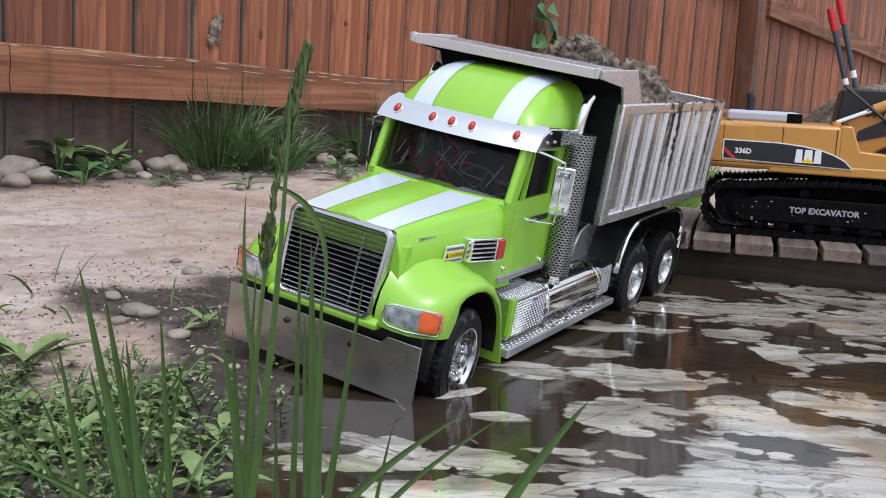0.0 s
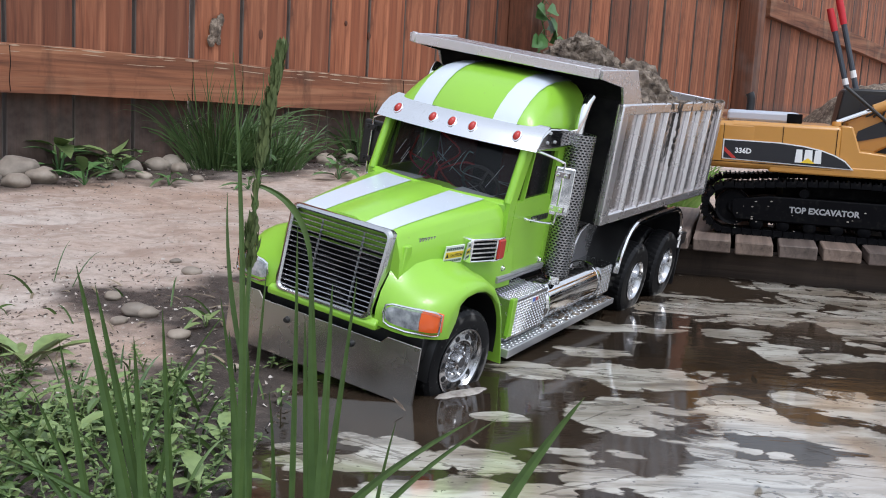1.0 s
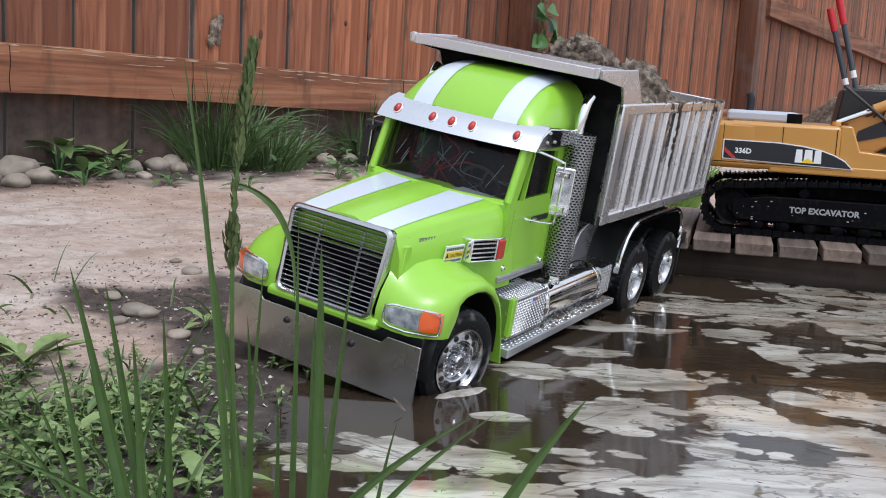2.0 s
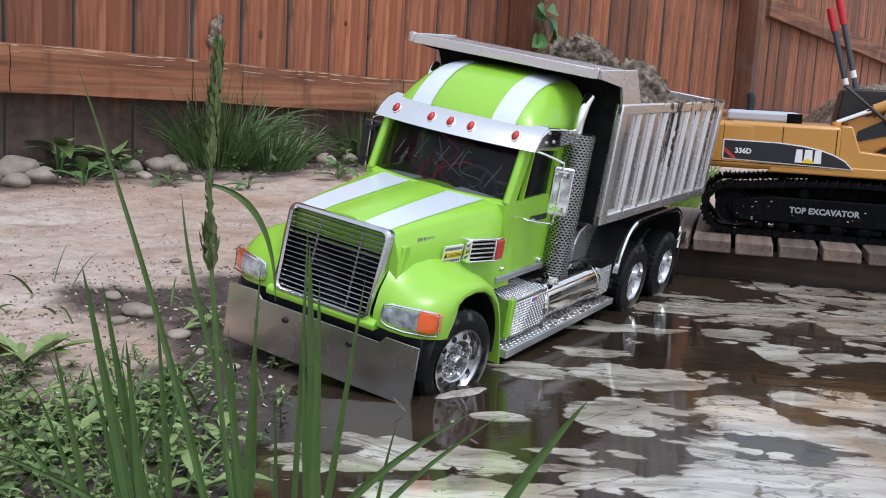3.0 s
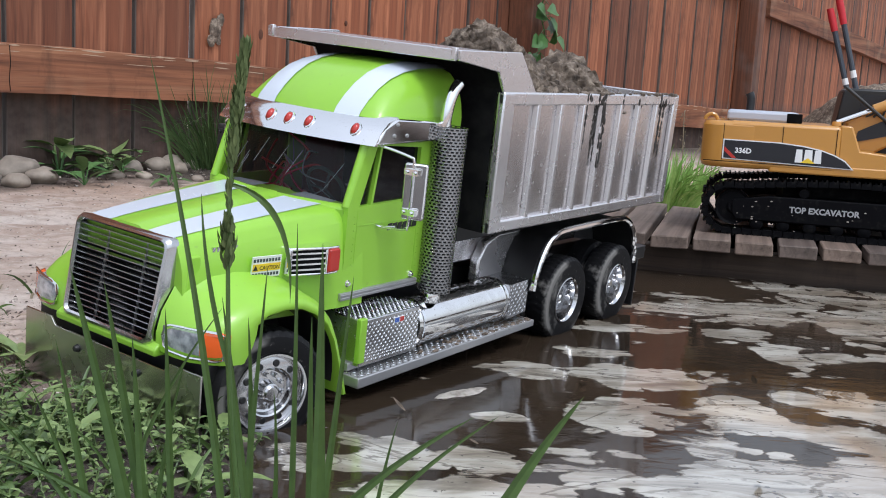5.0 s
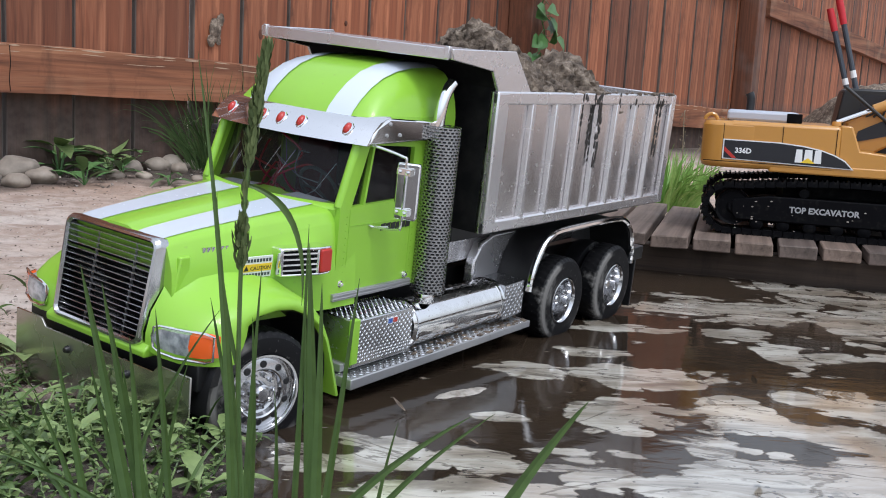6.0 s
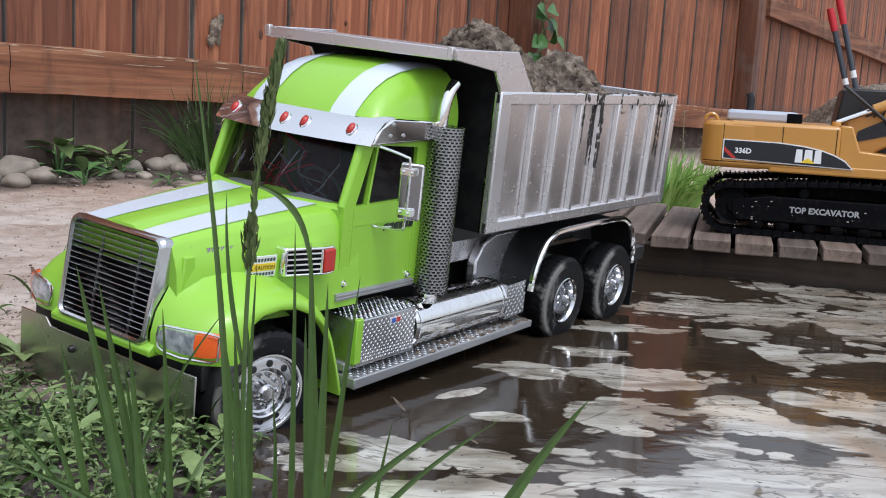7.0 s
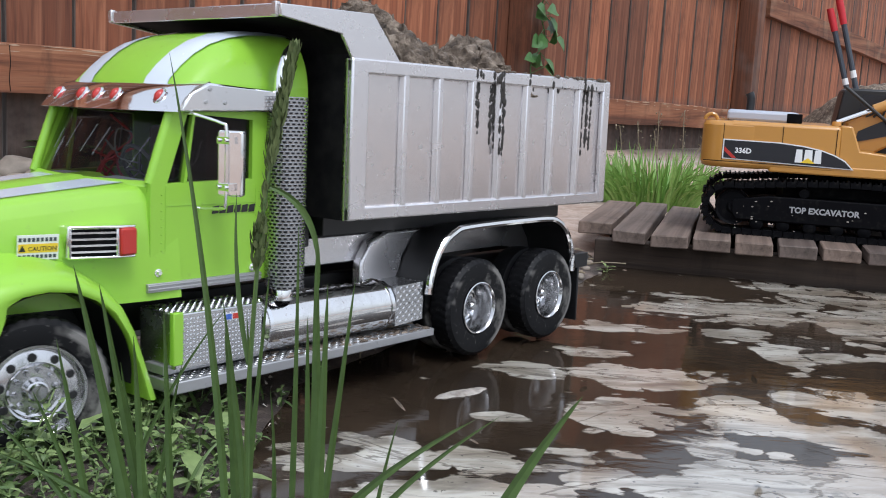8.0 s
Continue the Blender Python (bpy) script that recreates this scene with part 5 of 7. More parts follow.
def make_bed(truck):
    bed = empty("dump_body", None, truck)
    tagged(bed, "silver ribbed steel tipper body, muddy along the top")
    for side in (1, -1):
        bm = B()
        box(bm, BED_X1, BED_X0, side * 0.0915, side * 0.0945, BED_Z0, BED_Z1)
        part("bed_side", bm, M_SHEET, bed, "silver side sheet", smooth=False)
        bm = B()
        box(bm, BED_X1, BED_X0, side * 0.0945, side * 0.0990, 0.2275, BED_Z1 + 0.0008)
        part("top_rail", bm, M_BED, bed, bevel=0.0014)
        bm = B()
        box(bm, BED_X1, BED_X0, side * 0.0945, side * 0.0990, BED_Z0, 0.1338)
        part("bottom_rail", bm, M_BED, bed, bevel=0.0014)
        for x, w in ((-0.2352, 0.0084), (-0.5675, 0.0060)):
            bm = B()
            box(bm, x - w, x + w, side * 0.0945, side * 0.0992, BED_Z0, BED_Z1)
            part("corner_post", bm, M_BED, bed, bevel=0.0014)
        for x in (-0.2843, -0.3240, -0.3655, -0.4030, -0.4405, -0.4800, -0.5230):
            bm = B()
            prism(bm, [(x - 0.0048, side * 0.0945), (x + 0.0048, side * 0.0945), (x + 0.0024, side * 0.0988), (x - 0.0024, side * 0.0988)], "z", 0.1300, 0.2300)
            part("rib", bm, M_BED, bed, bevel=0.0007)
        # canopy cheek
        bm = B()
        prism(bm, [(-0.1615, 0.2676), (-0.1625, 0.2598), (-0.2178, 0.2529), (-0.2284, 0.2370), (-0.2775, 0.2376), (-0.2480, 0.2692)], "y", side * 0.0945, side * 0.0975)
        part("canopy_side", bm, M_BED, bed, bevel=0.0006)
    # bulkhead and canopy underside, their shade put into the black
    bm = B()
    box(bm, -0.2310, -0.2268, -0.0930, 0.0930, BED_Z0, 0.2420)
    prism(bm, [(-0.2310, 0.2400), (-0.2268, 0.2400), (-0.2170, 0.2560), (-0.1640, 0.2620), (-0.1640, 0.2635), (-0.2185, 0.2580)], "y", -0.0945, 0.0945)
    part("bulkhead", bm, M_BED_IN, bed, "black front bulkhead, shade deepened in its colour", smooth=False)
    bm = B()
    box(bm, -0.2480, -0.1640, -0.0945, 0.0945, 0.2655, 0.2672)
    part("canopy_plate", bm, M_BED, bed, smooth=False)
    bm = B()
    box(bm, -0.1640, -0.1612, -0.0930, 0.0930, 0.2592, 0.2678)
    box(bm, -0.1640, -0.1600, -0.0945, -0.0900, 0.2600, 0.2690)
    box(bm, -0.1640, -0.1600, 0.0900, 0.0945, 0.2600, 0.2690)
    part("canopy_lip", bm, M_BED, bed, bevel=0.0006)
    bm = B()
    box(bm, -0.5765, -0.5720, -0.0935, 0.0935, BED_Z0, 0.2375)
    part("tailgate", bm, M_BED, bed, bevel=0.001)
    bm = B()
    box(bm, -0.573, -0.228, -0.093, 0.093, BED_Z0 + 0.0005, 0.1280)
    part("bed_floor", bm, M_STEEL, bed, smooth=False)
    # mud that ran down over the side
    rng = random.Random(31)
    for x0, spread, count, longest in ((-0.398, 0.012, 12, 0.075), (-0.535, 0.008, 8, 0.070), (-0.372, 0.005, 5, 0.05), (-0.47, 0.05, 5, 0.02)):
        bm = B()
        for k in range(count):
            x = x0 + rng.gauss(0, spread * 0.6)
            z, end = 0.2370 - rng.uniform(0, 0.012), 0.2370 - rng.uniform(0.012, longest)
            while z > end:
                r = rng.uniform(0.0007, 0.0022)
                y = 0.0990 if any(abs(x - q) < 0.003 for q in (-0.4030, -0.3655, -0.5230, -0.48)) or z > 0.228 else 0.0946
                lump(bm, 1, r, lambda p: Vector((p.x + x, p.y * 0.35 + y, p.z * 1.9 + z)))
                z -= r * rng.uniform(1.6, 4.5)
                x += rng.uniform(-0.0006, 0.0006)
        part("mud_streak", bm, M_MUD, bed, "dark streak of wet mud")
    bm = B()
    for k in range(90):
        x = rng.choice((rng.uniform(-0.573, -0.50), rng.uniform(-0.42, -0.36), rng.uniform(-0.573, -0.29)))
        for side in (1, -1):
            r = rng.uniform(0.001, 0.003)
            c0 = Vector((x + rng.uniform(-0.003, 0.003), side * rng.uniform(0.0925, 0.0985), 0.2380))
            lump(bm, 1, r, lambda p: Vector((p.x * 1.5, p.y, p.z * 0.8)) + c0)
    tagged(part("mud_crumb", bm, M_LOAD, bed, "mud crumbs along the top rail"), kind="stuff")


def heap(x, y):
    """Height of the load: two heaps, the front one higher."""
    return 0.205 + 0.068 * math.exp(-((x + 0.320) / 0.042) ** 2 - ((y - 0.01) / 0.060) ** 2) + 0.048 * math.exp(-((x + 0.445) / 0.032) ** 2 - ((y - 0.03) / 0.045) ** 2) + 0.030 * math.exp(-((x + 0.385) / 0.04) ** 2 - ((y - 0.03) / 0.05) ** 2)


def make_load():
    """The heap of dug soil in the tipper, lumpy and rough."""
    load = tagged(empty("soil_load"), "heap of lumpy grey-brown soil in the tipper body", "soil")
    rng = random.Random(17)
    bm = B()
    xs, ys = np.linspace(-0.568, -0.233, 60), np.linspace(-0.0915, 0.0915, 34)
    rows = []
    for x in xs:
        row = []
        for y in ys:
            h = heap(x, y)
            h += 0.014 * noise.noise(Vector((x * 50, y * 50, 0))) + 0.010 * noise.noise(Vector((x * 130, y * 130, 4)))
            row.append((x, y, h))
        rows.append(row)
    loft(bm, rows, closed=False)
    part("soil_bulk", bm, M_LOAD, load, angle=70)
    bm = B()
    for k in range(1500):
        c = rng.random()
        if c < 0.62:
            x, y = rng.gauss(-0.330, 0.030), rng.gauss(0.015, 0.036)
        elif c < 0.9:
            x, y = rng.gauss(-0.432, 0.026), rng.gauss(0.03, 0.030)
        else:
            x, y = rng.uniform(-0.56, -0.25), rng.choice((-1, 1)) * rng.uniform(0.07, 0.088)
        if not (-0.565 < x < -0.237 and abs(y) < 0.088):
            continue
        h = heap(x, y)
        r = rng.uniform(0.0018, 0.0100) if c < 0.9 else rng.uniform(0.002, 0.005)
        o, c0 = Vector((k * 3.1, k * 1.7, 0)), Vector((x, y, h + 0.001 + 0.007 * rng.random()))
        lump(bm, 2, r, lambda p: c0 + p * (0.9 + 0.75 * noise.noise(p.normalized() * 1.8 + o) + 0.5 * noise.noise(p.normalized() * 4.5 + o)))
    tagged(part("soil_crumb", bm, M_LOAD, load, "crumbly soil lumps", angle=80), kind="stuff")
    bm = B()
    for k in range(60):
        x, y = (rng.gauss(-0.330, 0.030), rng.gauss(0.02, 0.034)) if k % 3 else (rng.gauss(-0.435, 0.026), rng.gauss(0.03, 0.03))
        if not (-0.56 < x < -0.24 and abs(y) < 0.085):
            continue
        p, l = Vector((x, y, heap(x, y) + rng.uniform(0.002, 0.009))), rng.uniform(0.003, 0.010)
        d, e = Vector((rng.uniform(-1, 1), rng.uniform(-1, 1), rng.uniform(-0.3, 0.9))).normalized() * l, Vector((rng.uniform(-1, 1), rng.uniform(-1, 1), rng.uniform(-1, 1))).normalized() * 0.0012
        q = [bm.verts.new(v) for v in (p - e, p + e, p + d + e * 0.6, p + d - e * 0.6)]
        q2 = [bm.verts.new(v.co + e.cross(d).normalized() * 0.0006) for v in q]
        for f in ((0, 1, 2, 3),):
            bm.faces.new([q[i] for i in f])
            bm.faces.new([q2[i] for i in reversed(f)])
        for i in range(4):
            bm.faces.new((q[i], q[(i + 1) % 4], q2[(i + 1) % 4], q2[i]))
    tagged(part("straw", bm, M_DRY, load, "bits of dry straw in the soil", smooth=False), kind="stuff")
    return load


def make_truck():
    truck = tagged(empty("dump_truck"), "lime green toy dump truck with white racing stripes", "toy truck")
    make_chassis(truck)
    make_hood(truck)
    both(lambda side: make_fender(truck, side))
    both(lambda side: make_headlight(truck, side))
    make_grille(truck)
    make_nose(truck)
    make_cab(truck)
    make_interior(truck)
    both(lambda side: make_side_gear(truck, side))
    make_bed(truck)
    wheels = []
    for x, front in ((0.0, True), (-0.3926, False), (-0.4976, False)):
        for side in (1, -1):
            wheels.append((make_wheel(truck, "front_wheel" if front else "rear_wheel", x, side * 0.0810, side, front), x, side, front))
    return truck, wheels


truck, truck_wheels = make_truck()
soil_load = make_load()


# ---------------------------------------------------------------- the toy digger on the deck
def make_digger():
    dg = tagged(empty("excavator", pose(0.350, 1.392, DECK_TOP, 0, 0, -14)), "yellow toy excavator on black steel tracks", "toy excavator")
    L, H, Wd = 0.375, 0.074, 0.046
    r = 0.030

    def loop_point(s):
        """Along the track's belt: bottom, right end, top (slightly sagging), left end."""
        flat = L - 2 * r
        per = 2 * flat + 2 * math.pi * r
        s = (s % 1.0) * per
        zc = 0.005 + r
        if s < flat:
            return r + s, 0.005, 0.0
        s -= flat
        if s < math.pi * r:
            a = s / r
            return L - r + r * math.sin(a), zc - r * math.cos(a), a
        s -= math.pi * r
        if s < flat:
            u = s / flat
            return L - r - s, zc + r + 0.010 * math.sin(math.pi * min(1.0, u * 1.05)), math.pi
        s -= flat
        a = s / r
        return r - r * math.sin(a), zc + r * math.cos(a), math.pi + a
    for y0 in (0.0, 0.165):
        tr = empty("track", pose(0, y0, 0), dg)
        tagged(tr, "black steel crawler track")
        n = 62
        bm = B()
        box(bm, -0.0062, 0.0062, 0.0, Wd, -0.0042, 0.003)
        box(bm, -0.0055, -0.0030, 0.001, Wd - 0.001, -0.0068, -0.0042)
        box(bm, 0.0005, 0.0025, 0.001, Wd - 0.001, -0.0062, -0.0042)
        box(bm, -0.0050, 0.0050, Wd * 0.3, Wd * 0.7, 0.0, 0.0040)
        shoe = part("track_shoe", bm, M_TRACK, tr, smooth=False)
        for k in range(n):
            x, z, a = loop_point(k / n)
            m = Matrix.Translation((x, 0, z)) @ Matrix.Rotation(-a, 4, "Y")
            if k == 0:
                shoe.matrix_basis = m
            else:
                ob = new("track_shoe", shoe.data)
                ob.parent, ob.matrix_basis = tr, m
        bm = B()
        prism(bm, [(0.040, 0.020), (0.335, 0.020), (0.345, 0.030), (0.345, 0.045), (0.300, 0.054), (0.080, 0.054), (0.034, 0.046), (0.034, 0.030)], "y", 0.0035, Wd - 0.006)
        part("track_frame", bm, M_TRACK, tr, "black side frame", bevel=0.0015)
        for x in (0.036, L - 0.036):
            bm = B()
            lathe(bm, [(0, 0.0), (0.006, -0.001), (0.009, 0.002), (0.020, 0.003), (0.0235, 0.001), (0.0235, 0.03), (0, 0.03)], 28, Matrix.Translation((x, 0.006, 0.036)))
            part("idler", bm, M_TRACK, tr, "black idler wheel")
        for k in range(8):
            bm = B()
            lathe(bm, [(0, 0.0), (0.004, 0.0), (0.0085, 0.002), (0.0085, 0.03), (0, 0.03)], 16, Matrix.Translation((0.068 + 0.034 * k, 0.004, 0.0155)))
            part("roller", bm, M_TRACK, tr, "black roller")
        for x in (0.125, 0.245):
            bm = B()
            lathe(bm, [(0, 0.0), (0.0065, 0.001), (0.0065, 0.03), (0, 0.03)], 16, Matrix.Translation((x, 0.006, 0.060)))
            part("carrier_roller", bm, M_TRACK, tr, "black carrier roller")
        if y0 == 0.0:
            bm = lettering("TOP EXCAVATOR", 0.0108, 0.0002, 0.0004)
            bmesh.ops.transform(bm, matrix=Matrix.Translation((0.108, 0.0030, 0.0345)), verts=bm.verts)
            part("track_word", bm, M_GREY_PRINT, tr, "pale printed words", smooth=False)
            bm = B()
            rng = random.Random(2)
            for k in range(26):
                x, z = rng.choice((rng.uniform(0.04, 0.12), rng.uniform(0.04, 0.33))), rng.uniform(0.006, 0.05)
                rr = rng.uniform(0.0004, 0.0011)
                vs = bmesh.ops.create_icosphere(bm, subdivisions=1, radius=rr)["verts"]
                for v in vs:
                    v.co = Vector((v.co.x * 2, v.co.y * 0.5, v.co.z)) + Vector((x, 0.0028, z))
            tagged(part("mud_speck", bm, M_FOAM, tr, "pale dried mud specks"), kind="stuff")
    bm = B()
    box(bm, 0.10, 0.28, 0.04, 0.17, 0.030, 0.068)
    lathe(bm, [(0, 0), (0.055, 0), (0.055, 0.022), (0, 0.022)], 32, Matrix.Translation((0.19, 0.105, 0.062)) @ Matrix.Rotation(radians(90), 4, "X"))
    part("carbody", bm, M_TRACK, dg, "black carbody and slew ring")
    # upper house, turned square to the yard
    house = empty("house", pose(-0.009, 0.000, 0.003, 0, 0, -1), dg)
    tagged(house, "yellow engine housing with black side decals")
    z0, z1 = 0.0835, 0.1500

    def slab(x0, x1, y0, y1, za, zb, rr, name, mat, label="", bev=0.003):
        bm = B()
        prism(bm, rounded(x0, x1, y0, y1, rr, 6), "z", za, zb)
        return part(name, bm, mat, house, label, bevel=bev)
    slab(-0.004, 0.085, 0.000, 0.215, z0 + 0.002, z1 - 0.003, 0.026, "counterweight", M_YELLOW, "yellow rounded counterweight", 0.006)
    slab(0.030, 0.172, 0.0005, 0.2145, z0 + 0.003, z1 - 0.002, 0.006, "engine_cover", M_YELLOW, "yellow engine cover", 0.005)
    slab(0.085, 0.330, 0.001, 0.214, z0, z0 + 0.013, 0.003, "deck_plate", M_YELLOW, "yellow lower deck plate", 0.002)
    bm = B()
    prism(bm, [(0.170, z0 + 0.010), (0.250, z0 + 0.010), (0.250, z0 + 0.030), (0.196, z0 + 0.034), (0.184, z1 - 0.001), (0.170, z1 - 0.001)], "y", 0.002, 0.060)
    part("side_box", bm, M_YELLOW, house, "yellow side box", bevel=0.002)
    for x in (0.024, 0.099, 0.166):
        bm = B()
        box(bm, x - 0.0004, x + 0.0004, -0.0002, 0.0015, z0 + 0.012, z1 - 0.006)
        part("panel_seam", bm, M_TRACK, house, "thin dark seam", smooth=False)
    bm = B()
    box(bm, 0.0, 0.165, -0.0004, 0.001, z0 + 0.0100, z0 + 0.0108)
    part("panel_seam", bm, M_TRACK, house, "thin dark seam", smooth=False)
    bm = B()
    tube(bm, [(0.006 + 0.008 * math.cos(a), 0.020, z1 - 0.003 + 0.008 * math.sin(a)) for a in [math.pi * k / 10 for k in range(11)]], 0.0026, 8)
    part("lifting_eye", bm, M_YELLOW, house, "yellow lifting eye")
    # decal: black swoosh with a pale border
    sw = [(0.026, z0 + 0.0150), (0.187, z0 + 0.0108), (0.178, z0 + 0.0195), (0.165, z0 + 0.0260), (0.148, z0 + 0.0315), (0.125, z0 + 0.0355), (0.095, z0 + 0.0380), (0.026, z0 + 0.0385)]
    bm = B()
    prism(bm, [(x + (-0.0018 if x < 0.03 else 0.003 if x > 0.18 else 0.001), z + (0.0014 if z > z0 + 0.017 else -0.0013)) for x, z in sw], "y", -0.0006, 0.0012)
    part("decal_border", bm, M_DECAL_WHITE, house, "pale decal border", smooth=False)
    bm = B()
    prism(bm, sw, "y", -0.0012, 0.0012)
    part("decal_panel", bm, M_DARK_DECAL, house, "black swoosh decal", smooth=False)
    bm = B()
    prism(bm, [(0.0265, z0 + 0.0240), (0.0265, z0 + 0.0300), (0.0430, z0 + 0.0152), (0.0370, z0 + 0.0152)], "y", -0.0016, -0.0010)
    part("decal_flash", bm, M_RED, house, "red flash", smooth=False)
    bm = lettering("336D", 0.0095, 0.0001, 0.0003)
    bmesh.ops.transform(bm, matrix=Matrix.Translation((0.040, -0.0016, z0 + 0.0225)), verts=bm.verts)
    part("model_number", bm, M_DECAL_WHITE, house, "white model number", smooth=False)
    for x, w in ((0.1165, 0.0095), (0.1275, 0.0110), (0.1400, 0.0095)):
        bm = B()
        prism(bm, [(x, z0 + 0.0150), (x + w, z0 + 0.0150), (x + w - 0.001, z0 + 0.0320), (x + 0.001, z0 + 0.0320)], "y", -0.0016, -0.0011)
        part("logo_block", bm, M_DECAL_WHITE, house, "white logo block", smooth=False)
    bm = B()
    prism(bm, [(0.1235, z0 + 0.0148), (0.1420, z0 + 0.0148), (0.1328, z0 + 0.0215)], "y", -0.0020, -0.0016)
    part("logo_triangle", bm, M_DECAL_YELLOW, house, "yellow logo triangle", smooth=False)
    slab(0.026, 0.120, 0.050, 0.165, z1 - 0.003, z1 + 0.012, 0.004, "engine_hood", M_GREY_BOX, "pale grey engine hood", 0.004)
    slab(0.104, 0.124, 0.0485, 0.166, z1 - 0.002, z1 + 0.0105, 0.002, "hood_grille", M_TRACK, "dark hood grille", 0.001)
    bm = B()
    tube(bm, curve([(0.056, 0.10, z1 + 0.009), (0.056, 0.10, z1 + 0.028), (0.053, 0.10, z1 + 0.036)], 4), 0.0058, 12)
    part("exhaust", bm, M_BLACK, house, "black exhaust stub")
    bm = B()
    lathe(bm, [(0, 0.004), (0.005, 0.004), (0.006, 0.002), (0.006, -0.002)], 14, Matrix.Translation((0.166, 0.030, z1)) @ Matrix.Rotation(radians(90), 4, "X"))
    part("filler_cap", bm, M_YELLOW, house, "yellow filler cap")
    # cab on the far side, dark
    bm = B()
    prism(bm, [(0.166, z0 + 0.01), (0.300, z0 + 0.01), (0.300, z1 + 0.028), (0.286, z1 + 0.050), (0.186, z1 + 0.050), (0.180, z1 + 0.046)], "y", 0.135, 0.208)
    part("operator_cab", bm, M_BLACK, house, "black operator cab", bevel=0.003)
    bm = B()
    prism(bm, [(0.200, z1 - 0.002), (0.286, z1 - 0.002), (0.286, z1 + 0.026), (0.276, z1 + 0.042), (0.206, z1 + 0.042)], "y", 0.1335, 0.135)
    part("cab_window", bm, M_DARK_DECAL, house, "dark cab window", smooth=False)
    # boom rising out of the house, with its ram and hoses
    boom = empty("boom", None, house)
    tagged(boom, "yellow boom with black decal and hoses")
    bm = B()
    prism(bm, [(0.188, z0 + 0.030), (0.215, z0 + 0.026), (0.330, z1 + 0.030), (0.440, z1 + 0.098), (0.425, z1 + 0.128), (0.250, z1 + 0.046), (0.182, z1 + 0.004)], "y", 0.075, 0.125)
    part("boom_beam", bm, M_YELLOW, boom, "yellow boom beam", bevel=0.003)
    bm = B()
    prism(bm, [(0.196, z0 + 0.044), (0.260, z1 - 0.006), (0.330, z1 + 0.034), (0.290, z1 + 0.040), (0.198, z1 - 0.008)], "y", 0.0735, 0.075)
    part("boom_decal", bm, M_DARK_DECAL, boom, "black boom decal", smooth=False)
    bm = B()
    tube(bm, [(0.176, 0.066, z1 + 0.050), (0.300, 0.060, z1 - 0.046)], 0.0024, 8)
    part("grab_rail", bm, M_BLACK, boom, "black grab rail")
    bm = B()
    tube(bm, [(0.170, 0.070, z1 + 0.002), (0.215, 0.070, z1 + 0.022)], 0.0034, 10)
    part("ram_rod", bm, M_CHROME_CLEAN, boom, "bright ram rod")
    bm = B()
    tube(bm, [(0.215, 0.070, z1 + 0.022), (0.330, 0.070, z1 + 0.074)], 0.0070, 12)
    part("ram_barrel", bm, M_YELLOW, boom, "yellow ram barrel")
    for k in range(3):
        bm = B()
        tube(bm, curve([(0.205 + 0.01 * k, 0.070, z1 + 0.012), (0.240, 0.066, z1 + 0.030 + 0.003 * k), (0.300, 0.068, z1 + 0.058), (0.340, 0.07, z1 + 0.08)], 5), 0.0014, 6)
        part("hose", bm, M_BLACK, boom, "black hose")
    return dg


make_digger()


# ---------------------------------------------------------------- stones, soil, tools
def stone(name, x, y, size, seed, label, z=None, flat=0.6):
    bm = B()
    vs = bmesh.ops.create_icosphere(bm, subdivisions=3, radius=1.0)["verts"]
    o = Vector((seed * 3.7, seed * 1.3, 0))
    for v in vs:
        d = v.co.normalized()
        k = 1 + 0.22 * noise.noise(d * 1.1 + o) + 0.07 * noise.noise(d * 3 + o)
        v.co = Vector((d.x * size, d.y * size * 0.8, d.z * size * flat)) * k
    ob = finish(name, bm, M_STONE, angle=80)
    ob.matrix_basis = pose(x, y, (land_at(x, y) if z is None else z) + size * flat * 0.45, 0, 0, seed * 47)
    return tagged(ob, label, "stone", "stones in the yard")


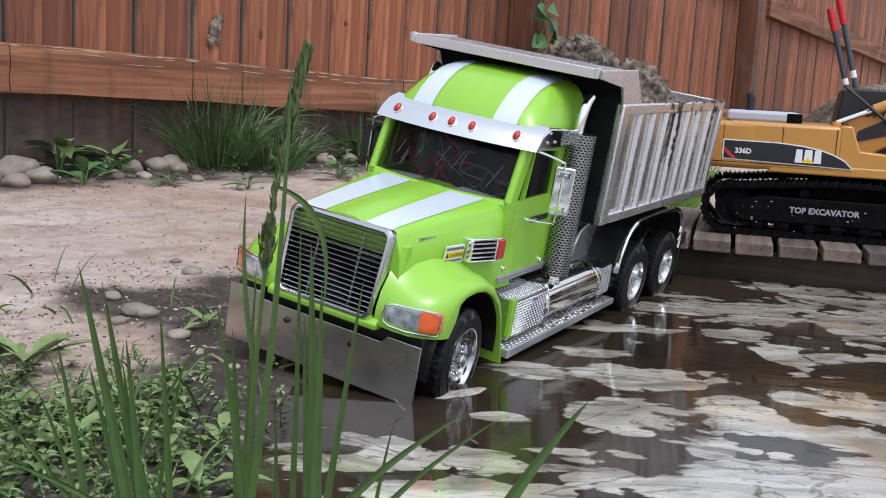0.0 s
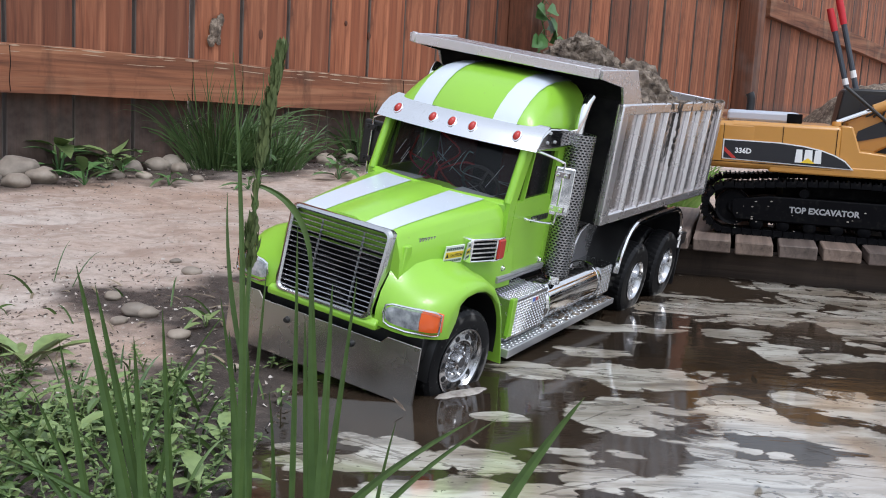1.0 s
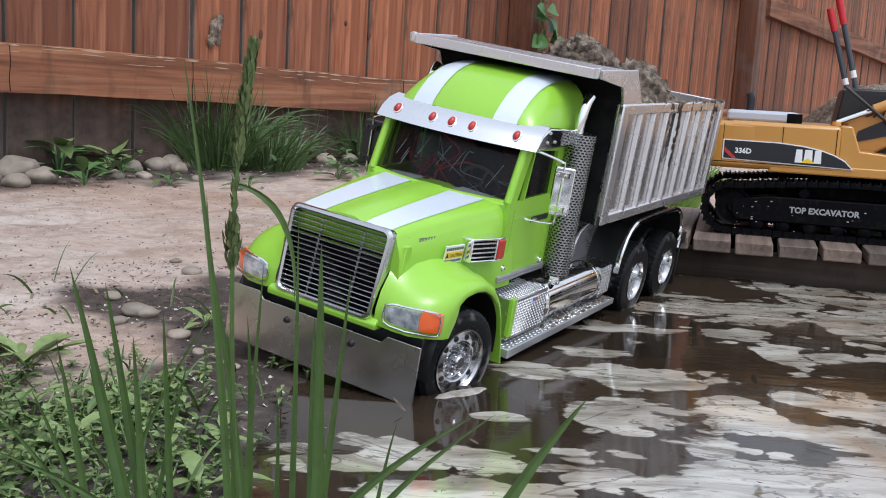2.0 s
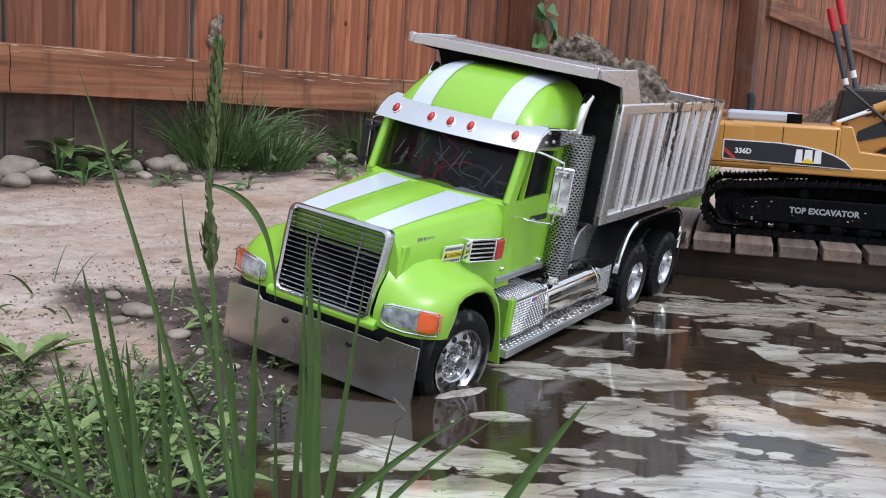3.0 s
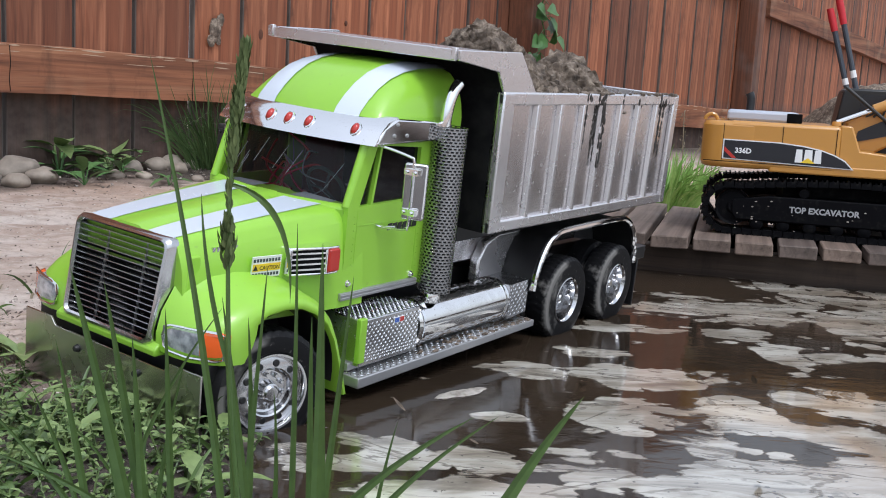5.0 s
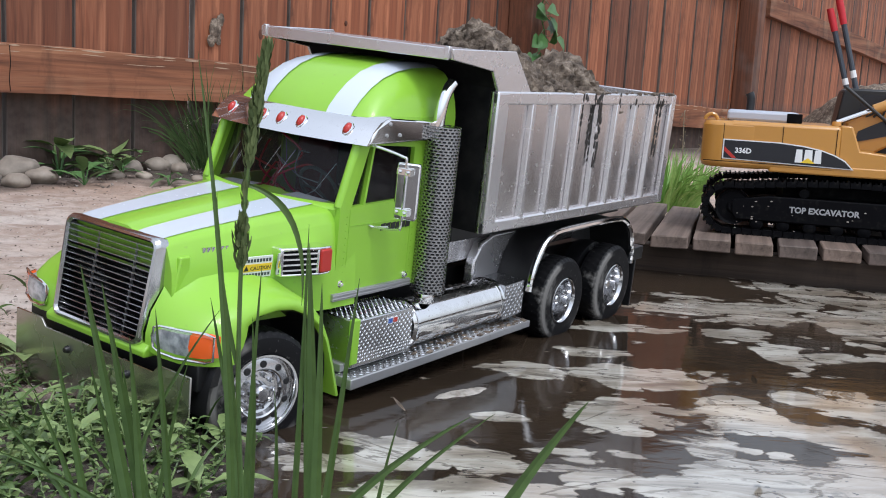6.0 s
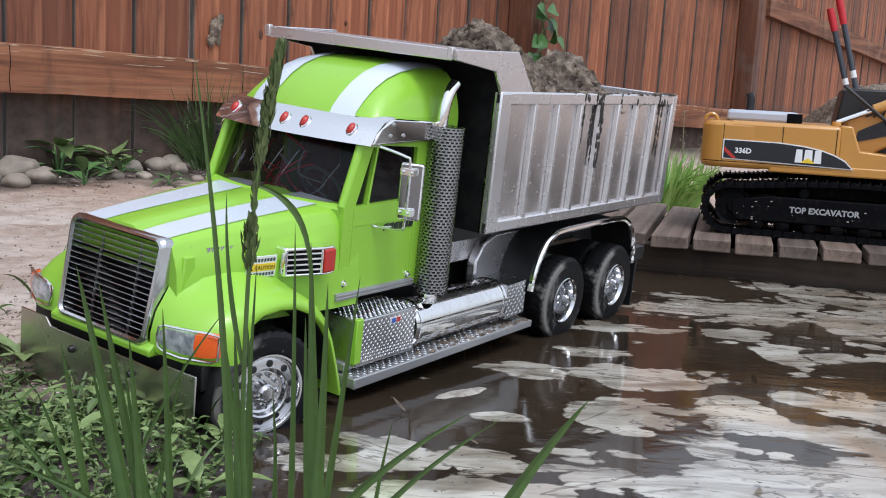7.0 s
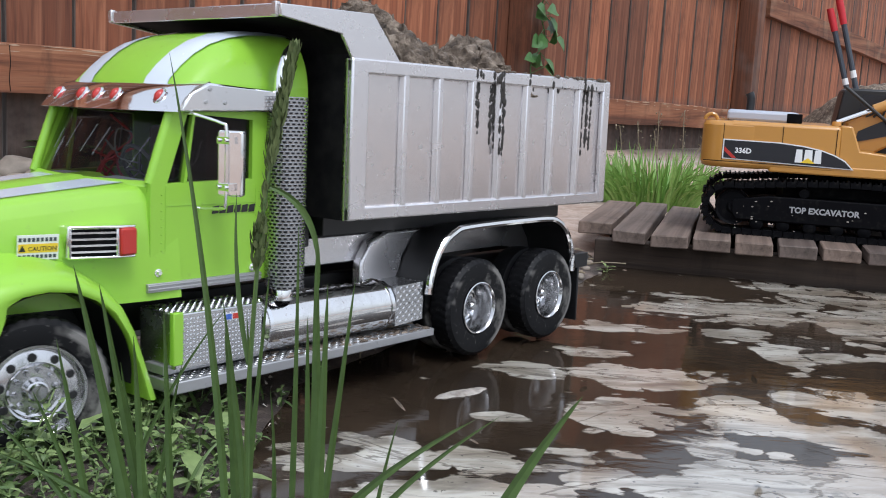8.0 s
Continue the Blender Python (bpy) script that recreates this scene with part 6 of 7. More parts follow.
def make_stones():
    rng = random.Random(3)
    smooth = "smooth grey-brown river stone by the fence"
    for x, y, s in ((-0.775, 1.86, 0.046), (-0.715, 1.82, 0.030), (-0.735, 1.76, 0.026), (-0.80, 1.79, 0.028), (-0.655, 2.24, 0.038), (-0.69, 2.22, 0.026), (-0.60, 2.23, 0.034), (-0.565, 2.25, 0.024),
                    (-0.625, 2.29, 0.022), (-0.54, 2.30, 0.026), (-0.30, 2.55, 0.03), (-0.25, 2.62, 0.024), (-0.71, 2.14, 0.018), (-0.708, 2.111, 0.030), (-0.635, 2.088, 0.026), (-0.612, 2.181, 0.030), (-0.555, 2.145, 0.022), (-0.582, 1.986, 0.016), (-0.627, 1.956, 0.018), (-0.479, 1.989, 0.014), (-0.220, 2.225, 0.026)):
        stone("river_stone", x, y, s, rng.random() * 9, smooth, flat=0.62)
    pale = "pale rounded stone on the wet soil"
    for x, y, s in ((-0.268, 0.895, 0.0135), (-0.256, 0.890, 0.0110), (-0.275, 0.868, 0.0085), (-0.306, 0.947, 0.0095), (-0.216, 0.840, 0.0095), (-0.266, 1.085, 0.011), (-0.30, 1.15, 0.007), (-0.19, 0.80, 0.006), (-0.155, 0.77, 0.005)):
        stone("pebble", x, y, s, rng.random() * 9, pale, flat=0.5)
    # loose grit and bits on the yard
    bm = B()
    for k in range(5200):
        c = rng.random()
        if c < 0.55:
            x, y, s = rng.uniform(-0.75, 0.1), rng.uniform(0.85, 1.9), rng.uniform(0.0008, 0.0026)
        else:
            x, y, s = rng.uniform(-0.42, -0.1), rng.uniform(0.5, 1.15), rng.uniform(0.0008, 0.0032)
        z = GRIT(x, y)
        if z < -0.002:
            continue
        vs = [Vector((rng.uniform(-1, 1), rng.uniform(-1, 1), rng.uniform(-0.4, 0.8))) for _ in range(4)]
        q = [bm.verts.new(Vector((x, y, z)) + v * s) for v in vs]
        for f in ((0, 1, 2), (0, 3, 1), (1, 3, 2), (0, 2, 3)):
            bm.faces.new([q[i] for i in f])
    tagged(finish("grit", bm, M_GRIT, smooth=False), "scattered pale and dark grit on the dirt", "grit", kind="stuff")
    # dirt heap before the far fence
    bm = B()
    rows = []
    for i in range(30):
        row = []
        for j in range(30):
            u, v = -1 + 2 * i / 29, -1 + 2 * j / 29
            h = max(0.0, 1 - (u * u + v * v)) * 0.36
            x, y = 1.92 + 0.42 * u, 4.75 + 0.42 * v
            row.append((x, y, h - 0.02 + 0.05 * noise.noise(Vector((x * 7, y * 7, 0))) * (h > 0) + 0.02 * noise.noise(Vector((x * 24, y * 24, 2))) * (h > 0)))
        rows.append(row)
    loft(bm, rows, closed=False)
    tagged(finish("dirt_mound", bm, M_LOAD, angle=80), "heap of grey-brown dirt before the fence", "dirt heap")


M_GRIT = Mat("grit", (0.3, 0.25, 0.2), 0.85)
M_GRIT.color(M_GRIT.ramp(M_GRIT.random(True), [(0.0, (0.05, 0.04, 0.032)), (0.45, (0.16, 0.12, 0.1)), (0.7, (0.42, 0.36, 0.31)), (1.0, (0.62, 0.57, 0.52))]))
M_GRIT = M_GRIT.m


def GRIT(x, y):
    return float(land(np.array([x]), np.array([y]), True)[0])


make_stones()


def make_tools():
    for (x0, z0, x1, z1, y, grip) in ((1.815, 0.14, 1.617, 0.650, 4.55, 0.10), (1.855, 0.12, 1.640, 0.730, 4.55, 0.15)):
        tool = tagged(empty("lopper"), "long-handled garden tool with a red grip, leaning by the fence", "garden tool", "garden tools")
        a, b = Vector((x0, y, z0 - 0.16)), Vector((x1, y + 0.06, z1))
        k = (b - a).normalized()
        bm = B()
        tube(bm, [a, b - k * grip], 0.012, 10)
        part("shaft", bm, M_SHAFT, tool, "dark grey shaft")
        bm = B()
        tube(bm, [b - k * grip, b - k * grip * 0.5, b], 0.016, 12, lambda t: 1 - 0.2 * abs(t - 0.5))
        part("grip", bm, M_GRIP, tool, "red rubber grip")
        bm = B()
        tube(bm, [a + (b - a) * 0.52, a + (b - a) * 0.56], 0.0132, 10)
        part("tool_label", bm, M_DECAL_WHITE, tool, "worn white label")


make_tools()


# ---------------------------------------------------------------- plants
def ribbon(bm, base, tip, width, bend=(0, 0, 0), n=8, fold=0.25, droop=0.0, flat=None):
    """A grass blade: a tapering folded strip from base to tip, bowed by bend in the middle."""
    base, tip, bend = Vector(base), Vector(tip), Vector(bend)
    d = (tip - base)
    side = d.cross(Vector(flat) if flat else Vector((0.0, 1.0, 0.0)))
    if side.length < 1e-6:
        side = Vector((1, 0, 0))
    side.normalize()
    nrm = side.cross(d).normalized()
    prev = None
    for i in range(n + 1):
        t = i / n
        p = base + d * t + bend * (4 * t * (1 - t)) + Vector((0, 0, -droop * t * t))
        w = width * 0.5 * (1.0 - t) ** 0.55 * (0.75 + 0.5 * min(1.0, t * 3) - 0.25 * t)
        w = max(w, 0.00005)
        row = [bm.verts.new(p - side * w), bm.verts.new(p + nrm * w * fold), bm.verts.new(p + side * w)]
        if prev:
            bm.faces.new((prev[0], prev[1], row[1], row[0]))
            bm.faces.new((prev[1], prev[2], row[2], row[1]))
        prev = row


def leaf_shape(bm, base, way, up, length, width, curl=0.25):
    """A pointed oval leaf of a few faces, folded along its rib."""
    way, up = Vector(way).normalized(), Vector(up)
    side = way.cross(up)
    if side.length < 1e-5:
        side = Vector((1, 0, 0))
    side.normalize()
    up = side.cross(way)
    mid, left, right = [], [], []
    for t, w in ((0.0, 0.04), (0.25, 0.8), (0.55, 1.0), (0.8, 0.62), (1.0, 0.0)):
        p = Vector(base) + way * length * t + up * (-curl * length * t * t)
        mid.append(bm.verts.new(p))
        if t < 1.0:
            left.append(bm.verts.new(p + side * width * 0.5 * w + up * width * 0.16 * w))
            right.append(bm.verts.new(p - side * width * 0.5 * w + up * width * 0.16 * w))
    for i in range(3):
        bm.faces.new((mid[i], mid[i + 1], left[i + 1], left[i]))
        bm.faces.new((mid[i], right[i], right[i + 1], mid[i + 1]))
    bm.faces.new((mid[3], mid[4], left[3]))
    bm.faces.new((mid[3], right[3], mid[4]))


tall_grass = []


def blade(x, y, tip_x, tip_z, width, bend, lean=0.0):
    """A tall near blade as a thing of its own, rooted in the bank; it is keyed later."""
    g = tagged(empty("tall_grass", pose(x, y, 0.02)), "tall green grass blade on the near bank", "grass", "tall grass blades")
    bm = B()
    ribbon(bm, (0, 0, 0), (tip_x - x, lean, tip_z - 0.02), width * 1.15, (bend, 0.004, 0), 12, 0.35)
    part("leaf", bm, M_BLADE, g)
    tall_grass.append((g, x, y))
    return g


blade(-0.143, 0.420, -0.159, 0.115, 0.0033, -0.001)
blade(-0.124, 0.420, -0.151, 0.147, 0.0050, -0.001)
blade(-0.123, 0.430, -0.144, 0.138, 0.0043, -0.001)
blade(-0.121, 0.420, -0.128, 0.118, 0.0037, -0.001)
blade(-0.143, 0.450, -0.096, 0.125, 0.0020, -0.007)
blade(-0.129, 0.400, -0.183, 0.095, 0.0028, 0.003)
blade(-0.114, 0.400, -0.181, 0.073, 0.0040, 0.018)
blade(-0.071, 0.400, -0.088, 0.141, 0.0032, 0.000)
blade(-0.079, 0.410, -0.085, 0.126, 0.0037, 0.000)
blade(-0.056, 0.400, -0.056, 0.172, 0.0024, 0.000)
blade(-0.041, 0.380, -0.048, 0.168, 0.0049, -0.001)
blade(-0.043, 0.370, -0.042, 0.155, 0.0040, 0.000)
blade(-0.046, 0.390, -0.032, 0.154, 0.0029, -0.000)
blade(-0.067, 0.420, -0.068, 0.098, 0.0021, 0.001)
blade(-0.056, 0.410, 0.016, 0.095, 0.0043, -0.009)
blade(-0.039, 0.420, 0.027, 0.092, 0.0029, -0.006)
blade(0.017, 0.420, 0.064, 0.102, 0.0059, -0.002)
blade(-0.026, 0.430, -0.016, 0.084, 0.0019, -0.001)
blade(-0.115, 0.440, -0.121, 0.126, 0.0031, -0.001)
blade(-0.125, 0.450, -0.141, 0.098, 0.0027, -0.003)
blade(-0.078, 0.420, -0.079, 0.129, 0.0029, 0.001)
blade(-0.047, 0.400, -0.052, 0.135, 0.0032, -0.001)
blade(-0.139, 0.450, -0.155, 0.097, 0.0031, -0.001)
blade(-0.159, 0.450, -0.181, 0.083, 0.0027, 0.000)
blade(-0.128, 0.460, -0.115, 0.097, 0.0021, -0.002)
blade(-0.078, 0.410, -0.072, 0.153, 0.0024, -0.001)


def make_seed_stalk():
    """The tall flowering stalk: a stem, a drooping leaf and a loose knobbly head."""
    st = tagged(empty("flowering_grass", pose(-0.070, 0.380, 0.020)), "tall grass stalk with a green seed head", "grass")
    rng = random.Random(9)
    line = curve([(0, 0, 0), (0.0005, 0, 0.05), (0.001, 0, 0.088), (0.004, 0, 0.136), (0.0075, 0, 0.168), (0.012, 0, 0.193), (0.0175, 0, 0.217)], 6)
    bm = B()
    tube(bm, line, 0.0011, 7, lambda t: 1.15 - 0.75 * t)
    part("stem", bm, M_BLADE, st)
    bm = B()
    top = [p for p in line if p.z > 0.134]
    for k in range(760):
        q = rng.random()
        g = q * (len(top) - 1.001)
        p = top[int(g)].lerp(top[int(g) + 1], g - int(g))
        swell = max(0.0, math.sin(q * 15.0 + 0.4)) ** 0.6 if q < 0.6 else 1.0
        env = 0.0007 + 0.0042 * swell * (1 - 0.6 * q)
        if rng.random() > 0.12 + 0.88 * swell:
            continue
        a = rng.uniform(0, 6.28)
        o = p + Vector((math.cos(a), math.sin(a), 0)) * rng.uniform(0, env * 0.6)
        w = Vector((math.cos(a) * rng.uniform(0.05, 0.28), math.sin(a) * 0.2, 1)).normalized()
        leaf_shape(bm, o, w, (math.cos(a), math.sin(a), 0.2), rng.uniform(0.0035, 0.0062), rng.uniform(0.0013, 0.0022), -0.05)
    part("seed_head", bm, M_SEED, st, "knobbly green seed head", smooth=False)
    bm = B()
    ribbon(bm, (0.0080, 0, 0.168), (0.026, 0.002, 0.122), 0.0030, (0.007, 0, 0.008), 12, 0.3)
    part("stalk_leaf", bm, M_BLADE, st)
    bm = B()
    ribbon(bm, (0.001, 0, 0.10), (-0.004, 0.002, 0.165), 0.0022, (-0.002, 0, 0.0), 10, 0.3)
    part("stalk_leaf", bm, M_BLADE, st)
    return st


def make_thin_stalk():
    st = tagged(empty("tall_grass", pose(-0.074, 0.372, 0.020)), "thin swaying green grass stem", "grass")
    bm = B()
    ribbon(bm, (0, 0, 0), (-0.002, 0.0, 0.216), 0.0033, (0.004, 0, 0), 14, 0.4)
    part("leaf_blade", bm, M_BLADE, st)
    return st


seed_stalk = make_seed_stalk()
thin_stalk = make_thin_stalk()


def make_weeds():
    """Low leafy weeds over the near bank."""
    rng = random.Random(14)
    bm = B()
    for k in range(1700):
        x, y = rng.uniform(-0.44, -0.105), rng.uniform(0.42, 0.80)
        dens = 0.55 + 0.9 * noise.noise(Vector((x * 13, y * 13, 3)))
        edge = min(1.0, max(0.0, (0.735 - y) / 0.10)) * min(1.0, max(0.15, (-0.10 - x) / 0.05))
        if rng.random() > dens or rng.random() > edge + 0.08:
            continue
        z, h = land_at(x, y), rng.uniform(0.005, 0.026) * (0.5 + 0.5 * edge)
        if rng.random() < 0.12:
            h *= 1.8
        lean = Vector((rng.uniform(-0.7, 0.7), rng.uniform(-0.7, 0.7), 1)).normalized()
        a0 = rng.uniform(0, 6.28)
        n = rng.randint(3, 6)
        tube(bm, [Vector((x, y, z - 0.002)), Vector((x, y, z)) + lean * h], 0.0006, 4)
        big = rng.uniform(0.5, 1.1) * (1.6 if rng.random() < 0.15 else 1.0)
        for i in range(n):
            t = (i + 1) / n
            p = Vector((x, y, z)) + lean * h * t
            for j in range(2):
                a = a0 + i * 1.57 + j * math.pi + rng.uniform(-0.5, 0.5)
                way = Vector((math.cos(a), math.sin(a), rng.uniform(-0.1, 0.8)))
                leaf_shape(bm, p, way, (0, 0, 1), big * rng.uniform(0.0045, 0.010) * (1.2 - 0.4 * t), big * rng.uniform(0.0026, 0.0056), rng.uniform(0.1, 0.6))
    tagged(finish("weeds", bm, M_WEED, smooth=False), "low leafy green weeds on the near bank", "weeds", kind="stuff")
    bm = B()
    for k in range(420):
        x, y = rng.uniform(-0.42, -0.10), rng.uniform(0.40, 1.0)
        if rng.random() > 0.07 + 0.93 * max(0.0, min(1.0, (0.76 - y) / 0.2)):
            continue
        z = land_at(x, y)
        if z < 0.001:
            continue
        a, l = rng.uniform(0, 6.28), rng.uniform(0.012, 0.05)
        ribbon(bm, (x, y, z - 0.001), (x + l * 0.7 * math.cos(a), y + l * 0.7 * math.sin(a), z + l * rng.uniform(0.1, 0.9)), rng.uniform(0.0012, 0.003), (0, 0, l * 0.15), 5, 0.3)
    tagged(finish("short_grass", bm, M_BLADE, smooth=True), "short grass blades among the weeds", "grass", kind="stuff")
    bm = B()
    for k in range(110):
        x, y = rng.uniform(-0.42, -0.06), rng.uniform(0.45, 1.05)
        z = land_at(x, y)
        if z < -0.003:
            continue
        a, l = rng.uniform(0, 6.28), rng.uniform(0.008, 0.03)
        ribbon(bm, (x, y, z + 0.001), (x + l * math.cos(a), y + l * math.sin(a), z + rng.uniform(0.001, 0.006)), rng.uniform(0.0012, 0.004), (0, 0, 0.002), 4, 0.3, flat=(0, 0, 1))
    tagged(finish("dry_litter", bm, M_DRY, smooth=True), "dry straw and leaf litter on the soil", "litter", kind="stuff")


make_weeds()


def make_fence_weeds():
    """Small weeds, litter and crumbs along the foot of the fence."""
    rng = random.Random(52)
    bm = B()
    for k in range(230):
        s, off = rng.uniform(-0.05, 1.7), abs(rng.gauss(0.03, 0.06)) + 0.01
        p = F0 + FU * s + FN * off
        if rng.random() > 0.45 + 0.7 * noise.noise(Vector((s * 5, 1, 2))):
            continue
        z, h, a0 = land_at(p.x, p.y), rng.uniform(0.008, 0.05), rng.uniform(0, 6.28)
        for i in range(rng.randint(4, 8)):
            a = a0 + 2.4 * i
            leaf_shape(bm, (p.x, p.y, z + h * rng.random()), (math.cos(a), math.sin(a), rng.uniform(0.0, 0.9)), (0, 0, 1), rng.uniform(0.012, 0.032), rng.uniform(0.006, 0.015), rng.uniform(0.1, 0.6))
    tagged(finish("fence_weeds", bm, M_TUFT_DARK, smooth=False), "small dark green weeds along the fence foot", "weeds", kind="stuff")
    bm = B()
    for k in range(900):
        s, off = rng.uniform(-0.05, 2.2), abs(rng.gauss(0.0, 0.12)) + 0.01
        p = F0 + FU * s + FN * off
        z, r = land_at(p.x, p.y), rng.uniform(0.002, 0.008)
        q = [bm.verts.new(Vector((p.x, p.y, z)) + Vector((rng.uniform(-1, 1), rng.uniform(-1, 1), rng.uniform(-0.3, 0.8))) * r) for _ in range(4)]
        for f in ((0, 1, 2), (0, 3, 1), (1, 3, 2), (0, 2, 3)):
            bm.faces.new([q[i] for i in f])
    tagged(finish("fence_litter", bm, M_GRIT, smooth=False), "crumbs, chips and grit along the fence foot", "litter", kind="stuff")


make_fence_weeds()


def broad_plant(name, x, y, leaves, size, label, mat, height=0.5, seed=1):
    p = tagged(empty(name, pose(x, y, land_at(x, y))), label, "plant", "broad-leaved weeds")
    rng = random.Random(seed)
    for k in range(leaves):
        a = 6.28 * k / leaves + rng.uniform(-0.4, 0.4)
        l = size * rng.uniform(0.7, 1.15)
        bm = B()
        z = size * height * rng.uniform(0.2, 1.0)
        o = Vector((math.cos(a), math.sin(a), 0)) * l * 0.15
        tube(bm, [(0, 0, -0.001), o + Vector((0, 0, z))], size * 0.02, 5)
        leaf_shape(bm, o + Vector((0, 0, z)), (math.cos(a), math.sin(a), rng.uniform(0.3, 1.1)), (0, 0, 1), l, l * rng.uniform(0.32, 0.45), rng.uniform(0.2, 0.7))
        part("leaf", bm, mat, p, angle=70)
    return p


broad_plant("broadleaf_weed", -0.128, 0.600, 5, 0.024, "pale broad-leaved weed at the water's edge", M_WEED, 0.6, 4)
broad_plant("broadleaf_weed", -0.123, 0.530, 3, 0.030, "pale broad-leaved weed at the water's edge", M_WEED, 0.5, 6)
broad_plant("broadleaf_weed", -0.292, 0.715, 8, 0.046, "flat broad-leaved weed on the dirt", M_WEED, 0.25, 8)
broad_plant("broadleaf_weed", -0.318, 0.690, 7, 0.036, "flat broad-leaved weed on the dirt", M_WEED, 0.4, 9)
broad_plant("broadleaf_weed", -0.25, 0.62, 6, 0.022, "leafy weed on the near bank", M_WEED, 0.8, 11)
broad_plant("broadleaf_weed", -0.20, 0.55, 6, 0.024, "leafy weed on the near bank", M_WEED, 0.8, 12)
broad_plant("broadleaf_weed", -0.752, 2.00, 9, 0.085, "broad-leaved weed against the fence", M_WEED, 0.7, 21)
broad_plant("broadleaf_weed", -0.68, 2.09, 10, 0.06, "broad-leaved weed against the fence", M_WEED, 0.6, 22)
broad_plant("broadleaf_weed", -0.24, 2.72, 8, 0.10, "broad-leaved weed against the fence", M_TUFT_DARK, 0.9, 23)
broad_plant("broadleaf_weed", -0.744, 1.983, 7, 0.075, "broad-leaved weed among stones by the fence", M_VINE, 0.55, 40)
broad_plant("broadleaf_weed", -0.641, 1.827, 6, 0.060, "broad-leaved weed among stones by the fence", M_VINE, 0.55, 41)
broad_plant("broadleaf_weed", -0.618, 1.962, 7, 0.050, "broad-leaved weed among stones by the fence", M_VINE, 0.55, 42)
broad_plant("broadleaf_weed", -0.512, 1.907, 6, 0.040, "broad-leaved weed among stones by the fence", M_VINE, 0.55, 43)
broad_plant("broadleaf_weed", -0.373, 1.946, 7, 0.040, "broad-leaved weed among stones by the fence", M_VINE, 0.55, 44)
broad_plant("broadleaf_weed", -0.229, 2.191, 7, 0.050, "broad-leaved weed among stones by the fence", M_VINE, 0.55, 45)
broad_plant("broadleaf_weed", -0.10, 0.775, 4, 0.014, "small weed at the water's edge", M_WEED, 0.6, 24)
broad_plant("broadleaf_weed", 0.215, 1.335, 7, 0.013, "small grey-green sprout by the deck", M_WEED, 0.8, 26)
broad_plant("broadleaf_weed", 0.262, 1.335, 6, 0.012, "small grey-green sprout by the deck", M_WEED, 0.8, 27)
broad_plant("broadleaf_weed", -0.20, 0.87, 6, 0.020, "small weed on the wet soil", M_WEED, 0.5, 28)
broad_plant("broadleaf_weed", -0.15, 0.88, 6, 0.018, "small weed on the wet soil", M_WEED, 0.5, 29)


def tuft(x, y, count, height, spread, mat, label, seed, width=0.004):
    rng = random.Random(seed)
    bm = B()
    z = land_at(x, y)
    for k in range(count):
        a, r = rng.uniform(0, 6.28), spread * 0.4 * math.sqrt(rng.random())
        l = height * rng.uniform(0.45, 1.1)
        out = rng.uniform(0.1, 1.25)
        bx, by = x + r * math.cos(a), y + r * math.sin(a)
        ribbon(bm, (bx, by, z - 0.005), (bx + l * out * math.cos(a) * 0.8, by + l * out * math.sin(a) * 0.8, z + l * (1 - 0.5 * out)), width * rng.uniform(0.5, 1.2), (rng.uniform(-0.08, 0.08) * l, 0, l * 0.2 * out), 6, 0.3)
    return tagged(finish("grass_tuft", bm, mat, smooth=True), label, "grass tuft", "grass tufts", kind="stuff")


tuft(0.40, 2.02, 620, 0.125, 0.22, M_TUFT, "bright green grass tuft behind the deck", 1, 0.0045)
tuft(0.30, 2.10, 260, 0.10, 0.16, M_TUFT, "bright green grass tuft behind the deck", 5, 0.0045)
tuft(-0.505, 2.27, 330, 0.23, 0.16, M_TUFT_DARK, "dark green grass tuft against the fence", 2, 0.0034)
tuft(-0.41, 2.34, 260, 0.16, 0.20, M_TUFT_DARK, "dark green grass tuft against the fence", 3, 0.0036)
tuft(-0.22, 2.70, 120, 0.20, 0.16, M_TUFT_DARK, "dark green grass tuft against the fence", 4, 0.005)


def make_seed_grass():
    rng = random.Random(44)
    for k in range(7):
        x, y = 0.44 + rng.uniform(-0.10, 0.07), 2.03 + rng.uniform(-0.06, 0.05)
        st = tagged(empty("seeding_grass", pose(x, y, land_at(x, y))), "thin pale seeding grass stem", "grass", "seeding stems")
        h, lx = rng.uniform(0.13, 0.19), rng.uniform(-0.02, 0.06)
        bm = B()
        tube(bm, [(0, 0, -0.004), (lx * 0.3, 0, h * 0.5), (lx, 0, h)], 0.0009, 5)
        part("stem", bm, M_DRY, st)
        bm = B()
        for j in range(22):
            t = rng.uniform(0.6, 1.0)
            leaf_shape(bm, (lx * t + rng.uniform(-0.008, 0.008), rng.uniform(-0.008, 0.008), h * t), (rng.uniform(-1, 1), rng.uniform(-1, 1), 0.8), (0, 0, 1), 0.007, 0.003)
        part("seed_head", bm, M_DRY, st, smooth=False)


make_seed_grass()


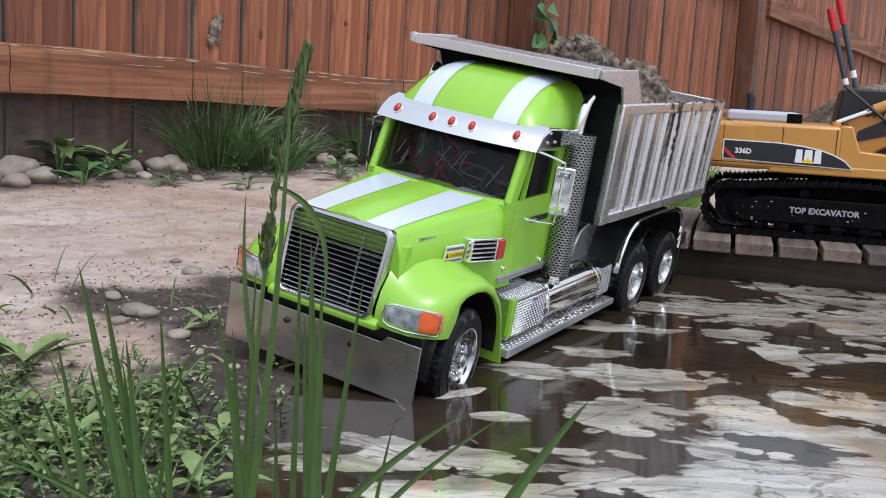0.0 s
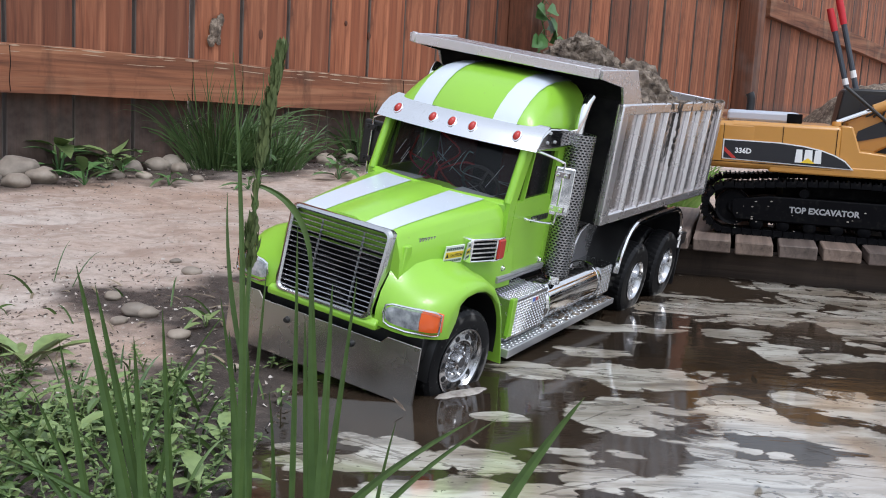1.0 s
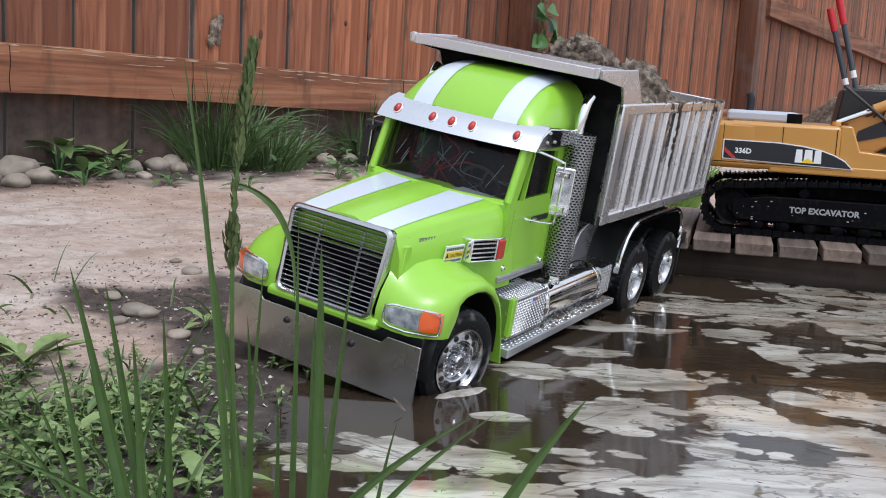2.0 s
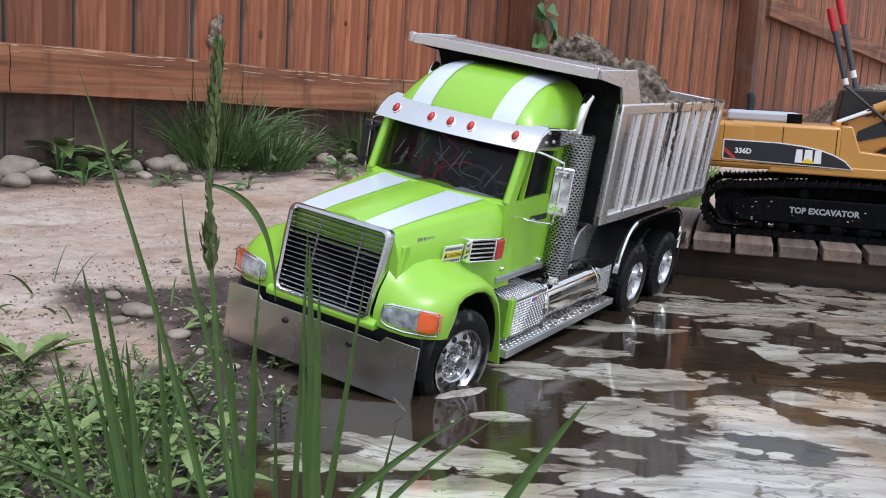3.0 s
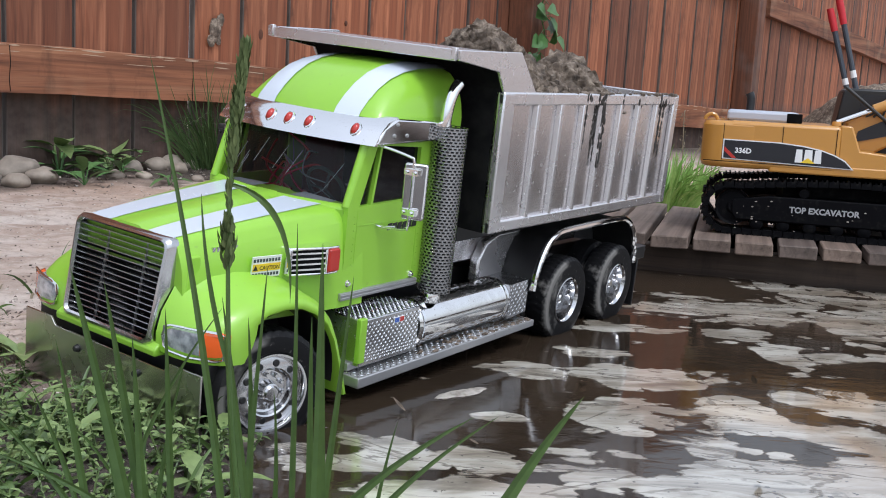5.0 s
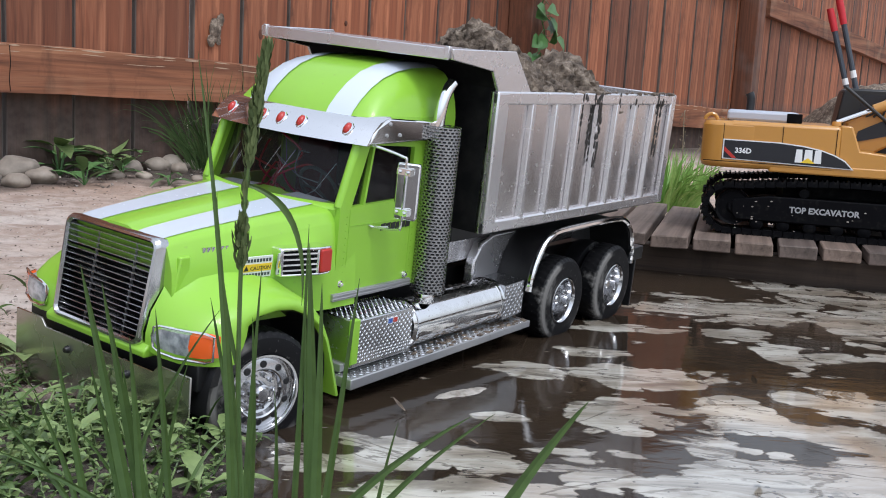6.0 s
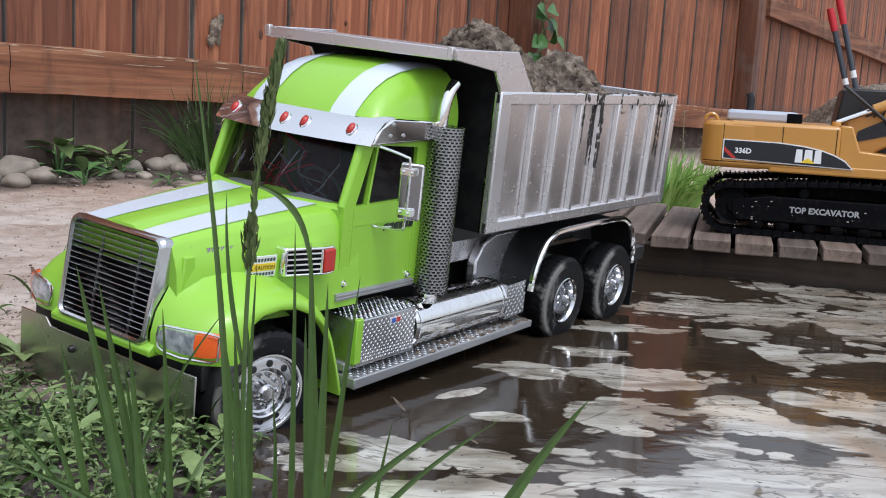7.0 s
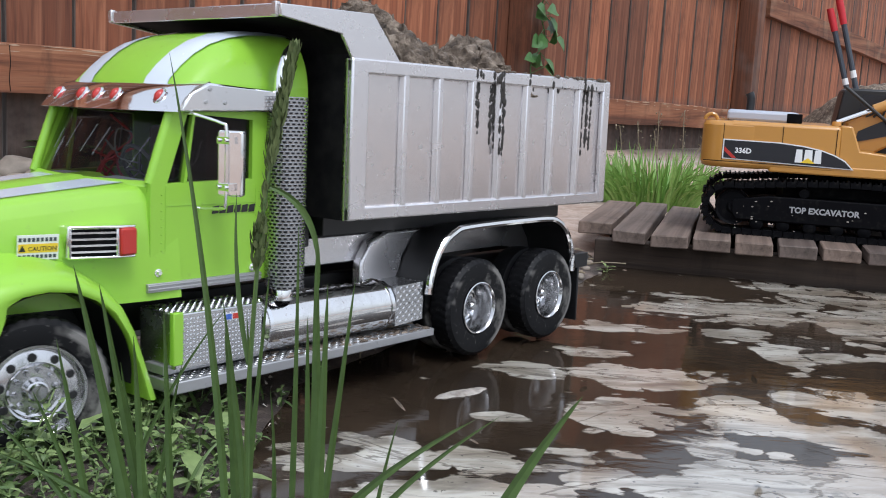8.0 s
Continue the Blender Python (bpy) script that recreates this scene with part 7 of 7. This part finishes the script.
def make_vine():
    v = tagged(empty("vine", fence_pose(1.66, 0.0, 0.10)), "green leafy vine climbing the fence post", "vine")
    rng = random.Random(6)
    line = curve([(0.0, 0, 0.02), (0.03, 0, 0.18), (-0.02, 0, 0.30), (0.05, 0, 0.38), (0.02, 0, 0.47), (0.06, 0, 0.58)], 5)
    bm = B()
    tube(bm, line, 0.0022, 6)
    part("vine_stem", bm, M_VINE, v)
    for k in range(24):
        p = line[4 + int(rng.random() * (len(line) - 5))]
        a = rng.uniform(0, 6.28)
        bm = B()
        o = p + Vector((rng.uniform(-0.07, 0.07), rng.uniform(-0.04, 0.0), rng.uniform(-0.03, 0.03)))
        tube(bm, [p, o], 0.0012, 4)
        leaf_shape(bm, o, (math.cos(a), -0.3, -0.3 + 0.5 * math.sin(a)), (0.1, -1, 0.5), rng.uniform(0.045, 0.08), rng.uniform(0.035, 0.055), 0.3)
        part("leaf", bm, M_VINE, v, angle=70)


make_vine()


def make_rubbish():
    """Twigs and debris by the end of the deck, bits floating in the puddle."""
    rng = random.Random(19)
    for k in range(14):
        x, y = 0.16 + rng.uniform(-0.05, 0.05), 1.36 + rng.uniform(-0.07, 0.06)
        a, l = rng.uniform(0, 6.28), rng.uniform(0.02, 0.07)
        z = max(0.0, land_at(x, y)) + 0.003
        bm = B()
        tube(bm, curve([(x, y, z), (x + 0.5 * l * math.cos(a), y + 0.5 * l * math.sin(a), z + 0.012 * rng.random()), (x + l * math.cos(a + 0.3), y + l * math.sin(a + 0.3), z + 0.010 * rng.random())], 4), rng.uniform(0.0006, 0.0014), 5)
        tagged(finish("twig", bm, M_DRY), "dry pale twig at the deck's end", "twig", "twigs by the deck")
    for k in range(40):
        x, y = 0.13 + rng.uniform(-0.07, 0.12), 1.34 + rng.uniform(-0.08, 0.05)
        stone("clod", x, y, rng.uniform(0.003, 0.010), rng.random() * 9, "small muddy clod by the deck", flat=0.6)
    for x, y in ((0.27, 0.86), (0.03, 0.64), (0.33, 0.64), (0.12, 0.80), (-0.02, 0.70), (0.20, 0.60), (0.36, 0.95)):
        bm = B()
        leaf_shape(bm, (x, y, 0.0016), (rng.uniform(-1, 1), rng.uniform(-1, 1), 0.1), (0, 0, 1), rng.uniform(0.006, 0.013), rng.uniform(0.003, 0.006), -0.2)
        tagged(finish("floating_leaf", bm, M_LOAD), "small brown leaf floating on the puddle", "leaf", "floating leaves")


make_rubbish()


def foam(x, y, rx, ry, turn, seed, label):
    """A low raft of dirty foam on the water with an uneven rim."""
    bm = B()
    n = 40
    rings = []
    o = Vector((seed * 2.3, 0, seed))
    for f, h in ((1.0, 0.0002), (0.95, 0.0006), (0.85, 0.0010), (0.6, 0.0012), (0.3, 0.0013)):
        ring = []
        for k in range(n):
            a = 2 * math.pi * k / n
            r = f * (1 + 0.30 * noise.noise(Vector((math.cos(a) * 1.3, math.sin(a) * 1.3, 0)) + o) + 0.12 * noise.noise(Vector((math.cos(a) * 4, math.sin(a) * 4, 0)) + o))
            ring.append((r * rx * math.cos(a), r * ry * math.sin(a), h + 0.0005 * noise.noise(Vector((k * 0.9, f * 8, seed)))))
        rings.append(ring)
    rows = loft(bm, rings, caps=False)
    bm.faces.new(rows[-1])
    ob = finish("foam_raft", bm, M_FOAM, angle=80)
    ob.matrix_basis = pose(x, y, 0, 0, 0, turn)
    return tagged(ob, label, "foam", "foam rafts")


wheel_foam = foam(0.020, 0.755, 0.026, 0.007, 40, 1.0, "pale dirty foam beside the front tyre")


# ---------------------------------------------------------------- what moves
# The truck's way: metres run and its pose there.
WAY = [(0.0, (-0.0658, 0.8155, -0.0068, -8.06, 1.34, -119.20)), (0.105, (-0.1402, 0.7411, -0.0074, -5.90, 0.97, -122.99)),
       (0.168, (-0.1858, 0.6974, -0.0076, -4.33, 0.98, -124.93)), (0.224, (-0.2231, 0.6552, -0.0044, -2.93, 0.48, -125.99)),
       (0.305, (-0.2856, 0.6049, 0.0063, 1.59, -0.65, -129.15))]
# seconds and metres run
RUN = [(0.0, 0.0), (0.6, 0.0), (1.2, -0.0006), (1.7, -0.0005), (2.4, 0.0004), (2.8, 0.001), (3.2, 0.002), (3.5, 0.004), (3.6, 0.006), (3.7, 0.009), (3.8, 0.014), (3.9, 0.019),
       (4.0, 0.0265), (4.1, 0.036), (4.2, 0.048), (4.3, 0.064), (4.4, 0.084), (4.5, 0.105), (4.6, 0.121), (4.7, 0.135), (4.8, 0.147), (4.9, 0.156), (5.0, 0.162), (5.2, 0.168), (5.5, 0.1695),
       (5.8, 0.169), (6.5, 0.168), (6.8, 0.167), (7.0, 0.1655), (7.1, 0.167), (7.2, 0.171), (7.3, 0.178), (7.4, 0.187), (7.5, 0.201), (7.6, 0.222), (7.7, 0.242), (7.8, 0.262), (7.9, 0.284), (8.0, 0.305)]


# seconds and degrees by which the front wheels turn to the left
STEER = [(0.0, 6.0), (0.6, 5.0), (0.8, -5.0), (1.0, -11.0), (1.5, -12.0), (2.8, -11.0), (3.5, -11.0), (4.2, -15.0), (4.7, -16.0), (5.5, -13.0), (6.5, -12.0), (8.0, -15.0)]


def along(s):
    s = max(WAY[0][0], s) if s > -0.01 else s
    for (a, p), (b, q) in zip(WAY, WAY[1:]):
        if s <= b:
            break
    t = (s - a) / (b - a)
    return pose(*[u + (v - u) * t for u, v in zip(p, q)])


def motions():
    rows = [(t, along(max(s, 0.0))) for t, s in RUN]
    walk(truck, rows)
    walk(soil_load, rows)
    for w, x, side, front in truck_wheels:
        turn = []
        for t, s in RUN:
            a = math.degrees(s / 0.0415)
            turn.append((t, pose(x, side * 0.0810, 0.0415, 0, 0, float(np.interp(t, *zip(*STEER))) if front else 0.0) @ Matrix.Rotation(radians(a), 4, "Y") @ (Matrix.Identity(4) if side > 0 else Matrix.Rotation(math.pi, 4, "Z"))))
        walk(w, turn)
    # grass in the wind: degrees of lean to the right, at the seed stalk and at the thin stem
    for thing, base, leans in (
            (seed_stalk, (-0.070, 0.380, 0.020), [(0, 0), (0.4, -0.6), (0.8, -1.6), (1.0, -2.4), (1.3, -1.2), (1.5, -0.4), (1.9, -4), (2.4, -8), (2.8, -9), (3.1, -7.5), (3.5, -3.9), (3.9, -4.2), (4.2, -2.8), (4.5, -1.8), (4.8, -5), (5.3, -6), (5.8, -4.3), (6.5, -3.2), (7.0, -2.5), (7.5, -2.4), (8, -1.2)]),
            (thin_stalk, (-0.074, 0.372, 0.020), [(0, 5), (0.5, 2), (1.0, -0.5), (1.5, 1.0), (2.2, -9), (2.8, -15), (3.5, -15.5), (4.0, -13), (4.5, -11.5), (5.2, -7), (5.8, -4.5), (6.5, -2.8), (7.0, -4.2), (7.5, -5), (8, -6.5)])):
        walk(thing, [(t, pose(*base, 0, a, 0)) for t, a in leans])
    for k, (g, x, y) in enumerate(tall_grass):
        p = 1.7 * k
        walk(g, [(t / 2, pose(x, y, 0.02, 0, 0.9 * math.sin(p + 1.9 * t / 2) + 0.5 * math.sin(2.3 * p + 3.7 * t / 2), 0)) for t in range(17)])


motions()
